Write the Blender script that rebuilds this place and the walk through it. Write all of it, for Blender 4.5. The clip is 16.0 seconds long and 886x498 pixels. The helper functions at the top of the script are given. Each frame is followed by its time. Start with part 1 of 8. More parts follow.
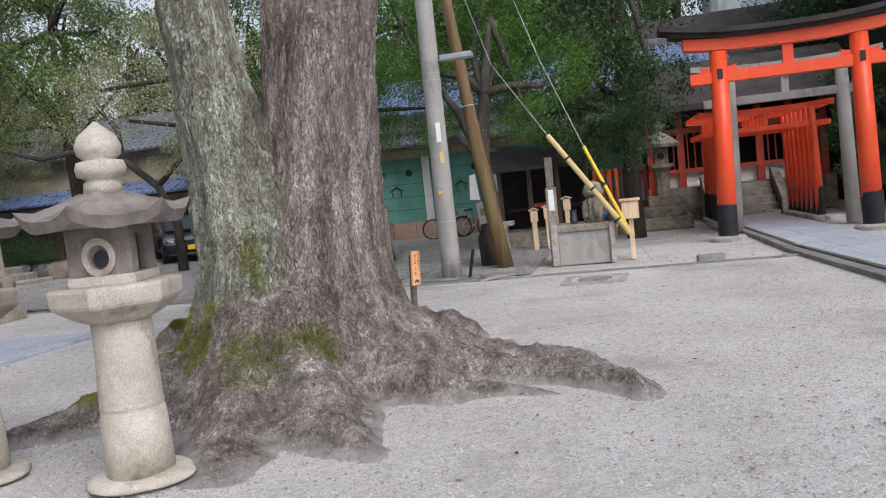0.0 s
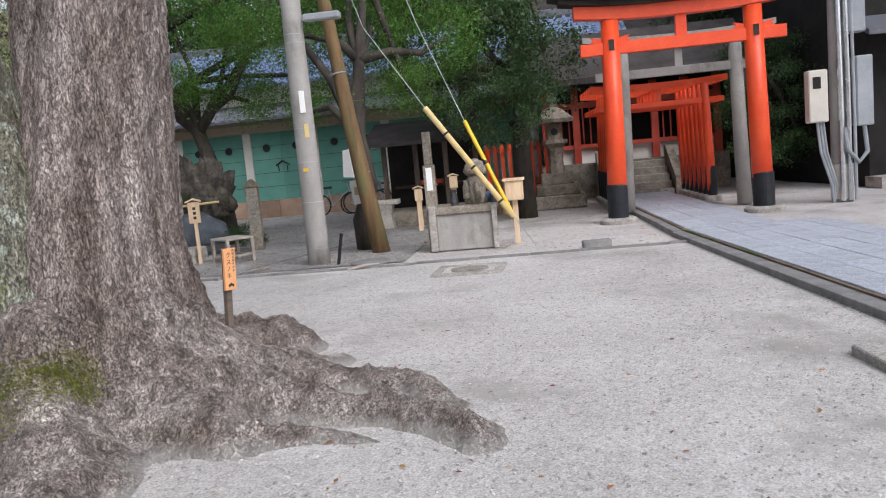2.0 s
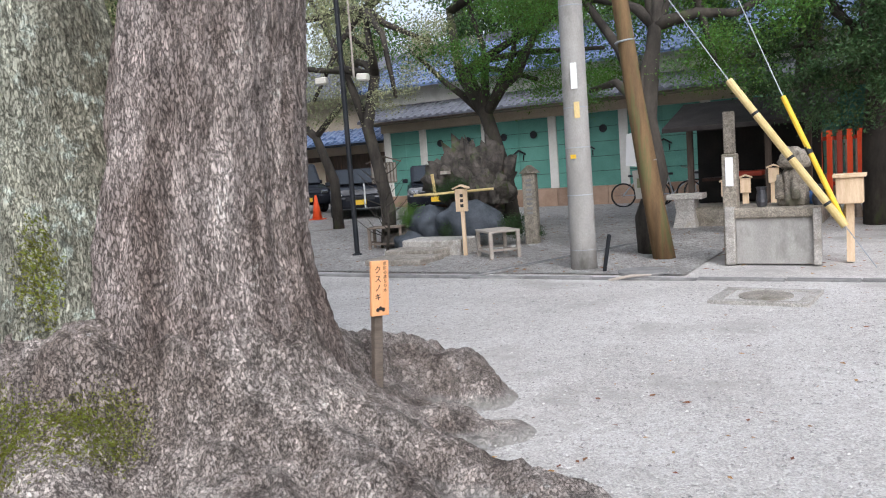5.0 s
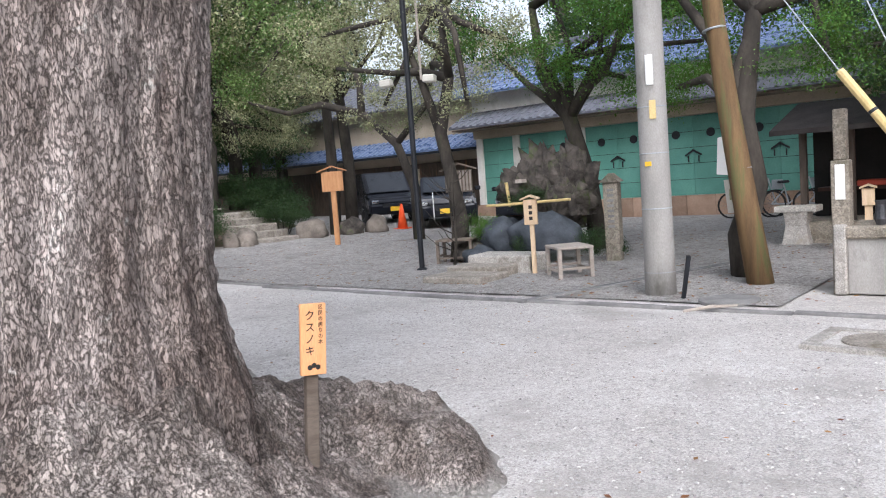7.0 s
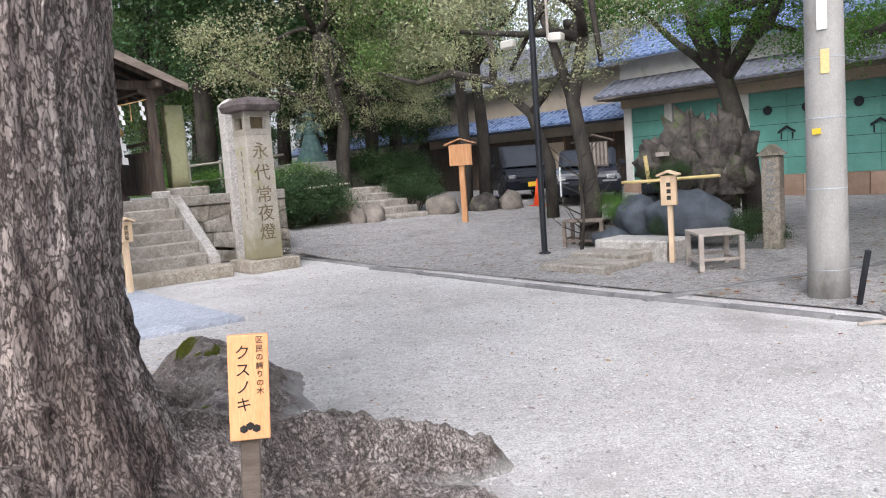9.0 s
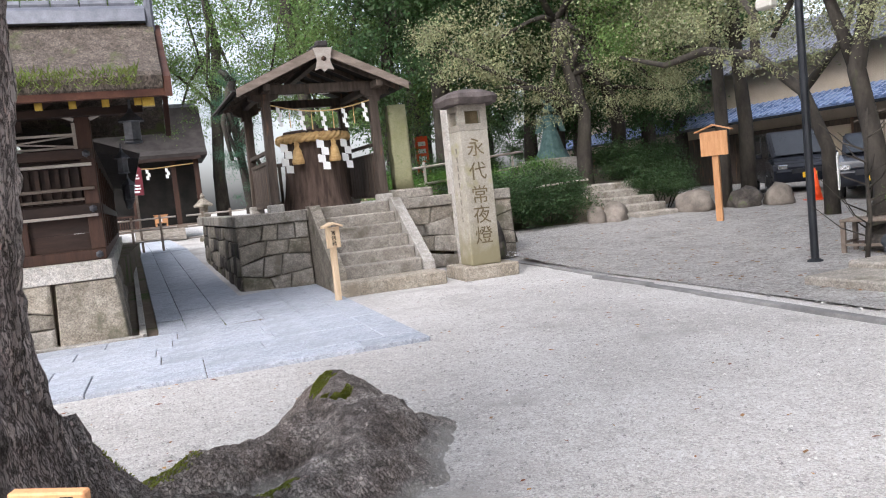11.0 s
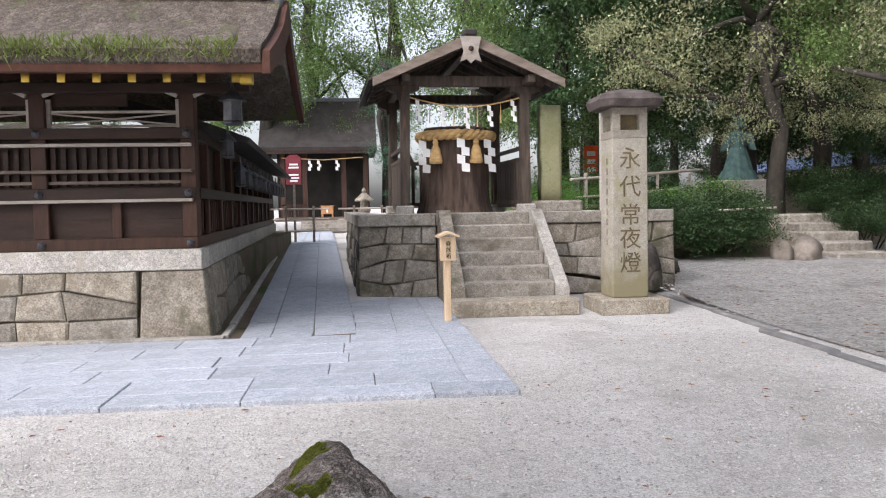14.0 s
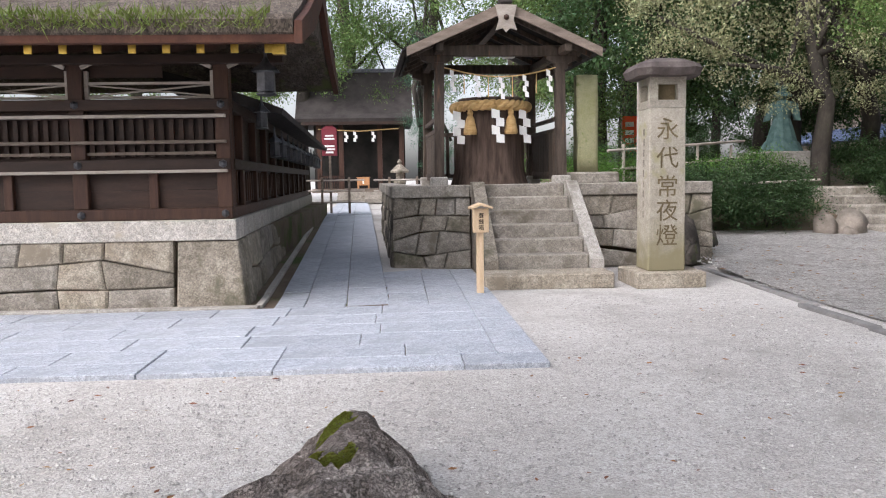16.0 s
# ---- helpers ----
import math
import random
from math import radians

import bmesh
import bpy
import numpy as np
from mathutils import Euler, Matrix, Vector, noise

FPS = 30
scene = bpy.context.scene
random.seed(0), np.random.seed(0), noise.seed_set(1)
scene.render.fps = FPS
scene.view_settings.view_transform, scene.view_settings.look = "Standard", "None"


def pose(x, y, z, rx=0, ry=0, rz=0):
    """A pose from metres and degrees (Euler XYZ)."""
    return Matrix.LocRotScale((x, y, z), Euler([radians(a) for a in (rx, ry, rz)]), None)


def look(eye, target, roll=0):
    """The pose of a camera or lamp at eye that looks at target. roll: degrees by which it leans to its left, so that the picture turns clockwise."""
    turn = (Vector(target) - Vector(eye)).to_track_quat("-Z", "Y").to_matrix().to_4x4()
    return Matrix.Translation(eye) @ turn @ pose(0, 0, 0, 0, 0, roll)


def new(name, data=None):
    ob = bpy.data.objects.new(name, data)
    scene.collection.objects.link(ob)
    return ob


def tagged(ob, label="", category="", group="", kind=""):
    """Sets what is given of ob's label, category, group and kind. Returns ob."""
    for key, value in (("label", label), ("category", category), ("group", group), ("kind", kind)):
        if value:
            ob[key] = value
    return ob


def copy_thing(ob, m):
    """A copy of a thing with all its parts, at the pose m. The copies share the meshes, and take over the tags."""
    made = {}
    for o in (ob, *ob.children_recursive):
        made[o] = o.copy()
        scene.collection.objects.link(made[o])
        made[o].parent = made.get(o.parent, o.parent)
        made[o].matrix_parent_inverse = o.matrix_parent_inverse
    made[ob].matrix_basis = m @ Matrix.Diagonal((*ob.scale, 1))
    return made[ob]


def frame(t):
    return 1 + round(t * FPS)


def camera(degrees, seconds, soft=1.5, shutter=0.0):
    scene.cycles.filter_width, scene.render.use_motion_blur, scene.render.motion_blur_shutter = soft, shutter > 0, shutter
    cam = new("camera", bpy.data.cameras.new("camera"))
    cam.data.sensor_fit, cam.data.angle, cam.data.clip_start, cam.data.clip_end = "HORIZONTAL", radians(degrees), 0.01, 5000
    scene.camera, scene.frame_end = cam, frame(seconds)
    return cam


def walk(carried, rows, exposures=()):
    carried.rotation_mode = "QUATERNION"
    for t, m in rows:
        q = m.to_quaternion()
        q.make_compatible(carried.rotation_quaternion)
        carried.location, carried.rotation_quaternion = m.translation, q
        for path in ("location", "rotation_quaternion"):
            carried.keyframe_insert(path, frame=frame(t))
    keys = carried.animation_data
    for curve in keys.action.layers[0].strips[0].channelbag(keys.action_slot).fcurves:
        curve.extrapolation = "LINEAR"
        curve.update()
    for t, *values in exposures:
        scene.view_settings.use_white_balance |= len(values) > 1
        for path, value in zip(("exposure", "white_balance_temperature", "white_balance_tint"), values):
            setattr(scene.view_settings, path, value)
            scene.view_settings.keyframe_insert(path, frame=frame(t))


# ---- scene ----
cam = camera(59.6, 16.0, soft=1.1)
PATH = [
    (0, (0.615, -0.294, 1.437), (0.139, 1.644, 1.293), -6.0),
    (0.5, (0.582, 0.029, 1.436), (0.021, 1.943, 1.286), -5.5),
    (1, (0.683, 0.372, 1.445), (-0.011, 2.241, 1.285), -6.4),
    (1.5, (0.819, 0.702, 1.454), (0.237, 2.604, 1.247), -6.3),
    (2, (1.007, 1.025, 1.473), (0.749, 2.993, 1.233), -5.4),
    (2.5, (1.18, 1.303, 1.488), (0.923, 3.279, 1.318), -5.0),
    (3, (1.225, 1.654, 1.473), (0.921, 3.62, 1.269), -5.4),
    (3.5, (1.271, 2.059, 1.454), (0.843, 4.001, 1.237), -4.3),
    (4, (1.248, 2.361, 1.433), (0.34, 4.135, 1.265), -4.8),
    (4.5, (1.18, 2.722, 1.427), (0.178, 4.436, 1.187), -4.0),
    (5, (1.266, 3.029, 1.433), (0.222, 4.723, 1.223), -4.2),
    (5.2, (1.309, 3.184, 1.435), (0.167, 4.814, 1.248), -5.7),
    (7.3, (1.228, 4.561, 1.408), (-0.056, 6.085, 1.235), -4.2),
    (7.5, (1.182, 4.684, 1.401), (-0.095, 6.212, 1.222), -4.2),
    (8, (1.068, 4.99, 1.382), (-0.436, 6.298, 1.215), -4.6),
    (8.2, (1.001, 5.114, 1.379), (-0.525, 6.393, 1.192), -4.4),
    (10.3, (0.3, 6.412, 1.351), (-1.491, 7.286, 1.189), -5.4),
    (10.5, (0.194, 6.508, 1.343), (-1.657, 7.251, 1.193), -5.9),
    (11, (-0.087, 6.767, 1.315), (-1.97, 7.422, 1.156), -5.9),
    (11.5, (-0.335, 7.001, 1.293), (-2.235, 7.612, 1.152), -5.3),
    (12, (-0.58, 7.179, 1.294), (-2.539, 7.541, 1.119), -6.0),
    (12.5, (-0.836, 7.395, 1.297), (-2.801, 7.715, 1.11), -5.3),
    (13, (-1.036, 7.574, 1.316), (-3.027, 7.71, 1.171), -5.4),
    (13.5, (-1.22, 7.689, 1.319), (-3.208, 7.867, 1.19), -3.5),
    (14, (-1.299, 7.708, 1.305), (-3.284, 7.923, 1.192), -1.0),
    (14.5, (-1.31, 7.721, 1.3), (-3.301, 7.849, 1.167), -0.4),
    (15, (-1.33, 7.724, 1.3), (-3.32, 7.848, 1.141), -0.4),
    (15.5, (-1.332, 7.74, 1.287), (-3.321, 7.854, 1.107), -0.4),
    (16, (-1.323, 7.753, 1.3), (-3.311, 7.872, 1.116), -0.9),
]
EXPOSURES = [(0, 0.27, 6000, 14), (1.5, 0.35, 6020, 14), (3, 0.48, 5950, 13), (5, 0.64, 5880, 12), (7.5, 0.84, 5900, 14), (10.5, 1.06, 6020, 14), (13, 1.0, 6150, 15), (16, 0.95, 6150, 15)]
walk(cam, [(t, look(eye, target, roll)) for t, eye, target, roll in PATH], EXPOSURES)

# world and light: bright, sunless shade under a pale sky
world = bpy.data.worlds.new("world")
scene.world = world
world.use_nodes = True
wn = world.node_tree.nodes
wl = world.node_tree.links
sky = wn.new("ShaderNodeTexSky")
sky.sky_type = "NISHITA"
sky.sun_disc = False
sky.sun_elevation = radians(38)
sky.sun_rotation = radians(140)
sky.dust_density = 4.0
sky.air_density = 1.2
veil = wn.new("ShaderNodeHueSaturation")
veil.inputs["Saturation"].default_value = 0.35
wl.new(sky.outputs[0], veil.inputs["Color"])
wl.new(veil.outputs[0], wn["Background"].inputs[0])
wn["Background"].inputs[1].default_value = 0.15
sun_data = bpy.data.lights.new("sun", "SUN")
sun_data.energy = 1.1
sun_data.angle = radians(40)
sun_data.color = (1.0, 0.97, 0.93)
sun = new("sun", sun_data)
sun.matrix_world = look((0, 0, 0), (-0.45, 0.55, -0.95))


# ---- materials ----
def mat(name, c1, c2, scale=5.0, rough=0.8, bump=0.25, bscale=60.0, metal=0.0, stretch=(1, 1, 1), stain=None, stain_scale=1.2, stain_at=0.55, rnd=0.12, island=False, grain=0.5, crack=0.0, crack_scale=8.0, spec=0.3, grit=0.0, grit_scale=100.0):
    m = bpy.data.materials.new(name)
    m.use_nodes = True
    nt = m.node_tree
    n, l = nt.nodes, nt.links
    bsdf = n["Principled BSDF"]
    co = n.new("ShaderNodeTexCoord")
    mp = n.new("ShaderNodeMapping")
    mp.inputs["Scale"].default_value = stretch
    l.new(co.outputs["Object"], mp.inputs[0])

    def noise_at(sc, det=6.0, rgh=0.6):
        t = n.new("ShaderNodeTexNoise")
        t.inputs["Scale"].default_value = sc
        t.inputs["Detail"].default_value = det
        t.inputs["Roughness"].default_value = rgh
        l.new(mp.outputs[0], t.inputs["Vector"])
        return t

    def mix(fac, a, b, mode="MIX"):
        x = n.new("ShaderNodeMix")
        x.data_type = "RGBA"
        x.blend_type = mode
        for sock, v in ((x.inputs[0], fac), (x.inputs[6], a), (x.inputs[7], b)):
            if hasattr(v, "links"):
                l.new(v, sock)
            else:
                sock.default_value = v if isinstance(v, float) else (*v, 1)
        return x.outputs[2]

    def ramp(v, lo, hi):
        r = n.new("ShaderNodeMapRange")
        r.inputs[1].default_value, r.inputs[2].default_value = lo, hi
        l.new(v, r.inputs[0])
        return r.outputs[0]

    big = noise_at(scale)
    fine = noise_at(bscale, 4.0, 0.7)
    col = mix(ramp(big.outputs[0], 0.35, 0.65), c1, c2)
    col = mix(grain, col, mix(ramp(fine.outputs[0], 0.3, 0.7), (0.35, 0.35, 0.35), (0.65, 0.65, 0.65)), "OVERLAY")
    if grit:
        for gs, ga in ((grit_scale, grit), (grit_scale * 0.27, grit * 0.55)):
            gv = n.new("ShaderNodeTexVoronoi")
            gv.inputs["Scale"].default_value = gs
            l.new(mp.outputs[0], gv.inputs["Vector"])
            gb = n.new("ShaderNodeRGBToBW")
            l.new(gv.outputs["Color"], gb.inputs[0])
            col = mix(ga, col, mix(ramp(gb.outputs[0], 0.2, 0.8), (0.12, 0.12, 0.12), (0.88, 0.88, 0.88)), "OVERLAY")
    if stain:
        st = noise_at(stain_scale, 5.0, 0.65)
        col = mix(ramp(st.outputs[0], stain_at, stain_at + 0.12), col, stain)
    height = fine.outputs[0]
    if crack:
        v = n.new("ShaderNodeTexVoronoi")
        v.feature = "DISTANCE_TO_EDGE"
        v.inputs["Scale"].default_value = crack_scale
        wob = mix(0.12, mp.outputs[0], noise_at(crack_scale * 1.5).outputs[1])
        l.new(wob, v.inputs["Vector"])
        edge = ramp(v.outputs["Distance"], 0.0, 0.13)
        col = mix(crack, col, mix(edge, tuple(0.3 * c for c in c1), col), "MIX")
        ad = n.new("ShaderNodeMath")
        ad.operation = "ADD"
        l.new(edge, ad.inputs[0])
        l.new(fine.outputs[0], ad.inputs[1])
        height = ad.outputs[0]
    if rnd:
        hv = n.new("ShaderNodeHueSaturation")
        if island:
            src = n.new("ShaderNodeNewGeometry").outputs["Random Per Island"]
        else:
            src = n.new("ShaderNodeObjectInfo").outputs["Random"]
        l.new(ramp(src, 0, 1), hv.inputs["Value"])
        hv.inputs["Value"].links[0].from_node.inputs[3].default_value = 1 - rnd
        hv.inputs["Value"].links[0].from_node.inputs[4].default_value = 1 + rnd
        if island:
            hr = n.new("ShaderNodeMapRange")
            hr.inputs[3].default_value, hr.inputs[4].default_value = 0.47, 0.52
            l.new(src, hr.inputs[0])
            l.new(hr.outputs[0], hv.inputs["Hue"])
        l.new(col, hv.inputs["Color"])
        col = hv.outputs[0]
    l.new(col, bsdf.inputs["Base Color"])
    rr = n.new("ShaderNodeMapRange")
    rr.inputs[3].default_value, rr.inputs[4].default_value = max(0.02, rough - 0.12), min(1.0, rough + 0.1)
    l.new(big.outputs[0], rr.inputs[0])
    l.new(rr.outputs[0], bsdf.inputs["Roughness"])
    bsdf.inputs["Metallic"].default_value = metal
    bsdf.inputs["Specular IOR Level"].default_value = spec
    if bump:
        b = n.new("ShaderNodeBump")
        b.inputs["Strength"].default_value = bump
        b.inputs["Distance"].default_value = 0.01
        l.new(height, b.inputs["Height"])
        l.new(b.outputs[0], bsdf.inputs["Normal"])
    return m


def leaf_mat(name, c1, c2):
    m = mat(name, c1, c2, scale=3, rough=0.5, bump=0, rnd=0.42, island=True, spec=0.35)
    nt = m.node_tree
    bsdf = nt.nodes["Principled BSDF"]
    tr = nt.nodes.new("ShaderNodeBsdfTranslucent")
    ms = nt.nodes.new("ShaderNodeMixShader")
    ms.inputs[0].default_value = 0.38
    src = bsdf.inputs["Base Color"].links[0].from_socket
    nt.links.new(src, tr.inputs[0])
    nt.links.new(bsdf.outputs[0], ms.inputs[1])
    nt.links.new(tr.outputs[0], ms.inputs[2])
    nt.links.new(ms.outputs[0], nt.nodes["Material Output"].inputs[0])
    return m


SAND = mat("sand", (0.47, 0.445, 0.415), (0.57, 0.545, 0.515), scale=0.7, rough=0.95, bump=1.0, bscale=75, grain=0.95, stain=(0.37, 0.345, 0.315), stain_scale=0.5, stain_at=0.53, rnd=0, spec=0.1, grit=0.22, grit_scale=95)
PEBBLE = mat("pebble", (0.26, 0.245, 0.23), (0.58, 0.56, 0.53), scale=9, rough=0.9, rnd=0.3, island=True)
GRAVEL = mat("gravel", (0.50, 0.475, 0.45), (0.60, 0.575, 0.545), scale=1.5, rough=0.95, bump=1.0, bscale=60, grain=1.0, crack=0.3, crack_scale=38, stain=(0.38, 0.35, 0.32), stain_scale=1.1, stain_at=0.57, rnd=0, spec=0.1, grit=0.4, grit_scale=52)
SOIL = mat("soil", (0.12, 0.09, 0.065), (0.20, 0.155, 0.11), scale=3, rough=0.95, bump=0.8, bscale=40, stain=(0.07, 0.10, 0.03), stain_scale=1.5, stain_at=0.5)
GRANITE = mat("paving_granite", (0.36, 0.385, 0.43), (0.45, 0.47, 0.51), scale=2.5, rough=0.75, bump=0.3, bscale=90, grain=0.7, stain=(0.31, 0.33, 0.36), stain_scale=1.5, rnd=0.08, grit=0.3, grit_scale=130)
KERB = mat("kerb_stone", (0.33, 0.31, 0.28), (0.45, 0.42, 0.38), scale=4, rough=0.85, bump=0.3, bscale=90, stain=(0.2, 0.18, 0.15), stain_scale=2, grit=0.3, grit_scale=120)
DARKKERB = mat("old_kerb_stone", (0.17, 0.165, 0.16), (0.27, 0.26, 0.25), scale=4, rough=0.85, bump=0.5, bscale=60)
WARMSTONE = mat("warm_stone", (0.23, 0.195, 0.15), (0.34, 0.30, 0.245), scale=4, rough=0.88, bump=0.5, bscale=70, stain=(0.22, 0.185, 0.14), stain_scale=2.4, stain_at=0.56, rnd=0.2, grit=0.35, grit_scale=80)
PALEGRANITE = mat("pale_granite", (0.40, 0.37, 0.33), (0.50, 0.47, 0.43), scale=3, rough=0.85, bump=0.3, bscale=110, stain=(0.42, 0.37, 0.30), stain_scale=2.5, grit=0.35, grit_scale=110)
GREYSTONE = mat("weathered_stone", (0.1936, 0.1672, 0.132), (0.2992, 0.264, 0.2156), scale=5, rough=0.9, bump=0.6, bscale=60, stain=(0.12, 0.11, 0.075), stain_scale=1.8, stain_at=0.52, rnd=0.2, grit=0.35, grit_scale=80)
STEPSTONE = mat("step_stone", (0.22, 0.195, 0.165), (0.33, 0.30, 0.26), scale=4, rough=0.9, bump=0.5, bscale=80, stain=(0.15, 0.13, 0.10), stain_scale=2.2, stain_at=0.55, grit=0.3, grit_scale=90)
PILLAR = mat("pillar_stone", (0.39, 0.355, 0.30), (0.30, 0.27, 0.215), scale=2.2, rough=0.9, bump=0.35, bscale=90, stain=(0.29, 0.27, 0.15), stain_scale=1.9, stain_at=0.54, grit=0.2, grit_scale=120)
LANTERN = mat("lantern_stone", (0.54, 0.49, 0.42), (0.42, 0.375, 0.31), scale=5, rough=0.92, bump=0.6, bscale=70, stain=(0.24, 0.21, 0.15), stain_scale=3.2, stain_at=0.57, grit=0.1, grit_scale=90)
LANTERNROOF = mat("lantern_roof_stone", (0.14, 0.12, 0.11), (0.25, 0.22, 0.20), scale=6, rough=0.92, bump=0.6, bscale=70, stain=(0.42, 0.39, 0.34), stain_scale=4.5, stain_at=0.66)
MOSSTONE = mat("mossy_stone", (0.27, 0.27, 0.13), (0.38, 0.36, 0.23), scale=4, rough=0.95, bump=0.7, bscale=60, stain=(0.15, 0.19, 0.05), stain_scale=4)
ROCK = mat("rock", (0.042, 0.036, 0.031), (0.13, 0.112, 0.095), scale=4, rough=0.9, bump=0.9, bscale=35, stain=(0.09, 0.11, 0.045), stain_scale=3, crack=0.3, crack_scale=5)
PALEROCK = mat("pale_rock", (0.14, 0.12, 0.10), (0.25, 0.215, 0.18), scale=4, rough=0.9, bump=0.7, bscale=40)
BLUEROCK = mat("blue_rock", (0.035, 0.042, 0.05), (0.085, 0.095, 0.11), scale=4, rough=0.85, bump=0.8, bscale=40)
WOOD = mat("dark_brown_timber", (0.02295, 0.01233, 0.0085), (0.0442, 0.0238, 0.01615), scale=3, rough=0.6, bump=0.35, bscale=30, stretch=(4, 0.7, 4), rnd=0.25)
WOODV = mat("dark_brown_post_timber", (0.041, 0.01886, 0.0123), (0.07216, 0.03526, 0.02214), scale=3, rough=0.6, bump=0.35, bscale=30, stretch=(5, 5, 0.6), rnd=0.25)
GREYWOOD = mat("grey_weathered_timber", (0.14, 0.11, 0.085), (0.23, 0.185, 0.15), scale=3, rough=0.8, bump=0.4, bscale=30, stretch=(4, 1, 4), rnd=0.2)
PALEWOOD = mat("bleached_timber", (0.34, 0.29, 0.245), (0.45, 0.40, 0.35), scale=3, rough=0.8, bump=0.3, bscale=30, stretch=(3, 0.8, 3), rnd=0.1)
NEWWOOD = mat("new_wood", (0.58, 0.42, 0.26), (0.70, 0.54, 0.37), scale=3, rough=0.6, bump=0.2, bscale=30, stretch=(6, 6, 0.8), rnd=0.06)
ORANGEWOOD = mat("varnished_wood", (0.42, 0.20, 0.085), (0.53, 0.28, 0.13), scale=3, rough=0.5, bump=0.2, bscale=30, stretch=(6, 6, 0.8), rnd=0.06)
SIGNFACE = mat("sign_face", (0.76, 0.35, 0.145), (0.82, 0.42, 0.20), scale=4, rough=0.45, bump=0.08, bscale=30, stretch=(6, 6, 0.8), rnd=0)
KIOSKWOOD = mat("kiosk_timber", (0.05625, 0.04125, 0.03225), (0.1125, 0.08625, 0.0675), scale=3, rough=0.75, bump=0.4, bscale=30, stretch=(5, 5, 0.7), stain=(0.23, 0.12, 0.065), stain_scale=1.1, stain_at=0.6, rnd=0.15)
THATCH = mat("bark_thatch", (0.07, 0.055, 0.042), (0.118, 0.096, 0.078), scale=2.5, rough=0.95, bump=1.0, bscale=45, stretch=(1, 2.2, 1), stain=(0.085, 0.10, 0.035), stain_scale=1.3, stain_at=0.57, grit=0.6, grit_scale=40)
DARKTHATCH = mat("dark_bark_thatch", (0.032, 0.027, 0.026), (0.062, 0.054, 0.051), scale=2.5, rough=0.9, bump=0.8, bscale=45)
EAVE = mat("eave_wood", (0.065, 0.028, 0.019), (0.115, 0.05, 0.032), scale=4, rough=0.75, bump=0.3, bscale=40)
GOLD = mat("gilt_metal", (0.62, 0.40, 0.07), (0.76, 0.52, 0.12), scale=10, rough=0.35, bump=0.05, metal=0.8, rnd=0.05)
IRON = mat("dark_metal", (0.06, 0.06, 0.065), (0.13, 0.13, 0.14), scale=8, rough=0.5, bump=0.15, metal=0.6)
TILE = mat("roof_tile", (0.10, 0.105, 0.125), (0.17, 0.175, 0.20), scale=6, rough=0.4, bump=0.15, bscale=60, rnd=0.15, spec=0.5)
BLUETILE = mat("blue_roof_tile", (0.10, 0.145, 0.25), (0.16, 0.215, 0.35), scale=3, rough=0.3, bump=0.1, rnd=0.2, spec=0.6)
VERMILION = mat("vermilion_paint", (0.72, 0.065, 0.018), (0.80, 0.095, 0.026), scale=2, rough=0.38, bump=0.06, bscale=30, rnd=0.06, spec=0.4)
REDWOOD = mat("dull_red_paint", (0.33, 0.045, 0.025), (0.42, 0.07, 0.04), scale=2, rough=0.5, bump=0.15, rnd=0.12)
BLACK = mat("black_paint", (0.012, 0.013, 0.016), (0.025, 0.027, 0.032), scale=4, rough=0.45, bump=0.1)
CONCRETE = mat("concrete", (0.29, 0.275, 0.255), (0.385, 0.37, 0.345), scale=2.5, rough=0.85, bump=0.25, bscale=90, stretch=(1, 1, 0.5), stain=(0.21, 0.2, 0.18), stain_scale=2)
LOG = mat("creosoted_log", (0.12, 0.075, 0.038), (0.20, 0.125, 0.06), scale=2, rough=0.85, bump=0.5, bscale=30, stretch=(6, 6, 0.5), stain=(0.12, 0.125, 0.05), stain_scale=1.2, stain_at=0.52)
YELLOW = mat("yellow_plastic", (0.80, 0.50, 0.03), (0.86, 0.57, 0.06), scale=3, rough=0.4, bump=0.03, rnd=0)
BAMBOO = mat("pale_yellow_guard", (0.56, 0.42, 0.17), (0.66, 0.51, 0.24), scale=3, rough=0.5, bump=0.1, rnd=0)
GREENDOOR = mat("green_door_paint", (0.10, 0.27, 0.22), (0.145, 0.34, 0.28), scale=1.2, rough=0.7, bump=0.1, bscale=30, rnd=0.08)
PLASTER = mat("white_plaster", (0.62, 0.60, 0.55), (0.72, 0.70, 0.66), scale=1.5, rough=0.9, bump=0.1, bscale=30, stain=(0.5, 0.48, 0.43), stain_scale=0.8)
CREAM = mat("cream_plaster", (0.48, 0.40, 0.30), (0.56, 0.48, 0.37), scale=1.5, rough=0.9, bump=0.1, bscale=30)
PLINTH = mat("plinth_stone", (0.30, 0.20, 0.14), (0.40, 0.28, 0.205), scale=2.5, rough=0.9, bump=0.3, bscale=60, rnd=0.15)


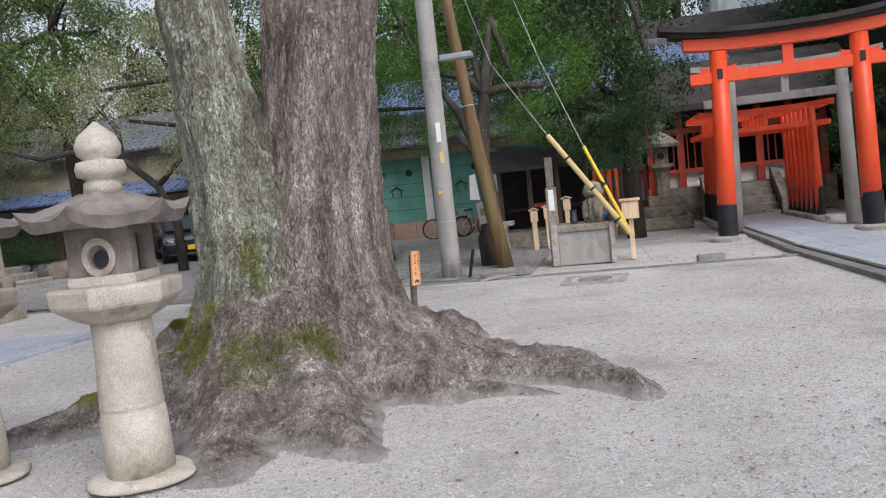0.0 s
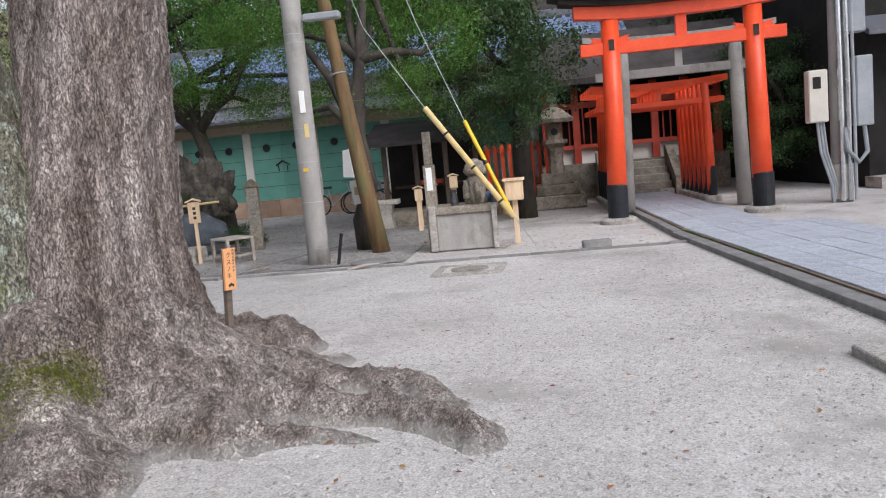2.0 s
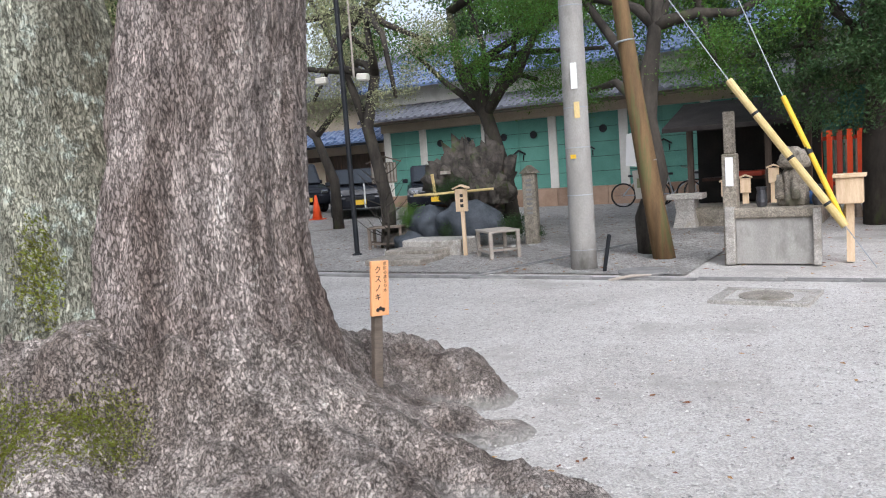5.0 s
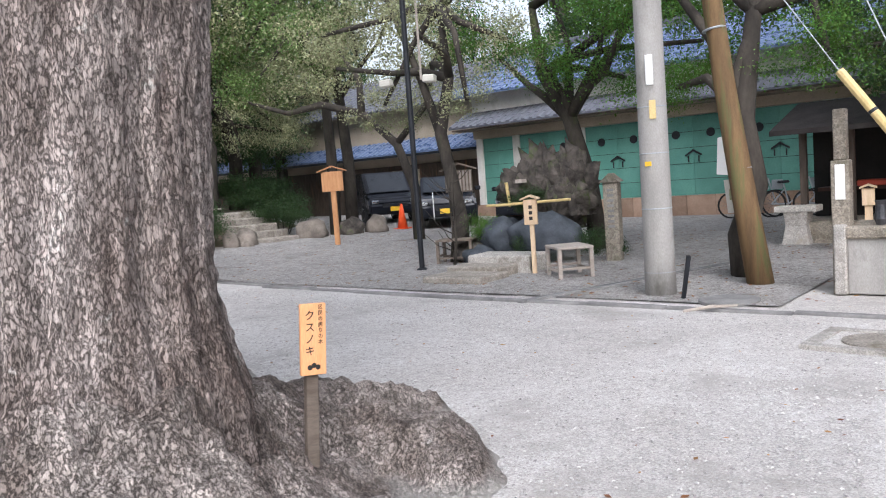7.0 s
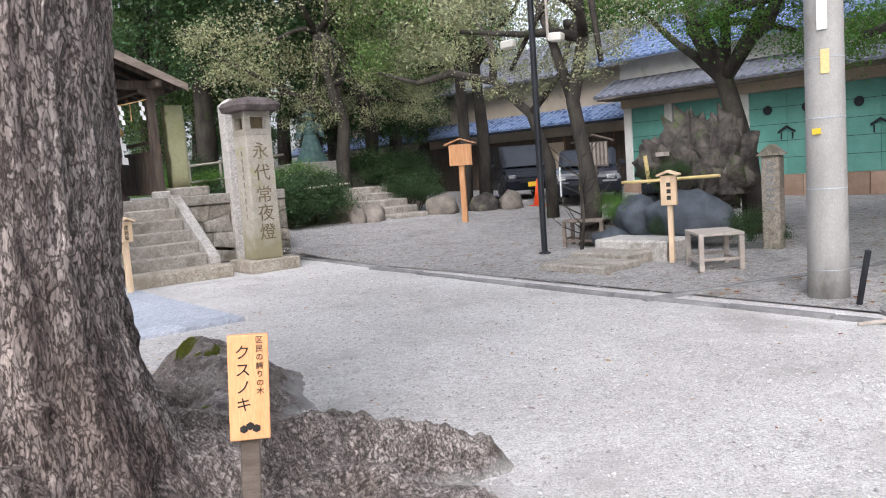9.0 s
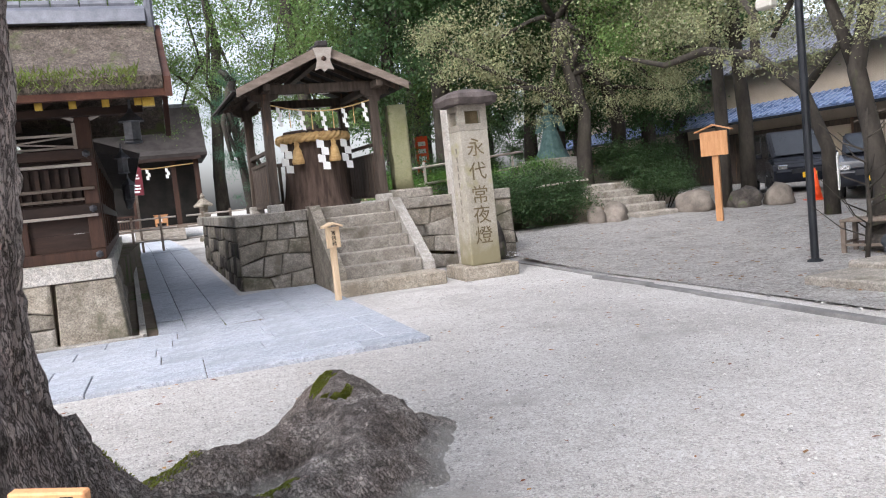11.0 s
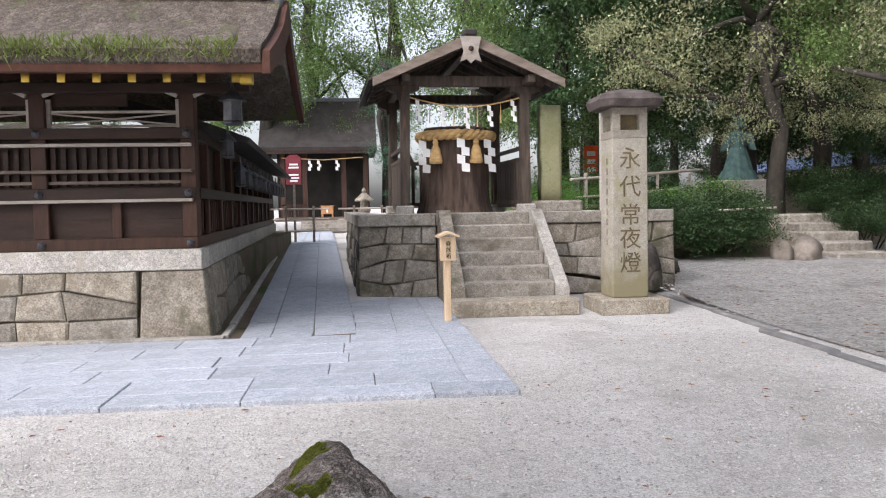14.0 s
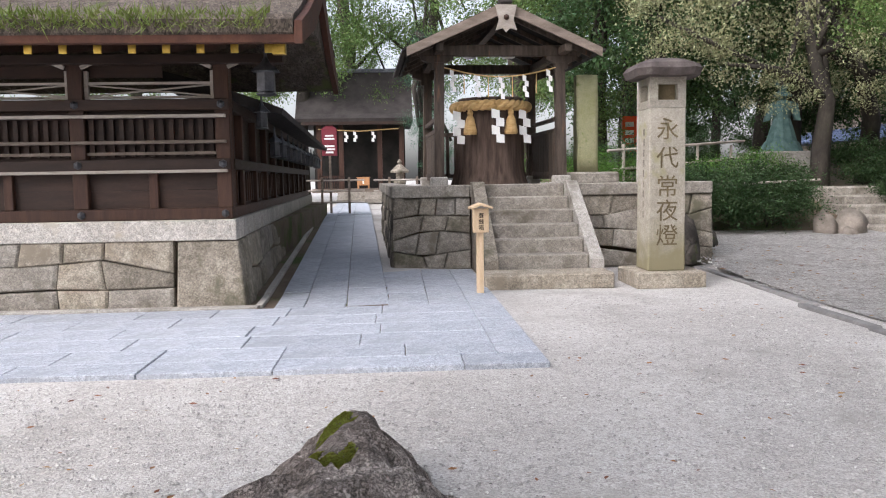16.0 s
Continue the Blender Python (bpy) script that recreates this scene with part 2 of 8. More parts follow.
def bark_mat(name, dark, pale, lichen, lichen_at, moss=(0.17, 0.175, 0.06), moss_at=0.66, cell=62.0, lengthen=0.36):
    """Flaking bark: long plates split by dark cracks, each plate its own shade, with lichen and moss stains."""
    m = bpy.data.materials.new(name)
    m.use_nodes = True
    n, l = m.node_tree.nodes, m.node_tree.links
    bsdf = n["Principled BSDF"]
    co = n.new("ShaderNodeTexCoord")

    def mapped(sz):
        mp = n.new("ShaderNodeMapping")
        mp.inputs["Scale"].default_value = (1, 1, sz)
        l.new(co.outputs["Object"], mp.inputs[0])
        return mp.outputs[0]

    def noise_at(sc, vec, det=6.0, rgh=0.65):
        t = n.new("ShaderNodeTexNoise")
        t.inputs["Scale"].default_value = sc
        t.inputs["Detail"].default_value = det
        t.inputs["Roughness"].default_value = rgh
        l.new(vec, t.inputs["Vector"])
        return t

    def ramp(v, lo, hi, a=0.0, b=1.0):
        r = n.new("ShaderNodeMapRange")
        for k, val in ((1, lo), (2, hi), (3, a), (4, b)):
            r.inputs[k].default_value = val
        l.new(v, r.inputs[0])
        return r.outputs[0]

    def mix(fac, a, b, mode="MIX"):
        x = n.new("ShaderNodeMix")
        x.data_type = "RGBA"
        x.blend_type = mode
        for sock, v in ((x.inputs[0], fac), (x.inputs[6], a), (x.inputs[7], b)):
            if hasattr(v, "links"):
                l.new(v, sock)
            else:
                sock.default_value = v if isinstance(v, float) else (*v, 1)
        return x.outputs[2]

    long_v, round_v = mapped(lengthen), mapped(1.0)
    bent = mix(0.10, long_v, noise_at(14.0, long_v, 8.0, 0.7).outputs[1])
    plate = n.new("ShaderNodeTexVoronoi")
    plate.inputs["Scale"].default_value = cell
    l.new(bent, plate.inputs["Vector"])
    edge = n.new("ShaderNodeTexVoronoi")
    edge.feature = "DISTANCE_TO_EDGE"
    edge.inputs["Scale"].default_value = cell
    l.new(bent, edge.inputs["Vector"])
    shade = n.new("ShaderNodeRGBToBW")
    l.new(plate.outputs["Color"], shade.inputs[0])
    col = mix(ramp(noise_at(2.6, long_v).outputs[0], 0.36, 0.64), dark, pale)
    col = mix(0.42, col, mix(ramp(noise_at(15.0, long_v, 7.0, 0.75).outputs[0], 0.32, 0.68), (0.08, 0.08, 0.08), (0.92, 0.92, 0.92)), "OVERLAY")
    col = mix(0.2, col, mix(ramp(shade.outputs[0], 0.2, 0.8), (0.15, 0.15, 0.15), (0.88, 0.88, 0.88)), "OVERLAY")
    streak = noise_at(7.0, mapped(0.12), 5.0, 0.7)
    col = mix(0.45, col, mix(ramp(streak.outputs[0], 0.36, 0.64), (0.12, 0.12, 0.12), (0.85, 0.85, 0.85)), "OVERLAY")
    col = mix(ramp(noise_at(5.5, round_v, 8.0, 0.75).outputs[0], lichen_at, lichen_at + 0.07), col, lichen)
    col = mix(ramp(noise_at(2.1, round_v, 8.0, 0.7).outputs[0], moss_at, moss_at + 0.08), col, moss)
    gap = ramp(edge.outputs["Distance"], 0.0, 0.11)
    col = mix(ramp(gap, 0.0, 1.0, 0.75, 0.0), col, tuple(0.22 * c for c in dark))
    fine = noise_at(90.0, long_v, 4.0, 0.7)
    col = mix(0.5, col, mix(ramp(fine.outputs[0], 0.3, 0.7), (0.25, 0.25, 0.25), (0.75, 0.75, 0.75)), "OVERLAY")
    l.new(col, bsdf.inputs["Base Color"])
    bsdf.inputs["Roughness"].default_value = 0.95
    bsdf.inputs["Specular IOR Level"].default_value = 0.12
    ad = n.new("ShaderNodeMath")
    ad.operation = "ADD"
    l.new(gap, ad.inputs[0])
    l.new(shade.outputs[0], ad.inputs[1])
    ad2 = n.new("ShaderNodeMath")
    ad2.operation = "ADD"
    l.new(ad.outputs[0], ad2.inputs[0])
    l.new(fine.outputs[0], ad2.inputs[1])
    b = n.new("ShaderNodeBump")
    b.inputs["Strength"].default_value = 0.9
    b.inputs["Distance"].default_value = 0.012
    l.new(ad2.outputs[0], b.inputs["Height"])
    l.new(b.outputs[0], bsdf.inputs["Normal"])
    return m


BARK = bark_mat("camphor_bark", (0.215, 0.170, 0.147), (0.46, 0.40, 0.365), (0.52, 0.505, 0.46), 0.62, moss_at=0.68)
BARKPALE = bark_mat("lichen_bark", (0.215, 0.20, 0.15), (0.42, 0.42, 0.335), (0.46, 0.50, 0.425), 0.54, moss_at=0.62)
ROOTBARK = bark_mat("root_bark", (0.215, 0.176, 0.152), (0.46, 0.405, 0.365), (0.50, 0.475, 0.44), 0.63, moss_at=0.66, cell=58.0, lengthen=0.6)
TREEBARK = mat("tree_bark", (0.028, 0.024, 0.020), (0.075, 0.064, 0.052), scale=4, rough=0.95, bump=0.9, bscale=30, stretch=(1, 1, 0.4), stain=(0.07, 0.085, 0.03), stain_scale=2.2, stain_at=0.58)


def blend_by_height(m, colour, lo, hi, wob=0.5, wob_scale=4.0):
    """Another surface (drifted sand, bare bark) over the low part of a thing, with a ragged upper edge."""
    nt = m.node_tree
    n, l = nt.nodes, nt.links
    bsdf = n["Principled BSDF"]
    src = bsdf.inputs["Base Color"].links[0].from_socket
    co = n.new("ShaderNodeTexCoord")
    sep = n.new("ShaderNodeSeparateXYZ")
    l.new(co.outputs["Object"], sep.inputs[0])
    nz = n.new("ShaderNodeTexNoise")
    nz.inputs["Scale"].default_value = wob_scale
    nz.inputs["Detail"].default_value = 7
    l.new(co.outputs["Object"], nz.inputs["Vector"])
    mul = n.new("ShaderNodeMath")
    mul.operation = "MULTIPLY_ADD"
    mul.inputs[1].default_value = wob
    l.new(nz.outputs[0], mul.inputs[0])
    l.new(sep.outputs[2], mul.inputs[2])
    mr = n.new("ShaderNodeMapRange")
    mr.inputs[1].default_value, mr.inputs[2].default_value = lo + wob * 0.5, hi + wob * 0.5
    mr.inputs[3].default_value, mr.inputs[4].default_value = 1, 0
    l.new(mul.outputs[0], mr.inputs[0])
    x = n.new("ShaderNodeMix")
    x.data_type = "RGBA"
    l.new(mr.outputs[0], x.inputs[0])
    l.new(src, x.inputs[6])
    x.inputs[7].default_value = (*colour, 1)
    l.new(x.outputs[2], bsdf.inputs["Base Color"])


blend_by_height(PILLAR, (0.25, 0.22, 0.135), 0.25, 0.8, 0.9, 6.0)
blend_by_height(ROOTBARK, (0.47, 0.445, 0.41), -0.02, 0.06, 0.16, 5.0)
MOSS = leaf_mat("moss", (0.19, 0.215, 0.035), (0.30, 0.31, 0.07))
GRASS = leaf_mat("grass", (0.12, 0.17, 0.03), (0.21, 0.25, 0.07))
LEAF_DARK = leaf_mat("evergreen_leaf", (0.0378, 0.081, 0.0297), (0.081, 0.1418, 0.0486))
LEAF_MID = leaf_mat("camphor_leaf", (0.0845, 0.1495, 0.039), (0.1885, 0.273, 0.0845))
LEAF_GREY = leaf_mat("cherry_leaf", (0.23, 0.25, 0.135), (0.44, 0.44, 0.24))
LEAF_BRIGHT = leaf_mat("maple_leaf", (0.065, 0.16, 0.022), (0.14, 0.27, 0.05))
LEAF_HEDGE = leaf_mat("hedge_leaf", (0.02964, 0.0624, 0.02184), (0.06864, 0.117, 0.0429))
LEAF_PINE = leaf_mat("pine_needle", (0.045, 0.11, 0.065), (0.085, 0.17, 0.10))
LEAF_DRY = leaf_mat("dry_leaf", (0.22, 0.12, 0.045), (0.36, 0.17, 0.06))
STRAW = mat("straw", (0.50, 0.31, 0.12), (0.66, 0.45, 0.21), scale=8, rough=0.85, bump=0.6, bscale=60, stretch=(1, 1, 3))
PAPER = mat("white_paper", (0.78, 0.77, 0.74), (0.84, 0.83, 0.81), scale=3, rough=0.8, bump=0.02, rnd=0.03)
STUMP = mat("stump_wood", (0.055, 0.036, 0.027), (0.15, 0.105, 0.082), scale=5, rough=0.9, bump=1.0, bscale=22, stretch=(2.2, 2.2, 0.25))
CAPSTONE = mat("dark_cap_stone", (0.075, 0.060, 0.056), (0.145, 0.12, 0.11), scale=5, rough=0.9, bump=0.5, bscale=60, stain=(0.22, 0.20, 0.175), stain_scale=4, stain_at=0.64)
COPPER = mat("verdigris", (0.06, 0.12, 0.115), (0.13, 0.21, 0.195), scale=7, rough=0.75, bump=0.3, bscale=60)
CARBLACK = mat("black_car_paint", (0.012, 0.013, 0.018), (0.018, 0.02, 0.026), scale=2, rough=0.15, bump=0, rnd=0, spec=0.4)
GLASS = mat("dark_glass", (0.02, 0.025, 0.03), (0.03, 0.035, 0.04), scale=2, rough=0.06, bump=0, rnd=0, spec=0.8)
RUBBER = mat("rubber", (0.015, 0.015, 0.016), (0.03, 0.03, 0.032), scale=6, rough=0.8, bump=0.1)
CHROME = mat("bright_metal", (0.55, 0.56, 0.58), (0.65, 0.66, 0.68), scale=6, rough=0.25, metal=0.9, bump=0.03)
ORANGE = mat("orange_plastic", (0.80, 0.09, 0.02), (0.85, 0.12, 0.03), scale=3, rough=0.45, bump=0.02, rnd=0)
INK = mat("ink", (0.02, 0.018, 0.016), (0.035, 0.03, 0.028), scale=9, rough=0.7, bump=0, rnd=0)
CARVED = mat("carved_recess", (0.13, 0.10, 0.055), (0.18, 0.14, 0.08), scale=9, rough=0.9, bump=0.2)
GREYMETAL = mat("grey_metal", (0.30, 0.32, 0.34), (0.38, 0.40, 0.42), scale=3, rough=0.5, bump=0.05, metal=0.2)
CREAMBOX = mat("ivory_metal", (0.56, 0.53, 0.46), (0.62, 0.59, 0.52), scale=3, rough=0.5, bump=0.05)
BLUE = mat("blue_cloth", (0.05, 0.12, 0.30), (0.08, 0.17, 0.38), scale=6, rough=0.8, bump=0.2)
# dark walls; the near-black tone also stands in for shade inside buildings
DARKWALL_AND_SHADE = mat("dark_wall_and_shade", (0.012, 0.011, 0.010), (0.028, 0.025, 0.022), scale=2, rough=0.85, bump=0.2, bscale=30)
MAROON = mat("maroon_board", (0.14, 0.02, 0.03), (0.18, 0.03, 0.04), scale=4, rough=0.6, bump=0.02)


# ---- shape helpers ----
def mesh_of(bm, smooth=False, name="mesh"):
    me = bpy.data.meshes.new(name)
    bm.normal_update()
    bm.to_mesh(me)
    bm.free()
    if smooth:
        me.polygons.foreach_set("use_smooth", [True] * len(me.polygons))
    return me


def part(name, bm, material, parent, label="", smooth=False, at=None):
    """Links a bmesh (or a ready mesh) as one mesh object under a thing or a part."""
    me = bm if isinstance(bm, bpy.types.Mesh) else mesh_of(bm, smooth, name)
    if not me.materials:
        me.materials.append(material)
    ob = new(name, me)
    ob.parent = parent
    if at is not None:
        ob.matrix_basis = at
    if label:
        tagged(ob, label)
    return ob


def thing(name, label, category, at=(0, 0, 0), turn=0.0, group="", kind=""):
    e = new(name)
    e.empty_display_size = 0.1
    e.matrix_basis = pose(*at, 0, 0, turn)
    return tagged(e, label, category, group, kind)


def solid(name, bm, material, label="", category="", group="", kind="", at=None, smooth=False):
    """A top-level thing or piece of the setting that is one mesh."""
    ob = new(name, mesh_of(bm, smooth, name))
    ob.data.materials.append(material)
    if at is not None:
        ob.matrix_basis = at
    return tagged(ob, label, category, group, kind)


def box(x0, x1, y0, y1, z0, z1, bevel=0.0, bm=None):
    b = bm or bmesh.new()
    m = Matrix.LocRotScale(((x0 + x1) / 2, (y0 + y1) / 2, (z0 + z1) / 2), None, (abs(x1 - x0), abs(y1 - y0), abs(z1 - z0)))
    r = bmesh.ops.create_cube(b, size=1, matrix=m)
    if bevel:
        edges = list({e for v in r["verts"] for e in v.link_edges})
        bmesh.ops.bevel(b, geom=edges, offset=bevel, segments=1, affect="EDGES")
    return b


def beam(a, b, w, h, bm=None, bevel=0.0):
    """A square bar from a to b."""
    a, b = Vector(a), Vector(b)
    bm = bm or bmesh.new()
    d = b - a
    q = d.to_track_quat("X", "Z").to_matrix().to_4x4()
    m = Matrix.Translation((a + b) / 2) @ q @ Matrix.Diagonal((d.length, w, h, 1))
    r = bmesh.ops.create_cube(bm, size=1, matrix=m)
    if bevel:
        edges = list({e for v in r["verts"] for e in v.link_edges})
        bmesh.ops.bevel(bm, geom=edges, offset=bevel, segments=1, affect="EDGES")
    return bm


def tube(points, radii, seg=10, bm=None, caps=True, wob=0.0, freq=2.0):
    """A round bar along points; wob roughens it."""
    bm = bm or bmesh.new()
    pts = [Vector(p) for p in points]
    rings = []
    side = None
    for i, p in enumerate(pts):
        d = (pts[min(i + 1, len(pts) - 1)] - pts[max(i - 1, 0)]).normalized()
        if side is None:
            side = d.orthogonal().normalized()
        side = (side - d * side.dot(d)).normalized()
        up = d.cross(side)
        ring = []
        for k in range(seg):
            a = 2 * math.pi * k / seg
            n = side * math.cos(a) + up * math.sin(a)
            r = radii[i] if hasattr(radii, "__len__") else radii
            v = p + n * r
            if wob:
                v += n * r * wob * noise.noise(v * freq)
            ring.append(bm.verts.new(v))
        rings.append(ring)
    for a, b in zip(rings, rings[1:]):
        for k in range(seg):
            bm.faces.new((a[k], a[(k + 1) % seg], b[(k + 1) % seg], b[k]))
    if caps:
        bm.faces.new(list(reversed(rings[0])))
        bm.faces.new(rings[-1])
    return bm


def lathe(profile, seg=24, bm=None, at=(0, 0, 0), phase=0.0):
    """Turns (radius, height) pairs round the z axis."""
    bm = bm or bmesh.new()
    rings = []
    for r, z in profile:
        rings.append([bm.verts.new((at[0] + r * math.cos(phase + 2 * math.pi * k / seg), at[1] + r * math.sin(phase + 2 * math.pi * k / seg), at[2] + z)) for k in range(seg)])
    for a, b in zip(rings, rings[1:]):
        for k in range(seg):
            bm.faces.new((a[k], a[(k + 1) % seg], b[(k + 1) % seg], b[k]))
    bm.faces.new(list(reversed(rings[0])))
    bm.faces.new(rings[-1])
    return bm


def prism(outline, lo, hi, axis="x", bm=None):
    """Pulls a closed outline from lo to hi along an axis."""
    bm = bm or bmesh.new()

    def put(p, v):
        return {"x": (v, p[0], p[1]), "y": (p[0], v, p[1]), "z": (p[0], p[1], v)}[axis]

    a = [bm.verts.new(put(p, lo)) for p in outline]
    b = [bm.verts.new(put(p, hi)) for p in outline]
    n = len(outline)
    for k in range(n):
        bm.faces.new((a[k], a[(k + 1) % n], b[(k + 1) % n], b[k]))
    bm.faces.new(a)
    bm.faces.new(b)
    bmesh.ops.recalc_face_normals(bm, faces=bm.faces)
    return bm


def fast_mesh(name, verts, faces, material, smooth=False):
    me = bpy.data.meshes.new(name)
    me.from_pydata(verts, [], faces)
    me.materials.append(material)
    if smooth:
        me.polygons.foreach_set("use_smooth", [True] * len(me.polygons))
    return me


def rough_rock(rx, ry, rz, seed, sub=3, amount=0.35, freq=1.2, jag=0.0):
    bm = bmesh.new()
    bmesh.ops.create_icosphere(bm, subdivisions=sub, radius=1)
    off = Vector((seed * 3.1, seed * 1.7, seed * 5.3))
    for v in bm.verts:
        n = noise.noise(v.co * freq + off) + 0.5 * noise.noise(v.co * freq * 2.3 + off) + 0.25 * noise.noise(v.co * freq * 5 + off)
        if jag:
            n += jag * (0.5 - 2 * abs(noise.noise(v.co * freq * 1.7 + off * 2)) - abs(noise.noise(v.co * freq * 4 + off)))
        v.co *= max(0.3, 1 + amount * n)
        v.co = Vector((v.co.x * rx, v.co.y * ry, max(v.co.z, -0.35) * rz))
    return bm


def leaf_cloud(name, material, count, size, seed, flat=0.75, hollow=0.35, aspect=0.55, droop=0.3):
    """A ragged unit clump of single leaves, each a bent four-cornered blade."""
    rng = np.random.default_rng(seed)
    sub = rng.normal(size=(16, 3))
    sub /= np.linalg.norm(sub, axis=1)[:, None]
    sub *= rng.uniform(hollow, 0.85, 16)[:, None]
    which = rng.integers(0, 16, count)
    c = sub[which] + rng.normal(size=(count, 3)) * rng.uniform(0.10, 0.26, 16)[which][:, None]
    c[:, 2] *= flat
    d = rng.normal(size=(count, 3))
    d[:, 2] -= droop
    d /= np.linalg.norm(d, axis=1)[:, None]
    s = np.cross(d, rng.normal(size=(count, 3)) * 0.6 + np.array([0, 0, 1.0]))
    s /= np.linalg.norm(s, axis=1)[:, None] + 1e-6
    n = np.cross(s, d)
    ln = size * rng.uniform(0.6, 1.3, count)[:, None]
    v = np.empty((count, 4, 3))
    v[:, 0] = c
    v[:, 1] = c + d * ln * 0.5 + s * ln * aspect * 0.5 - n * ln * 0.08
    v[:, 2] = c + d * ln
    v[:, 3] = c + d * ln * 0.5 - s * ln * aspect * 0.5 - n * ln * 0.08
    f = np.arange(count * 4).reshape(count, 4)
    return fast_mesh(name, v.reshape(-1, 3).tolist(), f.tolist(), material)


def text_mesh(body, size, depth=0.004):
    cu = bpy.data.curves.new("writing", "FONT")
    cu.body = body
    cu.size = size
    cu.extrude = depth
    cu.align_x = "CENTER"
    cu.align_y = "CENTER"
    cu.resolution_u = 2
    tmp = bpy.data.objects.new("tmp_writing", cu)
    scene.collection.objects.link(tmp)
    me = bpy.data.meshes.new_from_object(tmp.evaluated_get(bpy.context.evaluated_depsgraph_get()))
    bpy.data.objects.remove(tmp)
    return me


# ---- ground ----
LEAN = 0.045


def lane_shift(x):
    """The lane beside the hall runs slightly askew to the hall's front."""
    return LEAN * min(0.0, x + 9.4)


def lane_rise(x):
    """The lane climbs gently towards the far hall."""
    return 0.032 * min(11.8, max(0.0, -9.6 - x))


def yard_rise(x):
    """The gravel yard climbs gently towards the planted mound."""
    return 0.035 * min(7.0, max(0.0, -9.0 - x))


def ground_sheet():
    inner = np.linspace(-30, 30, 101)
    far = np.array([40, 60, 100, 200, 400.0])
    ax = np.concatenate((-far[::-1], inner, far))
    verts, faces = [], []
    n = len(ax)
    for y in ax:
        for x in ax:
            near = max(abs(x), abs(y)) < 29
            z = 0.012 * noise.noise(Vector((x * 0.5, y * 0.5, 0))) - 0.012 if near else -0.02
            z += max(0.0, lane_rise(x) - 0.03) * min(1, max(0, (9.0 - y) / 1.0))
            verts.append((x, y, z))
    for j in range(n - 1):
        for i in range(n - 1):
            faces.append((j * n + i, j * n + i + 1, (j + 1) * n + i + 1, (j + 1) * n + i))
    ob = new("ground", fast_mesh("ground", verts, faces, SAND, True))
    return tagged(ob, "pale swept sand and fine gravel shrine yard", "ground", kind="structure")


ground = ground_sheet()


def scatter_stones(name, count, x0, x1, y0, y1, lo, hi, material, label, seed, keep=None, rise=None):
    rng = np.random.default_rng(seed)
    verts, faces = [], []
    shape = [(1, 0, 0), (0, 1, 0), (-1, 0, 0), (0, -1, 0), (0, 0, 0.7), (0.6, 0.6, 0.35), (-0.6, 0.6, 0.3), (-0.6, -0.6, 0.35), (0.6, -0.6, 0.3)]
    tri = [(0, 5, 4), (5, 1, 4), (1, 6, 4), (6, 2, 4), (2, 7, 4), (7, 3, 4), (3, 8, 4), (8, 0, 4)]
    for _ in range(count):
        x, y, s, a = rng.uniform(x0, x1), rng.uniform(y0, y1), rng.uniform(lo, hi), rng.uniform(0, 6.28)
        if keep and not keep(x, y):
            continue
        b = len(verts)
        up = rise(x) if rise else 0.0
        e = rng.uniform(0.6, 1.0)
        ca, sa = math.cos(a), math.sin(a)
        for px, py, pz in shape:
            px, py = px * s, py * s * e
            verts.append((x + px * ca - py * sa, y + px * sa + py * ca, pz * s - 0.008 + up))
        faces += [(b + i, b + j, b + k) for i, j, k in tri]
    ob = new(name, fast_mesh(name, verts, faces, material))
    return tagged(ob, label, "pebbles", kind="stuff")


def scatter_leaves(name, count, x0, x1, y0, y1, z, size, material, label, seed, rise=None):
    rng = np.random.default_rng(seed)
    verts, faces = [], []
    for _ in range(count):
        x, y, s, a = rng.uniform(x0, x1), rng.uniform(y0, y1), size * rng.uniform(0.5, 1.3), rng.uniform(0, 6.28)
        b = len(verts)
        ca, sa = math.cos(a), math.sin(a)
        for px, py, pz in ((-1, 0, 0.1), (-0.2, 0.45, 0.35), (1, 0, 0.2), (0, -0.45, 0.1)):
            verts.append((x + s * (px * ca - py * sa), y + s * (px * sa + py * ca), z + pz * s * 0.6 + (rise(x) if rise else 0.0)))
        faces.append((b, b + 1, b + 2, b + 3))
    ob = new(name, fast_mesh(name, verts, faces, material))
    return tagged(ob, label, "leaves", kind="stuff")


scatter_stones("pebbles", 60000, -9.6, 3.4, 0.5, 11.4, 0.004, 0.013, PEBBLE, "small pale pebbles scattered on the sand", 4, lambda x, y: x > -6.4 or y > 8.85)
scatter_leaves("fallen_leaves", 620, -9.3, 3.3, 2.0, 11.3, 0.0, 0.024, LEAF_DRY, "brown fallen leaves lying on the sand", 5)

# gravel strip and planted yard beyond the drain line
def flat_patch(name, outline, z, material, label, category="ground"):
    bm = bmesh.new()
    bm.faces.new([bm.verts.new((x, y, z)) for x, y in outline])
    return solid(name, bm, material, label, category, kind="structure")


def gravel_yard():
    bm = bmesh.new()
    edges = (-40, -16.0, -15.0, -14.0, -12.5, -11.0, -9.0, -5.0, -1.0)
    rows = []
    for x in edges:
        near = 13.6 if x < -15 else (12.4 if x < -12.4 else 11.95)
        rows.append((bm.verts.new((x, near, 0.006 + yard_rise(x))), bm.verts.new((x, 30, 0.006 + yard_rise(x)))))
    for a, b in zip(rows, rows[1:]):
        bm.faces.new((a[0], b[0], b[1], a[1]))
    return solid("gravel_yard", bm, GRAVEL, "grey gravel yard strewn with leaves", "ground", kind="structure")


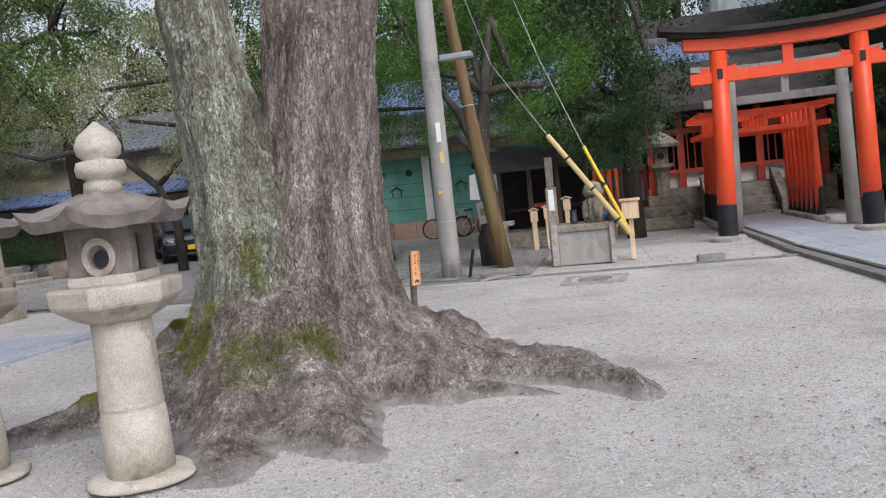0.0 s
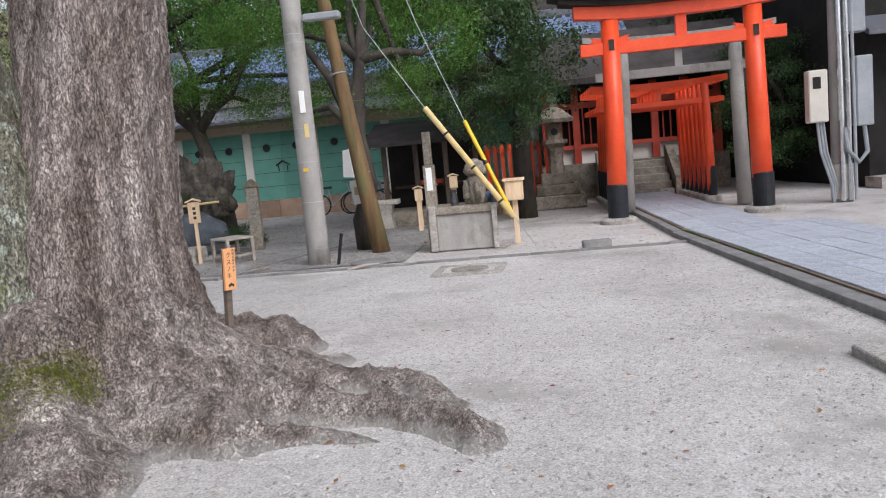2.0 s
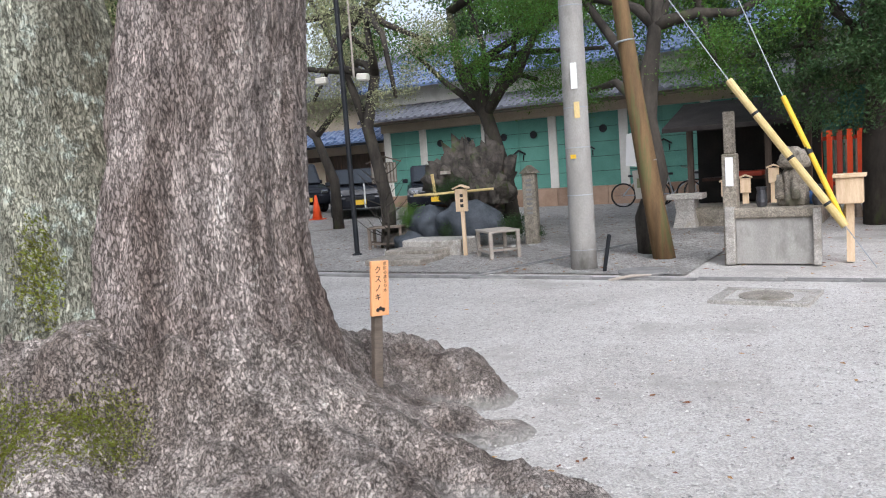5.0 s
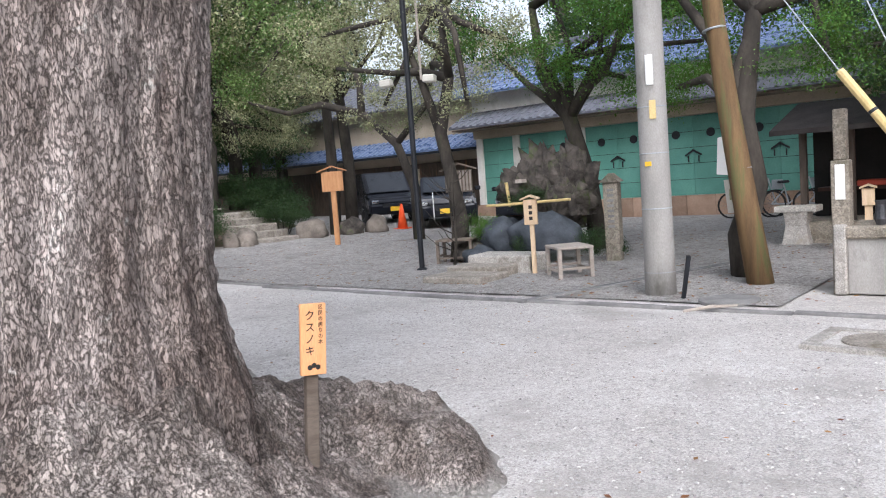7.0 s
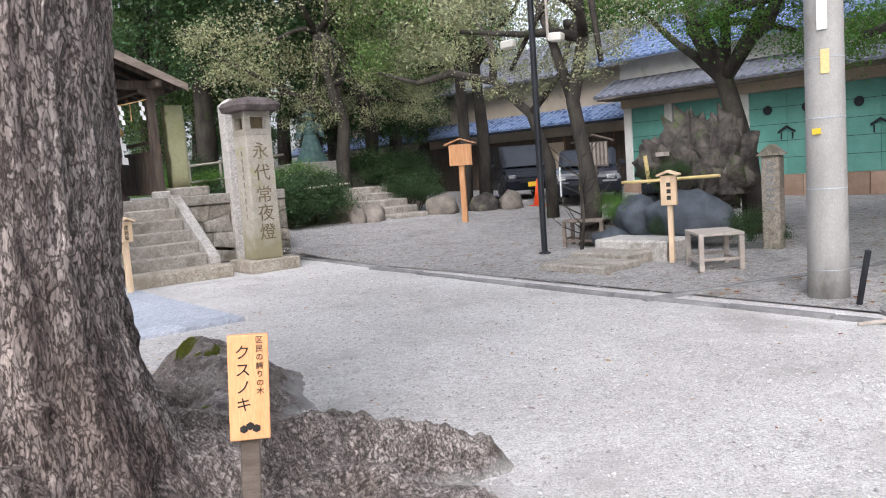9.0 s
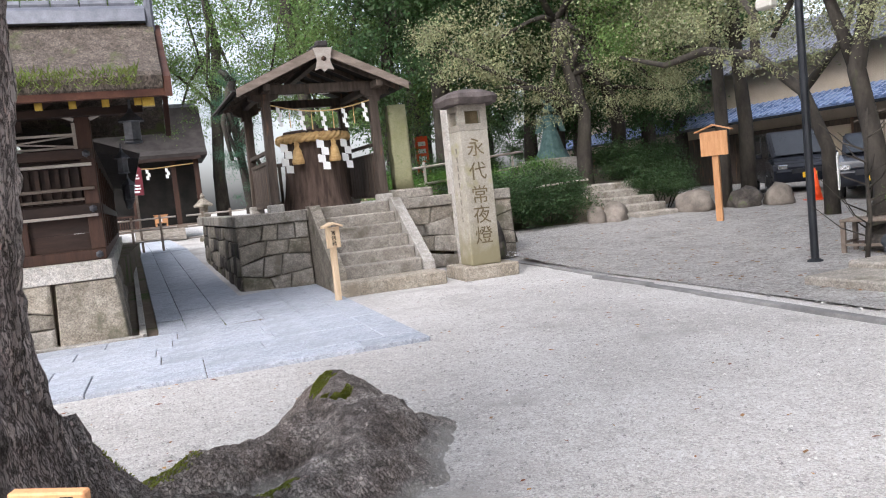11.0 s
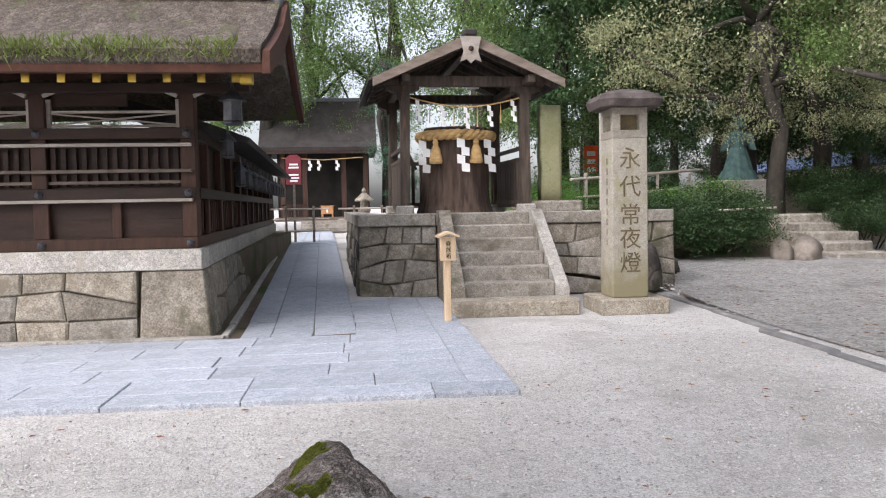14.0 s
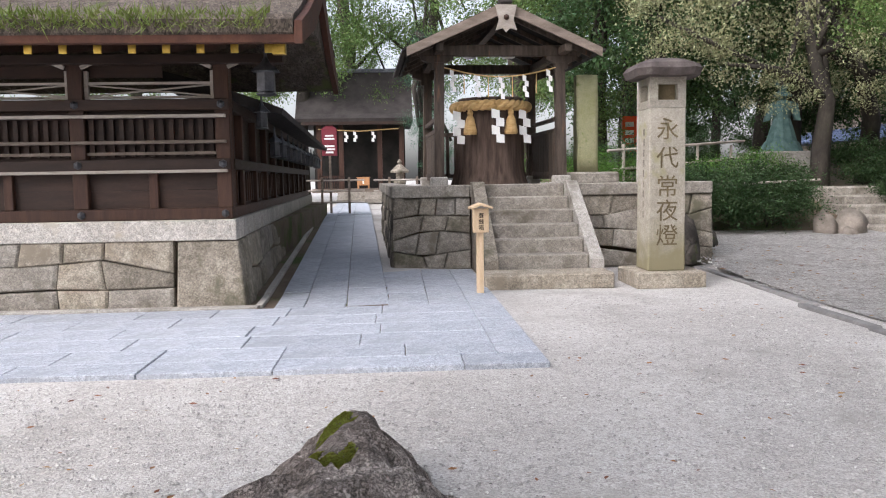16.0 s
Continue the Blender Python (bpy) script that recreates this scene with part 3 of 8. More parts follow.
gravel_yard()
scatter_stones("gravel_stones", 22000, -13.8, -3.0, 11.9, 20.0, 0.009, 0.024, PEBBLE, "grey gravel stones", 8, rise=yard_rise)
scatter_leaves("yard_leaves", 2600, -13.5, 3.0, 11.9, 22.0, 0.01, 0.035, LEAF_DRY, "dry leaves scattered over the gravel", 9, rise=yard_rise)


# ---- the great camphor tree ----
TX, TY = -2.18, 5.71
ROOTS = [
    [(-1.55, 5.45, 0.50, 0.40), (-0.95, 5.58, 0.25, 0.27), (-0.43, 5.42, 0.17, 0.21), (0.1, 5.28, 0.12, 0.17), (0.52, 4.95, 0.15, 0.19), (0.68, 4.72, 0.08, 0.16)],
    [(-1.2, 5.9, 0.36, 0.28), (-0.6, 6.0, 0.14, 0.18), (0.1, 5.85, 0.10, 0.15), (0.38, 5.4, 0.08, 0.14)],
    [(-1.3, 5.3, 0.30, 0.30), (-0.75, 5.0, 0.14, 0.22), (-0.2, 5.02, 0.06, 0.10), (0.22, 4.86, 0.03, 0.07)],
    [(-1.9, 5.0, 0.50, 0.40), (-1.45, 4.35, 0.20, 0.32), (-1.0, 3.8, 0.07, 0.26)],
    [(-2.3, 4.9, 0.45, 0.42), (-2.05, 4.3, 0.17, 0.38), (-1.75, 3.5, 0.06, 0.32)],
    [(-1.5, 6.2, 0.42, 0.26), (-1.1, 6.42, 0.14, 0.2), (-0.6, 6.6, 0.07, 0.16)],
    [(-1.78, 6.55, 0.45, 0.28), (-1.62, 7.0, 0.30, 0.25), (-1.25, 7.18, 0.27, 0.24), (-0.98, 7.1, 0.14, 0.2)],
    [(-2.1, 6.6, 0.45, 0.30), (-2.2, 7.3, 0.29, 0.23), (-1.98, 7.65, 0.24, 0.17), (-1.9, 7.85, 0.14, 0.13)],
    [(-2.6, 6.4, 0.50, 0.40), (-3.1, 7.0, 0.14, 0.26), (-3.6, 7.5, 0.20, 0.32), (-4.0, 7.62, 0.22, 0.34), (-4.55, 7.5, 0.30, 0.30)],
    [(-3.0, 6.1, 0.40, 0.30), (-3.55, 6.4, 0.16, 0.22), (-3.85, 6.8, 0.16, 0.18), (-4.0, 7.3, 0.18, 0.2)],
    [(-2.9, 5.7, 0.45, 0.36), (-3.5, 5.85, 0.22, 0.32), (-4.15, 5.95, 0.05, 0.22)],
    [(-2.7, 5.2, 0.45, 0.40), (-3.2, 4.75, 0.22, 0.36), (-3.75, 4.3, 0.10, 0.30)],
    [(-4.2, 7.5, 0.22, 0.34), (-4.15, 7.9, 0.10, 0.26)],
]


def root_height(x, y):
    best = 0.0
    wob = 0.10 * noise.noise(Vector((x * 1.6, y * 1.6, 3))) + 0.06 * noise.noise(Vector((x * 4, y * 4, 7)))
    for line in ROOTS:
        for (ax, ay, ah, aw), (bx, by, bh, bw) in zip(line, line[1:]):
            dx, dy = bx - ax, by - ay
            t = min(1, max(0, ((x - ax) * dx + (y - ay) * dy) / (dx * dx + dy * dy)))
            d = math.hypot(x - ax - t * dx, y - ay - t * dy) + wob
            h, w = ah + t * (bh - ah), aw + t * (bw - aw)
            q = max(0.0, d) / w
            v = h * math.exp(-1.15 * q * q)
            best = max(best, v) + 0.10 * min(best, v)
    return best


FOOT_SEG = 480


def trunk_base():
    """Flared foot with spreading roots, one sheet from the trunk's waist to the soil."""
    radii = np.concatenate((np.linspace(0.50, 0.80, 12), np.linspace(0.83, 1.3, 16), np.linspace(1.33, 3.4, 84)))
    seg = FOOT_SEG
    verts, faces = [], []
    for r in radii:
        for k in range(seg):
            a = 2 * math.pi * k / seg
            lobe = 1 + 0.07 * math.sin(3 * a + 0.6) + 0.05 * math.sin(5 * a + 2.0) + 0.03 * math.sin(9 * a)
            x, y = TX + r * lobe * math.cos(a), TY + r * lobe * math.sin(a)
            flare = 0.38 * math.exp(-max(0, r - 0.80) / 0.19) + 0.25 * math.exp(-max(0, r - 0.80) / 0.42)
            if r < 0.82:
                flare += (0.82 - r) * 0.5
            z = max(flare, root_height(x, y)) + 0.25 * min(flare, root_height(x, y))
            z *= min(1, max(0, (3.35 - r) / 0.4))
            p = Vector((x, y, z))
            amt = min(1, max(0, z - 0.012) / 0.12)
            dn = 0.034 * noise.noise(p * 4) + 0.024 * noise.noise(p * 10) + 0.014 * noise.noise(p * 24) + 0.022 * noise.noise(p * 6.5)
            knob = 0.045 * (0.35 - abs(noise.noise(p * 3.4 + Vector((3, 8, 1))))) - 0.03 * max(0.0, 0.12 - abs(noise.noise(p * 7.5))) * 6
            dn += knob * (1.0 if z < 0.5 else 0.3)
            rib = 0.022 * noise.noise(Vector((a * 9, z * 1.2, 0))) if z > 0.35 else 0
            out = (dn * (1.0 if z > 0.6 else 0.35) + rib) * amt
            verts.append((x + out * math.cos(a), y + out * math.sin(a), z + dn * amt * 1.1 - 0.055 * (1 - amt) - 0.012))
    n = len(radii)
    for j in range(n - 1):
        for k in range(seg):
            a, b = j * seg + k, j * seg + (k + 1) % seg
            faces.append((a, a + seg, b + seg, b))
    return verts, faces


camphor = thing("camphor_tree", "huge old camphor tree with split mossy trunk and spreading roots", "tree")
tv, tf = trunk_base()
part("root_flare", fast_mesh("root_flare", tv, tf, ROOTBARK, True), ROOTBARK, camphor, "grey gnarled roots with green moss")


def stem(points, radii, seg=150, steps=190, seed=0.0, ridge=0.09):
    """A thick bark stem through points, with lengthwise ridges."""
    pts = [Vector(p) for p in points]
    verts, faces = [], []
    for j in range(steps + 1):
        u = j / steps * (len(pts) - 1)
        i = min(int(u), len(pts) - 2)
        f = u - i
        f2 = f * f * (3 - 2 * f)
        c = pts[i].lerp(pts[i + 1], f)
        r = radii[i] + (radii[i + 1] - radii[i]) * f2
        for k in range(seg):
            a = 2 * math.pi * k / seg
            q = Vector((math.cos(a) * 1.6 + seed, math.sin(a) * 1.6, c.z * 0.35))
            w = 1 + ridge * 1.6 * noise.noise(q) + ridge * noise.noise(Vector((math.cos(a) * 4 + seed, math.sin(a) * 4, c.z * 0.6)))
            w += 0.035 * noise.noise(Vector((math.cos(a) * 11, math.sin(a) * 11 + seed, c.z * 2.2))) + 0.02 * noise.noise(Vector((math.cos(a) * 24, math.sin(a) * 24 + seed, c.z * 5)))
            fur = noise.noise(Vector((math.cos(a) * r * 26 + seed, math.sin(a) * r * 26, c.z * 5.5)))
            w += (0.016 * (1 - 2 * abs(fur)) + 0.012 * noise.noise(Vector((math.cos(a) * r * 48, math.sin(a) * r * 48 + seed, c.z * 13)))) / max(r, 0.2)
            verts.append((c.x + r * w * math.cos(a), c.y + r * w * math.sin(a), c.z))
    for j in range(steps):
        for k in range(seg):
            a, b = j * seg + k, j * seg + (k + 1) % seg
            faces.append((a, b, b + seg, a + seg))
    return verts, faces


bark_points = list(tv)
for label, pts, rad, m, sd in (  # each stem: centre line and radii
    ("pale lichen-covered stem", [(-2.36, 5.53, 0.3), (-2.40, 5.51, 1.2), (-2.49, 5.45, 2.0), (-2.56, 5.41, 2.7), (-2.66, 5.35, 3.8), (-3.1, 5.1, 6.5)], [0.66, 0.45, 0.34, 0.27, 0.25, 0.2], BARKPALE, 1.0),
    ("brown furrowed stem", [(-2.10, 5.86, 0.3), (-2.08, 5.93, 1.2), (-2.02, 6.08, 2.2), (-1.98, 6.12, 3.2), (-1.9, 6.4, 6.5)], [0.67, 0.48, 0.40, 0.36, 0.28], BARK, 5.0),
    ("grey furrowed stem", [(-1.93, 5.72, 0.3), (-1.92, 5.74, 1.1), (-1.84, 5.80, 1.8), (-1.72, 5.86, 2.6), (-1.55, 5.92, 3.4), (-0.9, 6.0, 6.5)], [0.68, 0.48, 0.40, 0.36, 0.33, 0.24], BARK, 9.0),
    ("ridged side stem", [(-1.82, 5.97, 0.3), (-1.74, 6.01, 1.2), (-1.69, 6.06, 2.0), (-1.62, 6.10, 3.0), (-1.4, 6.3, 4.6)], [0.50, 0.29, 0.27, 0.25, 0.2], BARK, 13.0),
):
    v, f = stem(pts, rad, seed=sd)
    part("stem", fast_mesh("stem", v, f, m, True), m, camphor, label)
    bark_points += v


# moss cushions and a fern in the fork
def moss_patch(parent, spots, count, size, seed, material=MOSS, name="moss"):
    rng = np.random.default_rng(seed)
    verts, faces = [], []
    for (x, y, z, sx, sy, sz) in spots:
        for _ in range(count):
            c = np.array([x, y, z]) + rng.normal(size=3) * (sx, sy, sz)
            d = rng.normal(size=3)
            d[2] = abs(d[2]) + 0.4
            d /= np.linalg.norm(d)
            s = np.cross(d, rng.normal(size=3))
            s /= np.linalg.norm(s)
            ln = size * rng.uniform(0.5, 1.4)
            b = len(verts)
            verts += [tuple(c), tuple(c + d * ln * 0.5 + s * ln * 0.3), tuple(c + d * ln), tuple(c + d * ln * 0.5 - s * ln * 0.3)]
            faces.append((b, b + 1, b + 2, b + 3))
    return part(name, fast_mesh(name, verts, faces, material), material, parent)


def moss_on(parent, surface, spots, count, seed, foot):
    """Moss blades rooted on the bark within a few rounded patches."""
    rng = np.random.default_rng(seed)
    vs = np.array(surface)
    verts, faces = [], []
    for (x, y, z, rx, rz) in spots:
        d = np.sqrt(((vs[:, 0] - x) / rx) ** 2 + ((vs[:, 1] - y) / rx) ** 2 + ((vs[:, 2] - z) / rz) ** 2)
        pick = np.nonzero(d < 1)[0]
        if not len(pick):
            continue
        for i in rng.choice(pick, count):
            if rng.uniform() < d[i] ** 2:
                continue
            c = vs[i] + rng.normal(size=3) * 0.012
            if i + FOOT_SEG + 2 < foot:
                u, w = rng.uniform(size=2)
                c = (vs[i] * (1 - u) + vs[i + 1] * u) * (1 - w) + (vs[i + FOOT_SEG] * (1 - u) + vs[i + FOOT_SEG + 1] * u) * w
            out = np.array([vs[i][0] - TX, vs[i][1] - TY, 0.6]) + rng.normal(size=3) * 0.5
            out /= np.linalg.norm(out)
            s = np.cross(out, rng.normal(size=3))
            s /= np.linalg.norm(s)
            ln = rng.uniform(0.007, 0.016)
            b = len(verts)
            verts += [tuple(c - out * 0.006 + s * ln * 0.45), tuple(c - out * 0.006 - s * ln * 0.45), tuple(c + out * ln)]
            faces.append((b, b + 1, b + 2))
    ob = part("moss", fast_mesh("moss", verts, faces, MOSS), MOSS, parent, "bright green moss")
    ob["kind"] = "stuff"


moss_on(camphor, bark_points, [(-4.45, 7.46, 0.27, 0.12, 0.05), (-4.15, 7.5, 0.22, 0.1, 0.05), (-2.0, 4.75, 0.36, 0.42, 0.34), (-2.1, 4.88, 0.42, 0.34, 0.30), (-1.75, 4.98, 0.42, 0.24, 0.26), (-2.25, 5.12, 0.85, 0.13, 0.55), (-2.6, 4.95, 0.5, 0.24, 0.36), (-2.95, 5.25, 0.45, 0.3, 0.36), (-3.0, 5.6, 0.5, 0.24, 0.4), (-3.9, 6.4, 0.22, 0.4, 0.15), (-3.3, 6.9, 0.28, 0.3, 0.15), (-3.3, 4.75, 0.2, 0.3, 0.15), (-2.9, 6.3, 0.4, 0.3, 0.3)], 16000, 31, len(tv))
moss_patch(camphor, [(-2.47 + 0.0 * i, 5.13 + 0.02 * i, 1.25 + 0.17 * i, 0.05, 0.02, 0.11) for i in range(6)], 45, 0.055, 3, LEAF_HEDGE, "fern")["kind"] = "stuff"

# ---- paving ----
paving = thing("paving", "path of grey-blue granite slabs with tight joints", "pavement", kind="structure")
PZ = 0.03
slab_meshes = {}


def slab(x0, x1, y0, y1, z1=PZ, parent=paving, m=GRANITE, name="slab", gap=0.003, thick=0.06, lane=False):
    key = (round(x1 - x0, 2), round(y1 - y0, 2), m.name, thick)
    if key not in slab_meshes:
        hx, hy = key[0] / 2 - gap, key[1] / 2 - gap
        me = mesh_of(box(-hx, hx, -hy, hy, -thick, 0, 0.006), False, name)
        me.materials.append(m)
        slab_meshes[key] = me
    ob = new(name, slab_meshes[key])
    ob.parent = parent
    cx, turn, climb = (x0 + x1) / 2, 0.0, 0.0
    if lane and cx < -9.5:
        turn, climb = math.degrees(LEAN), math.degrees(0.032) if -21.4 < cx < -9.6 else 0.0
    ob.matrix_basis = pose(cx, (y0 + y1) / 2 + (lane_shift(cx) if lane else 0), z1 + (lane_rise(cx) if lane else 0) + random.uniform(-0.003, 0.003), random.uniform(-0.06, 0.06), climb + random.uniform(-0.06, 0.06), turn)
    return ob


part("bedding", box(-9.0, -6.5, -12, 8.78, -0.05, 0.012), SOIL, paving, "dark joints")
def askew(bm, rise=True):
    """Bends a piece built square to the lane's true line and climb."""
    for v in bm.verts:
        v.co.y += lane_shift(v.co.x)
        v.co.z += lane_rise(v.co.x) if rise else 0.0
    return bm


def lane_bed(x0, x1, y0, y1):
    bm = bmesh.new()
    n = 12
    for k in range(n):
        box(x0 + (x1 - x0) * k / n, x0 + (x1 - x0) * (k + 1) / n, y0, y1, -0.35, 0.010, 0, bm)
    return askew(bm)


part("bedding", lane_bed(-31.0, -9.0, 6.52, 7.66), SOIL, paving, "dark joints")
part("bedding", box(-12.2, -9.0, 7.60, 8.76, -0.05, 0.012), SOIL, paving, "dark joints")
rnd_p = random.Random(3)
# border course, then courses running along y
y = -12.0
while y < 8.6:
    ln = rnd_p.choice((0.9, 1.1, 1.3))
    y1 = min(y + ln, 8.79)
    slab(-6.80, -6.48, y, y1)
    y = y1
for row, (xa, xb) in enumerate(((-7.22, -6.80), (-7.66, -7.22), (-8.10, -7.66), (-8.56, -8.10), (-9.02, -8.56))):
    y = -12.0 + 0.35 * (row % 2)
    stop = 8.47 if row < 4 else 8.47
    while y < stop - 0.05:
        ln = rnd_p.choice((0.7, 0.9, 1.1))
        y1 = stop if y + ln > stop - 0.3 else y + ln
        slab(xa, xb, y, y1)
        y = y1
x = -6.80
while x > -11.95:
    x1 = max(x - rnd_p.choice((0.9, 1.1, 1.4)), -12.0)
    slab(x1, x, 8.47, 8.79)
    x = x1
for row, (ya, yb) in enumerate(((6.50, 6.80), (6.80, 7.22), (7.22, 7.66), (7.66, 8.07), (8.07, 8.47))):
    x = -9.02 - 0.25 * (row % 2)
    if row % 2:
        slab(-9.27, -9.02, ya, yb)
    end = -30.5 if row < 3 else -12.05
    while x > end + 0.05:
        ln = rnd_p.choice((0.6, 0.8, 1.0, 1.2))
        x1 = end if x - ln < end + 0.3 else x - ln
        slab(x1, x, ya + (lane_shift((x + x1) / 2) if row == 3 else 0.0), yb, lane=row < 3)
        x = x1

# narrow kerb before the stone base, with the moss-filled gutter at the hall's side
kerb = thing("kerb", "low pale stone kerb beside the paving", "kerb", kind="structure")
y = -12.0
while y < 6.3:
    y1 = min(y + rnd_p.choice((1.2, 1.6, 2.0)), 6.36)
    slab(-9.16, -9.03, y, y1, 0.05, kerb, KERB, "kerb_stone")
    y = y1
x = -9.16
while x > -20:
    x1 = x - rnd_p.choice((0.5, 0.7, 0.9))
    slab(x1, x, 6.30, 6.38, 0.05, kerb, KERB, "kerb_stone", lane=True)
    x = x1
flat_patch("bare_earth", ((-9.8, -12), (-9.03, -12), (-9.03, 6.5), (-9.8, 6.5)), 0.010, SOIL, "dark damp earth with moss at the stone base")

part("lane_edge", lane_bed(-21.5, -9.78, 6.05, 6.5), SOIL, kerb, "dark mossy earth strip")

# drain line across the yard
drain_kerb = thing("drain_kerb", "dark old stone drain edging set flush in the sand", "kerb", kind="structure")
x = -12.4
while x < 2.9:
    x1 = min(x + rnd_p.choice((0.7, 0.9, 1.2)), 2.95)
    c = 11.72 + 0.10 * math.sin(x * 0.35) + (0.12 if x < -9 else 0)
    ob = slab(0, x1 - x, -0.10, 0.0, 0.02, drain_kerb, DARKKERB, "kerb_stone")
    ob.matrix_basis = pose((x + x1) / 2, c, 0.018 + random.uniform(-0.006, 0.006), 0, 0, random.uniform(-1.2, 1.2) - 0.6)
    x = x1
for i in range(5):
    ob = slab(0, 0.9, -0.10, 0.0, 0.02, drain_kerb, DARKKERB, "kerb_stone")
    ob.matrix_basis = pose(-3.55 + 0.28 * i * 0.95, 11.95 + 0.82 * i, 0.02, 0, 0, 72)


# ---- the timber hall on its stone base ----
hall = thing("shrine_hall", "dark timber shrine hall with mossy bark-thatch roof", "building")
HX, HY, Y0 = -9.35, 6.10, -9.0
# stone base: fitted field stones, each a piece
stone_base = thing("stone_base", "fitted warm-grey field stones under a pale granite coping", "stone wall", kind="structure")
part("core", box(-21.2, HX + 0.06 - 0.14, Y0, HY - 0.10, -0.1, 0.69), SOIL, stone_base, "dark joints")


def stone_face(parent, u0, u1, z0, z1, rows, place, mats, seed, lean=0.0, wmin=0.32, wmax=0.75, depth=0.10, name="stone"):
    """A wall face of uneven fitted stones; place(u, z, d) gives the point d proud of the face."""
    r = random.Random(seed)
    levels = [z0]
    for i in range(rows):
        levels.append(z0 + (z1 - z0) * (i + 1) / rows)
    shift = {}

    def corner(u, i):
        key = (round(u, 3), i)
        if key not in shift:
            edge = i in (0, rows)
            shift[key] = 0 if edge else 0.13 * noise.noise(Vector((u * 1.9, i * 7.3, seed)))
        return levels[i] + shift[key]

    for i in range(rows):
        u, sk0 = u0, 0.0
        while u < u1 - 0.02:
            w = r.uniform(wmin, wmax)
            v = u1 if u + w > u1 - wmin * 0.6 else u + w
            g = 0.0045
            sk1 = r.uniform(-0.07, 0.07)
            if v == u1:
                sk1 = 0
            lean_in = 0.0 if u == u0 else sk0
            sk0 = sk1
            pts = [(u + g, corner(u, i) + g), (v - g, corner(v, i) + g), (v - g + sk1, corner(v, i + 1) - g), (u + g + lean_in, corner(u, i + 1) - g)]
            cu, cz = sum(p[0] for p in pts) / 4, sum(p[1] for p in pts) / 4
            bm = bmesh.new()
            proud = r.uniform(0.0, 0.018)
            ring0 = [bm.verts.new(place(p[0], p[1], -depth)) for p in pts]
            ring1 = [bm.verts.new(place(p[0], p[1], -0.012 + proud)) for p in pts]
            ins = []
            for p in pts:
                q = (p[0] + (cu - p[0]) * 0.10, p[1] + (cz - p[1]) * 0.12)
                ins.append(bm.verts.new(place(q[0], q[1], 0.006 + proud)))
            mid = bm.verts.new(place(cu, cz, 0.016 + proud + r.uniform(0, 0.01)))
            for k in range(4):
                j = (k + 1) % 4
                bm.faces.new((ring0[k], ring0[j], ring1[j], ring1[k]))
                bm.faces.new((ring1[k], ring1[j], ins[j], ins[k]))
                bm.faces.new((ins[k], ins[j], mid))
            bmesh.ops.recalc_face_normals(bm, faces=bm.faces)
            part(name, bm, r.choice(mats), parent)
            u = v


def front_place(u, z, d):
    return (HX + 0.02 + d + (0.7 - z) * 0.10, u, z)


def side_place(u, z, d):
    return (-u, HY + 0.02 + d + (0.7 - z) * 0.10 + lane_shift(-u), z)


STONES = [WARMSTONE, WARMSTONE, GREYSTONE, STEPSTONE]
stone_face(stone_base, -2.0, HY - 0.62, 0.0, 0.70, 3, front_place, STONES, 5)
cs = bmesh.new()
lo = [(HX - 0.5, HY - 0.59), (HX + 0.11, HY - 0.59), (HX + 0.11, HY + 0.11), (HX - 0.5, HY + 0.11)]
hi = [(HX - 0.5, HY - 0.57), (HX + 0.035, HY - 0.57), (HX + 0.035, HY + 0.035), (HX - 0.5, HY + 0.035)]
va = [cs.verts.new((x, y, 0)) for x, y in lo]
vb = [cs.verts.new((x, y, 0.69)) for x, y in hi]
for k in range(4):
    cs.faces.new((va[k], va[(k + 1) % 4], vb[(k + 1) % 4], vb[k]))
cs.faces.new(vb)
bmesh.ops.bevel(cs, geom=cs.edges[:], offset=0.015, segments=1, affect="EDGES")
part("corner_stone", cs, GREYSTONE, stone_base, "large brown corner stone")
stone_face(stone_base, 9.9, 21.2, 0.0, 0.70, 2, side_place, STONES, 6, wmin=0.4, wmax=0.8)
y = HY + 0.03
for ln in (2.62, 1.9, 2.4, 2.2, 2.6, 2.4):
    part("coping", box(HX - 0.35, HX + 0.045, y - ln + 0.004, y - 0.004, 0.70, 0.91, 0.008), PALEGRANITE, stone_base, "pale granite coping block")
    y -= ln
x = HX - 0.36
while x > -20.5:
    part("coping", askew(box(x - 1.5, x - 0.006, HY - 0.3, HY + 0.03, 0.70, 0.91, 0.008), False), PALEGRANITE, stone_base, "pale granite coping block")
    x -= 1.5

# timber frame: sill, rails, posts, boarded panels
FX = HX - 0.02
for z0, z1, out, m, lab in ((0.912, 1.03, 0.0, WOODV, "sill beam"), (1.42, 1.53, 0.02, WOOD, "rail"), (2.02, 2.13, 0.02, WOOD, "rail")):
    part("rail", box(FX - 0.14, FX + 0.0 + out, Y0, HY - 0.02, z0, z1, 0.006), m, hall, lab)
    part("rail", askew(box(-21.2, FX - 0.16, HY - 0.16, HY - 0.02 + out, z0, z1, 0.006), False), m, hall, lab)
for z in (1.405, 1.70, 1.96):
    part("ledge", box(FX - 0.02, FX + (0.045 if z > 1.5 else 0.04), Y0, HY - 0.05, z - 0.016, z + 0.016, 0.004), PALEWOOD if z != 1.70 else GREYWOOD, hall, "bleached timber ledge")
POSTS = [HY - 0.09 - 1.44 * i for i in range(10)]
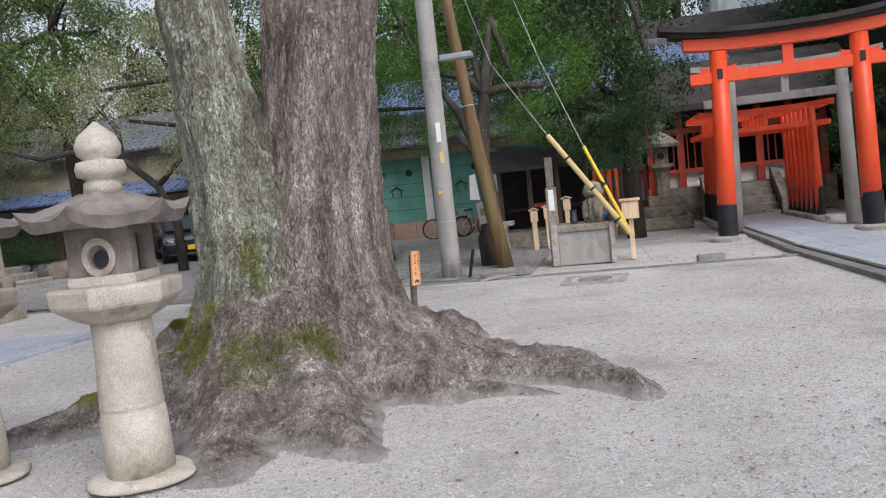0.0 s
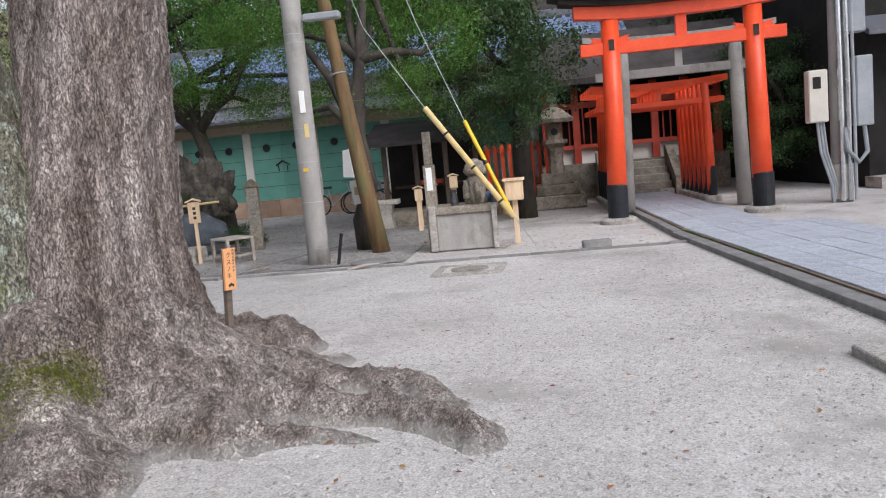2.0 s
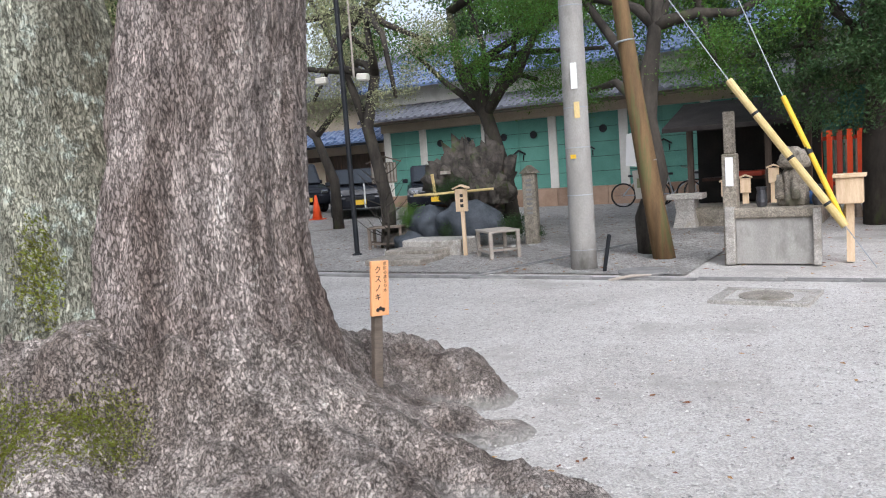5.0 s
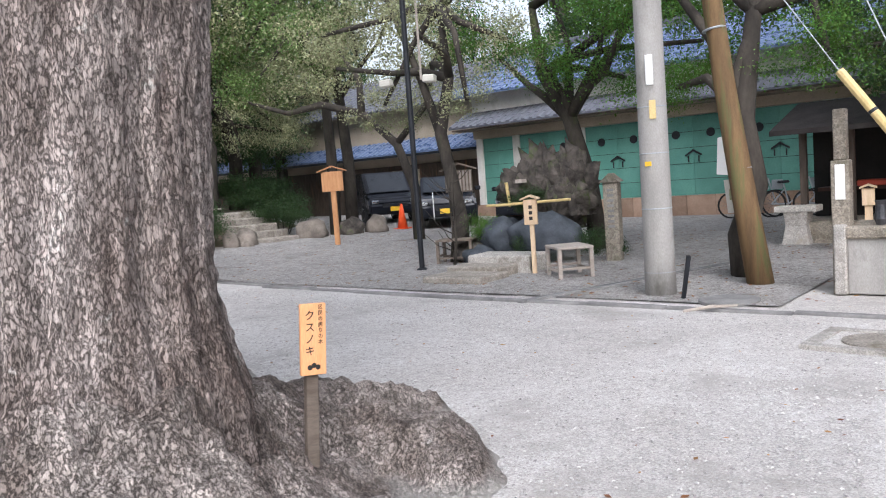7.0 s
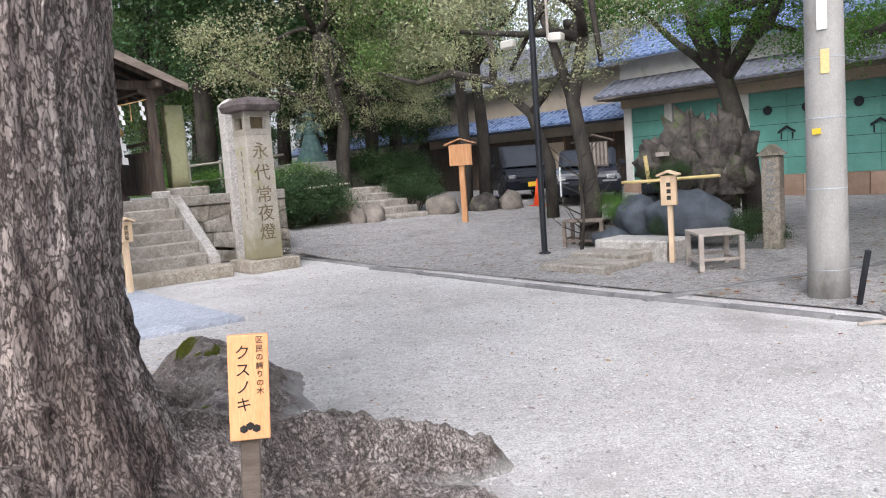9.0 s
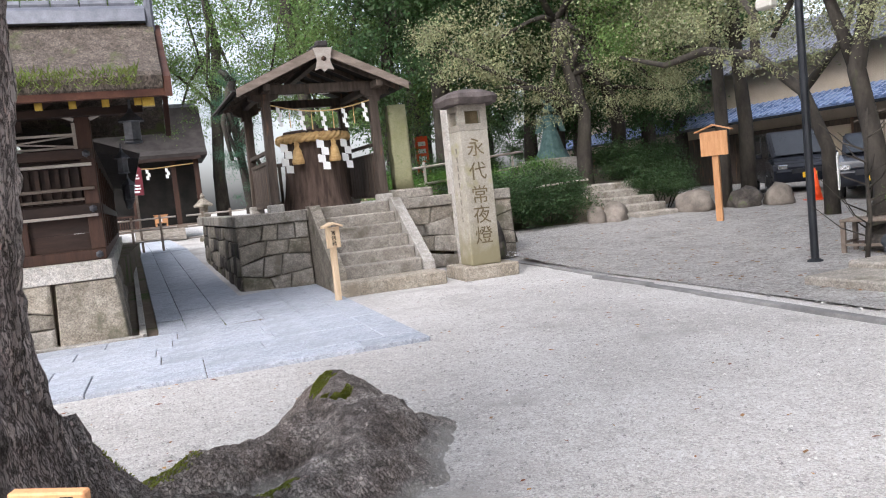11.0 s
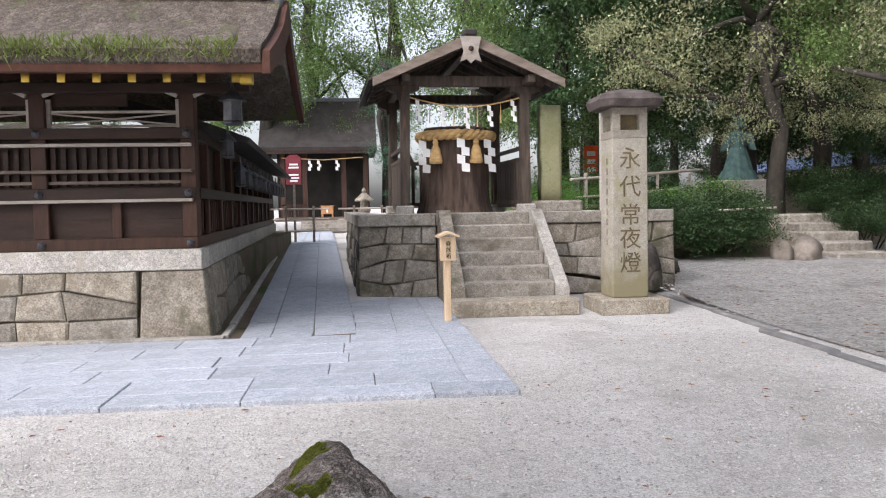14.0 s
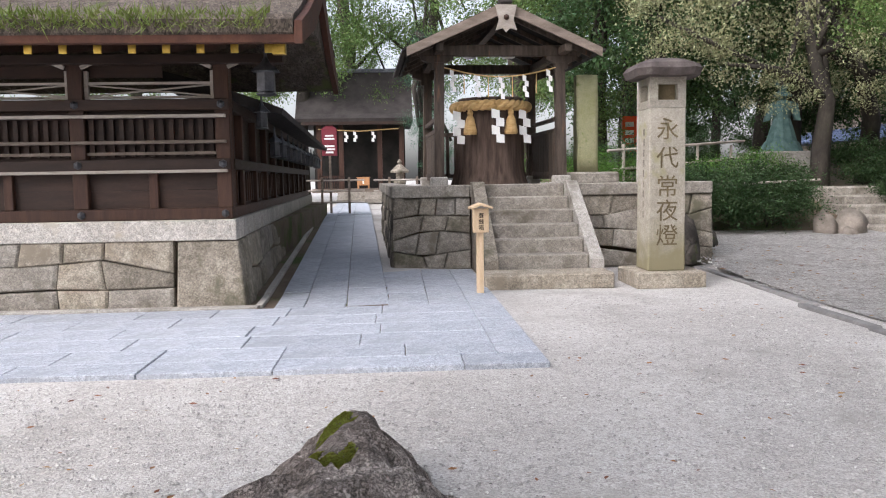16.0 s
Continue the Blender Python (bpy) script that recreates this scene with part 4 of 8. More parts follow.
for py in POSTS:
    part("post", box(FX - 0.17, FX - 0.012, py - 0.075, py + 0.075, 1.03, 2.52, 0.008), WOODV, hall, "square red-brown post")
    for z in (0.97, 1.475, 2.075):
        bm = lathe([(0.042, 0), (0.042, 0.012), (0.028, 0.022), (0.012, 0.034)], 6)
        part("boss", bm, IRON, hall, "six-sided dark metal nail cover", at=pose(FX + (0.0 if z < 1 else 0.02), py, z, 0, 90, 0))
    # lower boards, a muntin and the slatted opening in each bay
    a, b = py - 1.365, py - 0.075
    part("board", box(FX - 0.11, FX - 0.085, a, b, 1.03, 1.215), WOOD, hall)
    part("board", box(FX - 0.11, FX - 0.08, a, b, 1.218, 1.42), WOOD, hall)
    part("muntin", box(FX - 0.09, FX - 0.03, (a + b) / 2 - 0.045, (a + b) / 2 + 0.045, 1.03, 1.42, 0.005), WOODV, hall)
    part("backing_board", box(FX - 0.13, FX - 0.10, a, b, 1.53, 2.02), WOOD, hall)
    part("cross_rail", box(FX - 0.07, FX - 0.045, a, b, 1.575, 1.605), GREYWOOD, hall)
    for k in range(13):
        sy = a + 0.05 + k * (b - a - 0.1) / 12
        part("slat", box(FX - 0.09, FX - 0.055, sy - 0.022, sy + 0.022, 1.56, 1.93), WOOD, hall)
    # upper lattice frame
    part("lattice_frame", box(FX - 0.10, FX - 0.07, a + 0.01, b - 0.01, 2.145, 2.17), PALEWOOD, hall, "bleached lattice bar")
    part("lattice_frame", box(FX - 0.10, FX - 0.07, a + 0.01, b - 0.01, 2.285, 2.31), PALEWOOD, hall, "bleached lattice bar")
    for yy in (a + 0.02, b - 0.02):
        part("lattice_frame", box(FX - 0.10, FX - 0.06, yy - 0.02, yy + 0.02, 2.135, 2.42), PALEWOOD, hall, "bleached lattice bar")
    part("lattice_bar", beam((FX - 0.08, a + 0.04, 2.17), (FX - 0.08, b - 0.04, 2.28), 0.016, 0.016), PALEWOOD, hall, "bleached diagonal bar")
    part("lattice_bar", beam((FX - 0.09, a + 0.04, 2.28), (FX - 0.09, b - 0.04, 2.17), 0.016, 0.016), PALEWOOD, hall, "bleached diagonal bar")
    part("bracket", beam((FX + 0.02, py + 0.08, 2.44), (FX + 0.02, py + 0.26, 2.52), 0.03, 0.04, bevel=0.005), PALEWOOD, hall, "pale carved bracket")
    part("bracket", beam((FX + 0.02, py - 0.08, 2.44), (FX + 0.02, py - 0.26, 2.52), 0.03, 0.04, bevel=0.005), PALEWOOD, hall, "pale carved bracket")
# near-black block painted for the shade behind the slats
part("inner_wall", box(-12.0, -9.9, Y0, HY - 0.6, 0.9, 2.1), DARKWALL_AND_SHADE, hall, "shade inside the hall, as a near-black block")
part("upper_board", box(FX - 0.16, FX - 0.13, Y0, HY - 0.7, 2.36, 2.56), WOOD, hall)
part("purlin", box(FX - 0.06, FX + 0.10, Y0, HY + 0.55, 2.47, 2.56, 0.006), WOOD, hall)
# rafters with gilt ends
y = HY + 0.52
i = 0
while y > Y0:
    raf = part("rafter", beam((-8.62, y, 2.50), (-9.6, y, 2.70), 0.055, 0.065), WOODV, hall)
    part("gilt_end", box(-8.618, -8.606, y - 0.036, y + 0.036, 2.46, 2.54, 0.003), GOLD, raf, "gilt rafter cap")
    y -= 0.305
part("corner_gilt", box(-8.64, -8.54, HY + 0.56, HY + 0.68, 2.44, 2.58, 0.006), GOLD, hall, "gilt metal corner cap")
# thatch roof: thick eave edge, curved slope to the ridge
prof = [(-8.42, 2.56), (-8.36, 2.60), (-8.34, 2.71), (-8.42, 2.77), (-8.9, 2.93), (-9.6, 3.22), (-10.3, 3.60), (-10.55, 3.78), (-10.8, 3.60), (-11.5, 3.22), (-12.2, 2.93), (-12.7, 2.75), (-12.7, 2.56), (-11.6, 2.80), (-10.55, 2.95), (-9.4, 2.80)]
roof = prism(prof, Y0, HY + 0.78, "y")
rp = part("roof", roof, THATCH, hall, "mossy grey-brown bark thatch")
part("eave_board", prism([(-8.50, 2.52), (-8.40, 2.52), (-8.37, 2.64), (-8.50, 2.64)], Y0, HY + 0.80, "y"), EAVE, hall, "red-brown eave board")
part("bargeboard", prism([(-8.36, 2.50), (-8.36, 2.70), (-9.0, 2.92), (-9.8, 3.24), (-10.55, 3.70), (-11.3, 3.24), (-12.1, 2.92), (-12.7, 2.70), (-12.7, 2.52), (-11.5, 2.86), (-10.55, 3.34), (-9.6, 2.86)], HY + 0.79, HY + 0.86, "y"), EAVE, hall, "red-brown bargeboard")
part("ridge_cap", prism([(-10.80, 3.70), (-10.30, 3.70), (-10.36, 3.86), (-10.45, 3.92), (-10.65, 3.92), (-10.74, 3.86)], Y0, HY + 0.70, "y"), TILE, hall, "grey tile ridge")
for k in range(45):
    yy = HY + 0.60 - k * 0.32
    part("ridge_tile", tube([(-10.55, yy, 3.95), (-10.55, yy - 0.30, 3.95)], 0.07, 10), TILE, hall)
part("ridge_end", box(-10.75, -10.35, HY + 0.70, HY + 0.80, 3.55, 4.05, 0.03), TILE, hall, "grey tile ridge-end ornament")


def eave_grass(parent):
    rng = np.random.default_rng(12)
    verts, faces = [], []
    for _ in range(9500):
        y = rng.uniform(-6, HY + 0.55)
        dens = 0.5 + 0.5 * noise.noise(Vector((y * 1.7, 0, 0)))
        if rng.uniform() > dens + 0.25:
            continue
        t = abs(rng.normal()) * 0.14
        x, z = (-8.345, 2.63 + t) if t < 0.08 else (-8.34 - (t - 0.08), 2.715 + min(0.05, (t - 0.08) * 0.8) + max(0, t - 0.15) * 0.32)
        ln = rng.uniform(0.03, 0.13) * (0.6 + dens)
        d = np.array([rng.normal() * 0.4 + 0.35, rng.normal() * 0.5, rng.uniform(-0.5, 1.0)])
        d /= np.linalg.norm(d)
        b = len(verts)
        w = 0.007
        verts += [(x, y - w, z), (x, y + w, z), (x + d[0] * ln, y + d[1] * ln, z + d[2] * ln)]
        faces.append((b, b + 1, b + 2))
    part("eave_grass", fast_mesh("eave_grass", verts, faces, GRASS), GRASS, parent, "bright green grass and moss along the eave")


eave_grass(hall)

# lower screen wall along the hall's side, with its own small roof
x = -10.2
side_x = []
while x > -21.2:
    part("post", askew(box(x - 0.06, x + 0.06, HY - 0.15, HY - 0.01, 1.03, 2.05, 0.006), False), WOODV, hall)
    side_x.append(x)
    x -= 1.1
part("side_board", askew(box(-21.2, FX - 0.2, HY - 0.12, HY - 0.09, 1.03, 2.02), False), WOOD, hall)
for k in range(66):
    xx = -9.65 - k * 0.17
    part("slat", askew(box(xx - 0.02, xx + 0.02, HY - 0.08, HY - 0.05, 1.06, 1.40), False), WOODV, hall)
part("side_roof", askew(prism([(HY - 0.9, 2.35), (HY + 0.45, 2.02), (HY + 0.47, 2.08), (HY - 0.3, 2.36), (HY - 0.9, 2.52)], -21.4, -10.0, "x"), False), DARKTHATCH, hall, "dark side roof")
hanging = thing("hanging_lantern", "small dark metal hanging lantern under the eaves", "lantern", (-9.75, HY + 0.25, 1.86), group="hanging lanterns along the hall")
part("cap", lathe([(0.10, 0.16), (0.085, 0.18), (0.03, 0.23), (0.012, 0.27), (0.01, 0.34)], 6), IRON, hanging)
part("cage", lathe([(0.05, 0.0), (0.065, 0.015), (0.062, 0.15), (0.07, 0.16)], 6), IRON, hanging)
part("base_ring", lathe([(0.03, -0.02), (0.07, -0.01), (0.07, 0.002)], 6), IRON, hanging)
for k in range(1, 13):
    copy_thing(hanging, pose(-9.75 - k * 0.85, HY + 0.30 + lane_shift(-9.75 - k * 0.85), 1.58, 0, 0, 10 * k))
corner_lantern = copy_thing(hanging, pose(-9.05, HY + 0.42, 2.14, 0, 0, 0) @ Matrix.Scale(1.0, 4))
corner_lantern.scale = (1.5, 1.5, 1.3)

# ---- stone platform, stairs ----
platform = thing("stone_platform", "raised platform of weathered fitted stones with a stone coping", "platform", kind="structure")
PX, PY0, PY1, PTOP = -12.2, 7.72, 12.3, 1.19
part("core", askew(box(-18.2, PX - 0.13, PY0 + 0.13 + 0.13, PY1 - 0.1, -0.1, 1.02), False), SOIL, platform, "dark joints")
part("deck", askew(box(-18.2, PX - 0.30, PY0 + 0.32 + 0.125, PY1, 1.02, 1.165), False), SAND, platform, "sandy top")


def plat_front(u, z, d):
    return (PX - 0.02 + d + (1.0 - z) * 0.06, u, z)


def plat_left(u, z, d):
    return (-u, PY0 + 0.02 - d - (1.0 - z) * 0.05 - LEAN * (PX + u), z)


stone_face(platform, PY0 - 0.02, 8.80, 0.0, 1.02, 4, plat_front, [GREYSTONE, STEPSTONE, GREYSTONE], 15, wmin=0.22, wmax=0.5)
stone_face(platform, 10.2, PY1, 0.0, 1.02, 4, plat_front, [GREYSTONE, STEPSTONE, GREYSTONE], 16, wmin=0.35, wmax=0.7)
stone_face(platform, -PX, 18.0, 0.0, 1.02, 4, plat_left, [GREYSTONE, GREYSTONE, ROCK], 17, wmin=0.3, wmax=0.6)
y = PY0 - 0.03
for ln in (1.1, 1.2, 1.25, 1.05):
    part("coping", box(PX - 0.32, PX + 0.03, y + 0.004, y + ln - 0.004, 1.02, PTOP, 0.012), STEPSTONE, platform, "worn coping stone")
    y += ln
x = PX - 0.33
while x > -18:
    part("coping", askew(box(x - 1.3, x - 0.006, PY0 - 0.03 + 0.126, PY0 + 0.30 + 0.126, 1.02, PTOP, 0.012), False), STEPSTONE, platform, "worn coping stone")
    x -= 1.3

stairs = thing("stone_stairs", "flight of worn granite steps between sloping stone cheeks", "stairs", kind="structure")
part("base_block", box(-10.62, -10.12, 8.76, 10.28, -0.02, 0.171, 0.02), WARMSTONE, stairs, "long stained foot stone")
for i in range(6):
    xx = -10.68 - i * 0.285
    part("step", box(xx - 0.42, xx, 8.985, 10.115, 0.171 * (i + 1) - 0.06, 0.171 * (i + 2) - 0.004, 0.014), STEPSTONE, stairs)
for ya, yb, lab in ((8.815, 8.98, "dark weathered cheek stone"), (10.12, 10.28, "pale granite cheek stone")):
    m = GREYSTONE if ya < 9 else KERB
    part("cheek", prism([(-10.58, 0.171), (-10.60, 0.28), (-12.02, 1.23), (-12.34, 1.23), (-12.34, 0.0), (-10.58, 0.0)], ya, yb, "y"), m, stairs, lab)

# ---- stone pillar lantern with carved writing ----
pillar = thing("pillar_lantern", "tall square stone votive lantern with carved vertical writing", "stone lantern", (-10.37, 10.90, 0))
part("plinth", box(-0.40, 0.38, -0.40, 0.42, -0.02, 0.17, 0.015), WARMSTONE, pillar, "square plinth stone")
shaft = bmesh.new()
sh_lo, sh_hi = 0.222, 0.212
ring = []
for z, h in ((0.17, sh_lo), (2.06, sh_hi)):
    ring.append([shaft.verts.new((sx * h, sy * h, z)) for sx, sy in ((-1, -1), (1, -1), (1, 1), (-1, 1))])
for k in range(4):
    shaft.faces.new((ring[0][k], ring[0][(k + 1) % 4], ring[1][(k + 1) % 4], ring[1][k]))
shaft.faces.new(list(reversed(ring[0])))
shaft.faces.new(ring[1])
bmesh.ops.bevel(shaft, geom=shaft.edges[:], offset=0.012, segments=1, affect="EDGES")
part("shaft", shaft, PILLAR, pillar, "pale stone shaft stained yellow-green below")
# fire box: four corner posts round a solid core, coloured for a hollow's shade
for sx in (-1, 1):
    for sy in (-1, 1):
        part("corner_post", box(sx * 0.212, sx * 0.135, sy * 0.212, sy * 0.115, 2.06, 2.40), PILLAR, pillar)
part("fire_box_core", box(-0.13, 0.13, -0.11, 0.11, 2.06, 2.40), CARVED, pillar, "dark core painted as a shaded hollow")
part("lintel", box(-0.214, 0.214, -0.214, 0.214, 2.33, 2.42, 0.006), PILLAR, pillar)
part("sill_slab", box(-0.214, 0.214, -0.214, 0.214, 2.055, 2.15, 0.006), PILLAR, pillar)
cap = bmesh.new()
levels = ((2.41, 0.37), (2.49, 0.40), (2.56, 0.36), (2.61, 0.24), (2.64, 0.10))
rings = []
for z, h in levels:
    rr = []
    for k in range(16):
        a = 2 * math.pi * k / 16 + math.pi / 16
        s = max(abs(math.cos(a)), abs(math.sin(a)))
        p = h * (1 / s * 0.85 + 0.15)
        lift = 0.03 * (1 / s - 1) * 2 if z < 2.5 else 0
        rr.append(cap.verts.new((p * math.cos(a), p * math.sin(a), z + lift)))
    rings.append(rr)
for a, b in zip(rings, rings[1:]):
    for k in range(16):
        cap.faces.new((a[k], a[(k + 1) % 16], b[(k + 1) % 16], b[k]))
cap.faces.new(list(reversed(rings[0])))
cap.faces.new(rings[-1])
part("cap", cap, CAPSTONE, pillar, "dark weathered roof stone")
for ch, z in (("永", 1.80), ("代", 1.47), ("常", 1.14), ("夜", 0.86), ("燈", 0.57)):
    me = text_mesh(ch, 0.27, 0.003)
    me.materials.append(CARVED)
    part("carved_character", me, CARVED, pillar, "carved character", at=pose(0.216 + (1.8 - z) * 0.0055, 0.0, z, 90, 0, 90))
for k in range(9):
    part("carved_mark", box(0.02 - 0.02, 0.02 + 0.02, -0.2195, -0.210, 1.75 - k * 0.12, 1.83 - k * 0.12), GREYSTONE, pillar, "small worn inscription mark")

tall = thing("stone_post", "tall pale square stone post behind the lantern", "stone post", (-12.2, 11.36, 0))
part("shaft", box(-0.14, 0.14, -0.14, 0.14, 0.0, 2.72, 0.012), PALEGRANITE, tall)
part("tip", prism([(-0.13, 0.0), (0.13, 0.0), (0, 0.10)], -0.13, 0.13, "x"), PALEGRANITE, tall, at=pose(0, 0, 2.715))
tablet = thing("mossy_tablet", "moss-covered upright stone tablet on a stone base", "stone tablet", (-12.9, 10.62, PTOP))
part("base_stone", box(-0.25, 0.25, -0.45, 0.45, -0.02, 0.16, 0.03), STEPSTONE, tablet)
tb = box(-0.12, 0.12, -0.155, 0.155, 0.15, 1.58)
bmesh.ops.subdivide_edges(tb, edges=tb.edges[:], cuts=5, use_grid_fill=True)
for v in tb.verts:
    v.co += Vector((noise.noise(v.co * 4), noise.noise(v.co * 4 + Vector((5, 0, 0))), noise.noise(v.co * 3))) * 0.025
part("slab", tb, MOSSTONE, tablet, smooth=True)


# ---- roofed kiosk over the sacred stump ----
kiosk = thing("roofed_kiosk", "open timber kiosk with gabled plank roof on four posts", "kiosk", (0, 0, 0))
KY, KF, KB = 9.40, -13.35, -15.45
for px in (KF, KB):
    for py in (KY - 0.98, KY + 0.98):
        lean = 0.03 if py > KY else -0.03
        post = part("post", beam((px, py, 1.30), (px, py - lean, 3.08), 0.15, 0.15, bevel=0.008), KIOSKWOOD, kiosk, "weathered square post")
        part("foot_stone", box(px - 0.13, px + 0.13, py - 0.13, py + 0.13, 1.165, 1.32, 0.02), KERB, kiosk, "stone post base")
        part("bracket", prism([(py - 0.09, 2.98), (py - 0.09, 3.06), (py - 0.25, 3.12), (py - 0.25, 3.18), (py + 0.25, 3.18), (py + 0.25, 3.12), (py + 0.09, 3.06), (py + 0.09, 2.98)], px - 0.07, px + 0.07, "x"), KIOSKWOOD, kiosk)
for px in (KF, KB):
    part("tie_beam", box(px - 0.06, px + 0.06, KY - 1.28, KY + 1.28, 3.18, 3.34, 0.008), KIOSKWOOD, kiosk)
for py in (KY - 0.98, KY + 0.98):
    part("wall_plate", box(KB - 0.5, KF + 0.45, py - 0.06, py + 0.06, 3.19, 3.31, 0.008), KIOSKWOOD, kiosk)
part("ridge_beam", box(KB - 0.5, KF + 0.45, KY - 0.06, KY + 0.06, 3.66, 3.80), KIOSKWOOD, kiosk)
slope = (3.86 - 3.20) / 1.46
for s in (-1, 1):
    for k in range(7):
        a, b = k / 7 * 1.52, (k + 1.12) / 7 * 1.52
        za, zb = 3.88 - a * slope, 3.88 - b * slope
        part("roof_plank", prism([(KY + s * a, za), (KY + s * b, zb), (KY + s * b, zb + 0.035), (KY + s * a, za + 0.02)], KB - 0.62, KF + 0.50, "x"), DARKTHATCH, kiosk, "dark roof plank")
    part("roof_underside", prism([(KY, 3.84), (KY + s * 1.44, 3.84 - 1.44 * slope), (KY + s * 1.44, 3.87 - 1.44 * slope), (KY, 3.87)], KB - 0.58, KF + 0.46, "x"), DARKWALL_AND_SHADE, kiosk)
    part("bargeboard", prism([(KY, 3.90), (KY + s * 1.48, 3.90 - 1.48 * slope), (KY + s * 1.48, 3.77 - 1.48 * slope), (KY, 3.74)], KF + 0.50, KF + 0.545, "x"), GREYWOOD, kiosk, "grey weathered bargeboard")
    for k in range(5):
        xx = KF + 0.2 - k * 0.55
        part("rafter", beam((xx, KY, 3.80), (xx, KY + s * 1.40, 3.80 - 1.40 * slope), 0.05, 0.07), KIOSKWOOD, kiosk)
part("gable_pendant", prism([(KY - 0.16, 3.84), (KY - 0.11, 3.62), (KY - 0.16, 3.47), (KY - 0.06, 3.50), (KY, 3.44), (KY + 0.06, 3.50), (KY + 0.16, 3.47), (KY + 0.11, 3.62), (KY + 0.16, 3.84)], KF + 0.55, KF + 0.59, "x"), PALEWOOD, kiosk, "pale carved gable pendant")
part("pendant_boss", lathe([(0.045, 0), (0.04, 0.02), (0.015, 0.035)], 6), WOODV, kiosk, at=pose(KF + 0.59, KY, 3.66, 0, 90, 0))
part("gable_finial", box(KF + 0.44, KF + 0.58, KY - 0.10, KY + 0.10, 3.86, 3.96, 0.02), DARKTHATCH, kiosk)
part("ridge_cap", box(KB - 0.64, KF + 0.52, KY - 0.09, KY + 0.09, 3.88, 3.93, 0.01), DARKTHATCH, kiosk)
# low plank screens at the back and sides
for s in (-1, 1):
    py = KY + s * 0.98
    for k in range(11):
        xx = KB + 0.12 + k * 0.185
        part("screen_plank", box(xx - 0.08, xx + 0.08, py - 0.015, py + 0.015, 1.26, 2.05), KIOSKWOOD, kiosk)
    for z in (1.32, 2.02, 2.20):
        part("screen_rail", box(KB, KF - 0.08 if s < 0 else KF - 0.3, py - 0.03, py + 0.03, z, z + 0.06), KIOSKWOOD, kiosk)
for z in (1.30, 2.05):
    part("screen_rail", box(KB - 0.03, KB + 0.03, KY - 0.95, KY + 0.95, z, z + 0.07), KIOSKWOOD, kiosk)
for k in range(13):
    py = KY - 0.9 + k * 0.15
    part("picket", box(KB - 0.015, KB + 0.015, py - 0.03, py + 0.03, 1.30, 2.1), KIOSKWOOD, kiosk)
# hanging paper strips on a cord across the front
cord = [(KF + 0.05, KY - 0.95 + 1.9 * i / 10, 3.02 - 0.16 * math.sin(math.pi * i / 10)) for i in range(11)]
part("straw_cord", tube(cord, 0.012, 6), STRAW, kiosk, "thin straw cord")


def paper_streamer(parent, x, y, z, w, h, steps=4):
    """A folded zigzag strip."""
    bm = bmesh.new()
    zz = z
    for k in range(steps):
        off = (k % 2) * w * 0.55
        a = [(x + 0.004 * k, y + off - w / 2, zz), (x + 0.004 * k, y + off + w / 2, zz - h * 0.06), (x + 0.01 * k, y + off + w / 2, zz - h / steps * 1.15), (x + 0.01 * k, y + off - w / 2, zz - h / steps * 1.05)]
        f = [bm.verts.new(p) for p in a]
        g = [bm.verts.new((p[0] + 0.004, p[1], p[2])) for p in a]
        for q in range(4):
            bm.faces.new((f[q], f[(q + 1) % 4], g[(q + 1) % 4], g[q]))
        bm.faces.new(f)
        bm.faces.new(list(reversed(g)))
        zz -= h / steps * 0.92
    return part("paper_streamer", bm, PAPER, parent, "white zigzag paper strip")


for i in (1, 3, 5, 7, 9):
    paper_streamer(kiosk, cord[i][0] + 0.01, cord[i][1], cord[i][2], 0.06, 0.36)
for i in (2, 4, 6, 8):
    part("straw_strand", tube([cord[i], (cord[i][0], cord[i][1], cord[i][2] - 0.32)], [0.004, 0.012], 5), STRAW, kiosk, "thin hanging straw strand")
for dy in (-0.35, 0.3):
    part("ceiling_lamp", lathe([(0.10, 0), (0.12, 0.02), (0.05, 0.06)], 12), PAPER, kiosk, "round white lamp", at=pose(-14.2, KY + dy, 3.28))

kiosk.matrix_basis = pose(-12.62, 9.29, 1.165, 0, 0, 2.6) @ Matrix.Scale(0.925, 4) @ pose(-KF, -KY, -1.165)

sstump = thing("sacred_stump", "thick dead tree stump bound with straw rope and paper strips", "tree stump", (-13.35, 9.24, 1.165))
verts, faces = [], []
for j in range(31):
    z = j / 30 * 1.42
    for k in range(64):
        a = 2 * math.pi * k / 64
        r = 0.53 + 0.10 * math.exp(-z / 0.25) + 0.05 * noise.noise(Vector((math.cos(a) * 2, math.sin(a) * 2, z * 0.6))) + 0.05 * noise.noise(Vector((math.cos(a) * 7, math.sin(a) * 7, z * 0.5))) + 0.015 * noise.noise(Vector((math.cos(a) * 20, math.sin(a) * 20, z * 2)))
        verts.append((r * math.cos(a), r * math.sin(a), z))
for j in range(30):
    for k in range(64):
        faces.append((j * 64 + k, j * 64 + (k + 1) % 64, (j + 1) * 64 + (k + 1) % 64, (j + 1) * 64 + k))
faces.append(tuple(30 * 64 + k for k in range(64)))
part("trunk", fast_mesh("trunk", verts, faces, STUMP, True), STUMP, sstump)
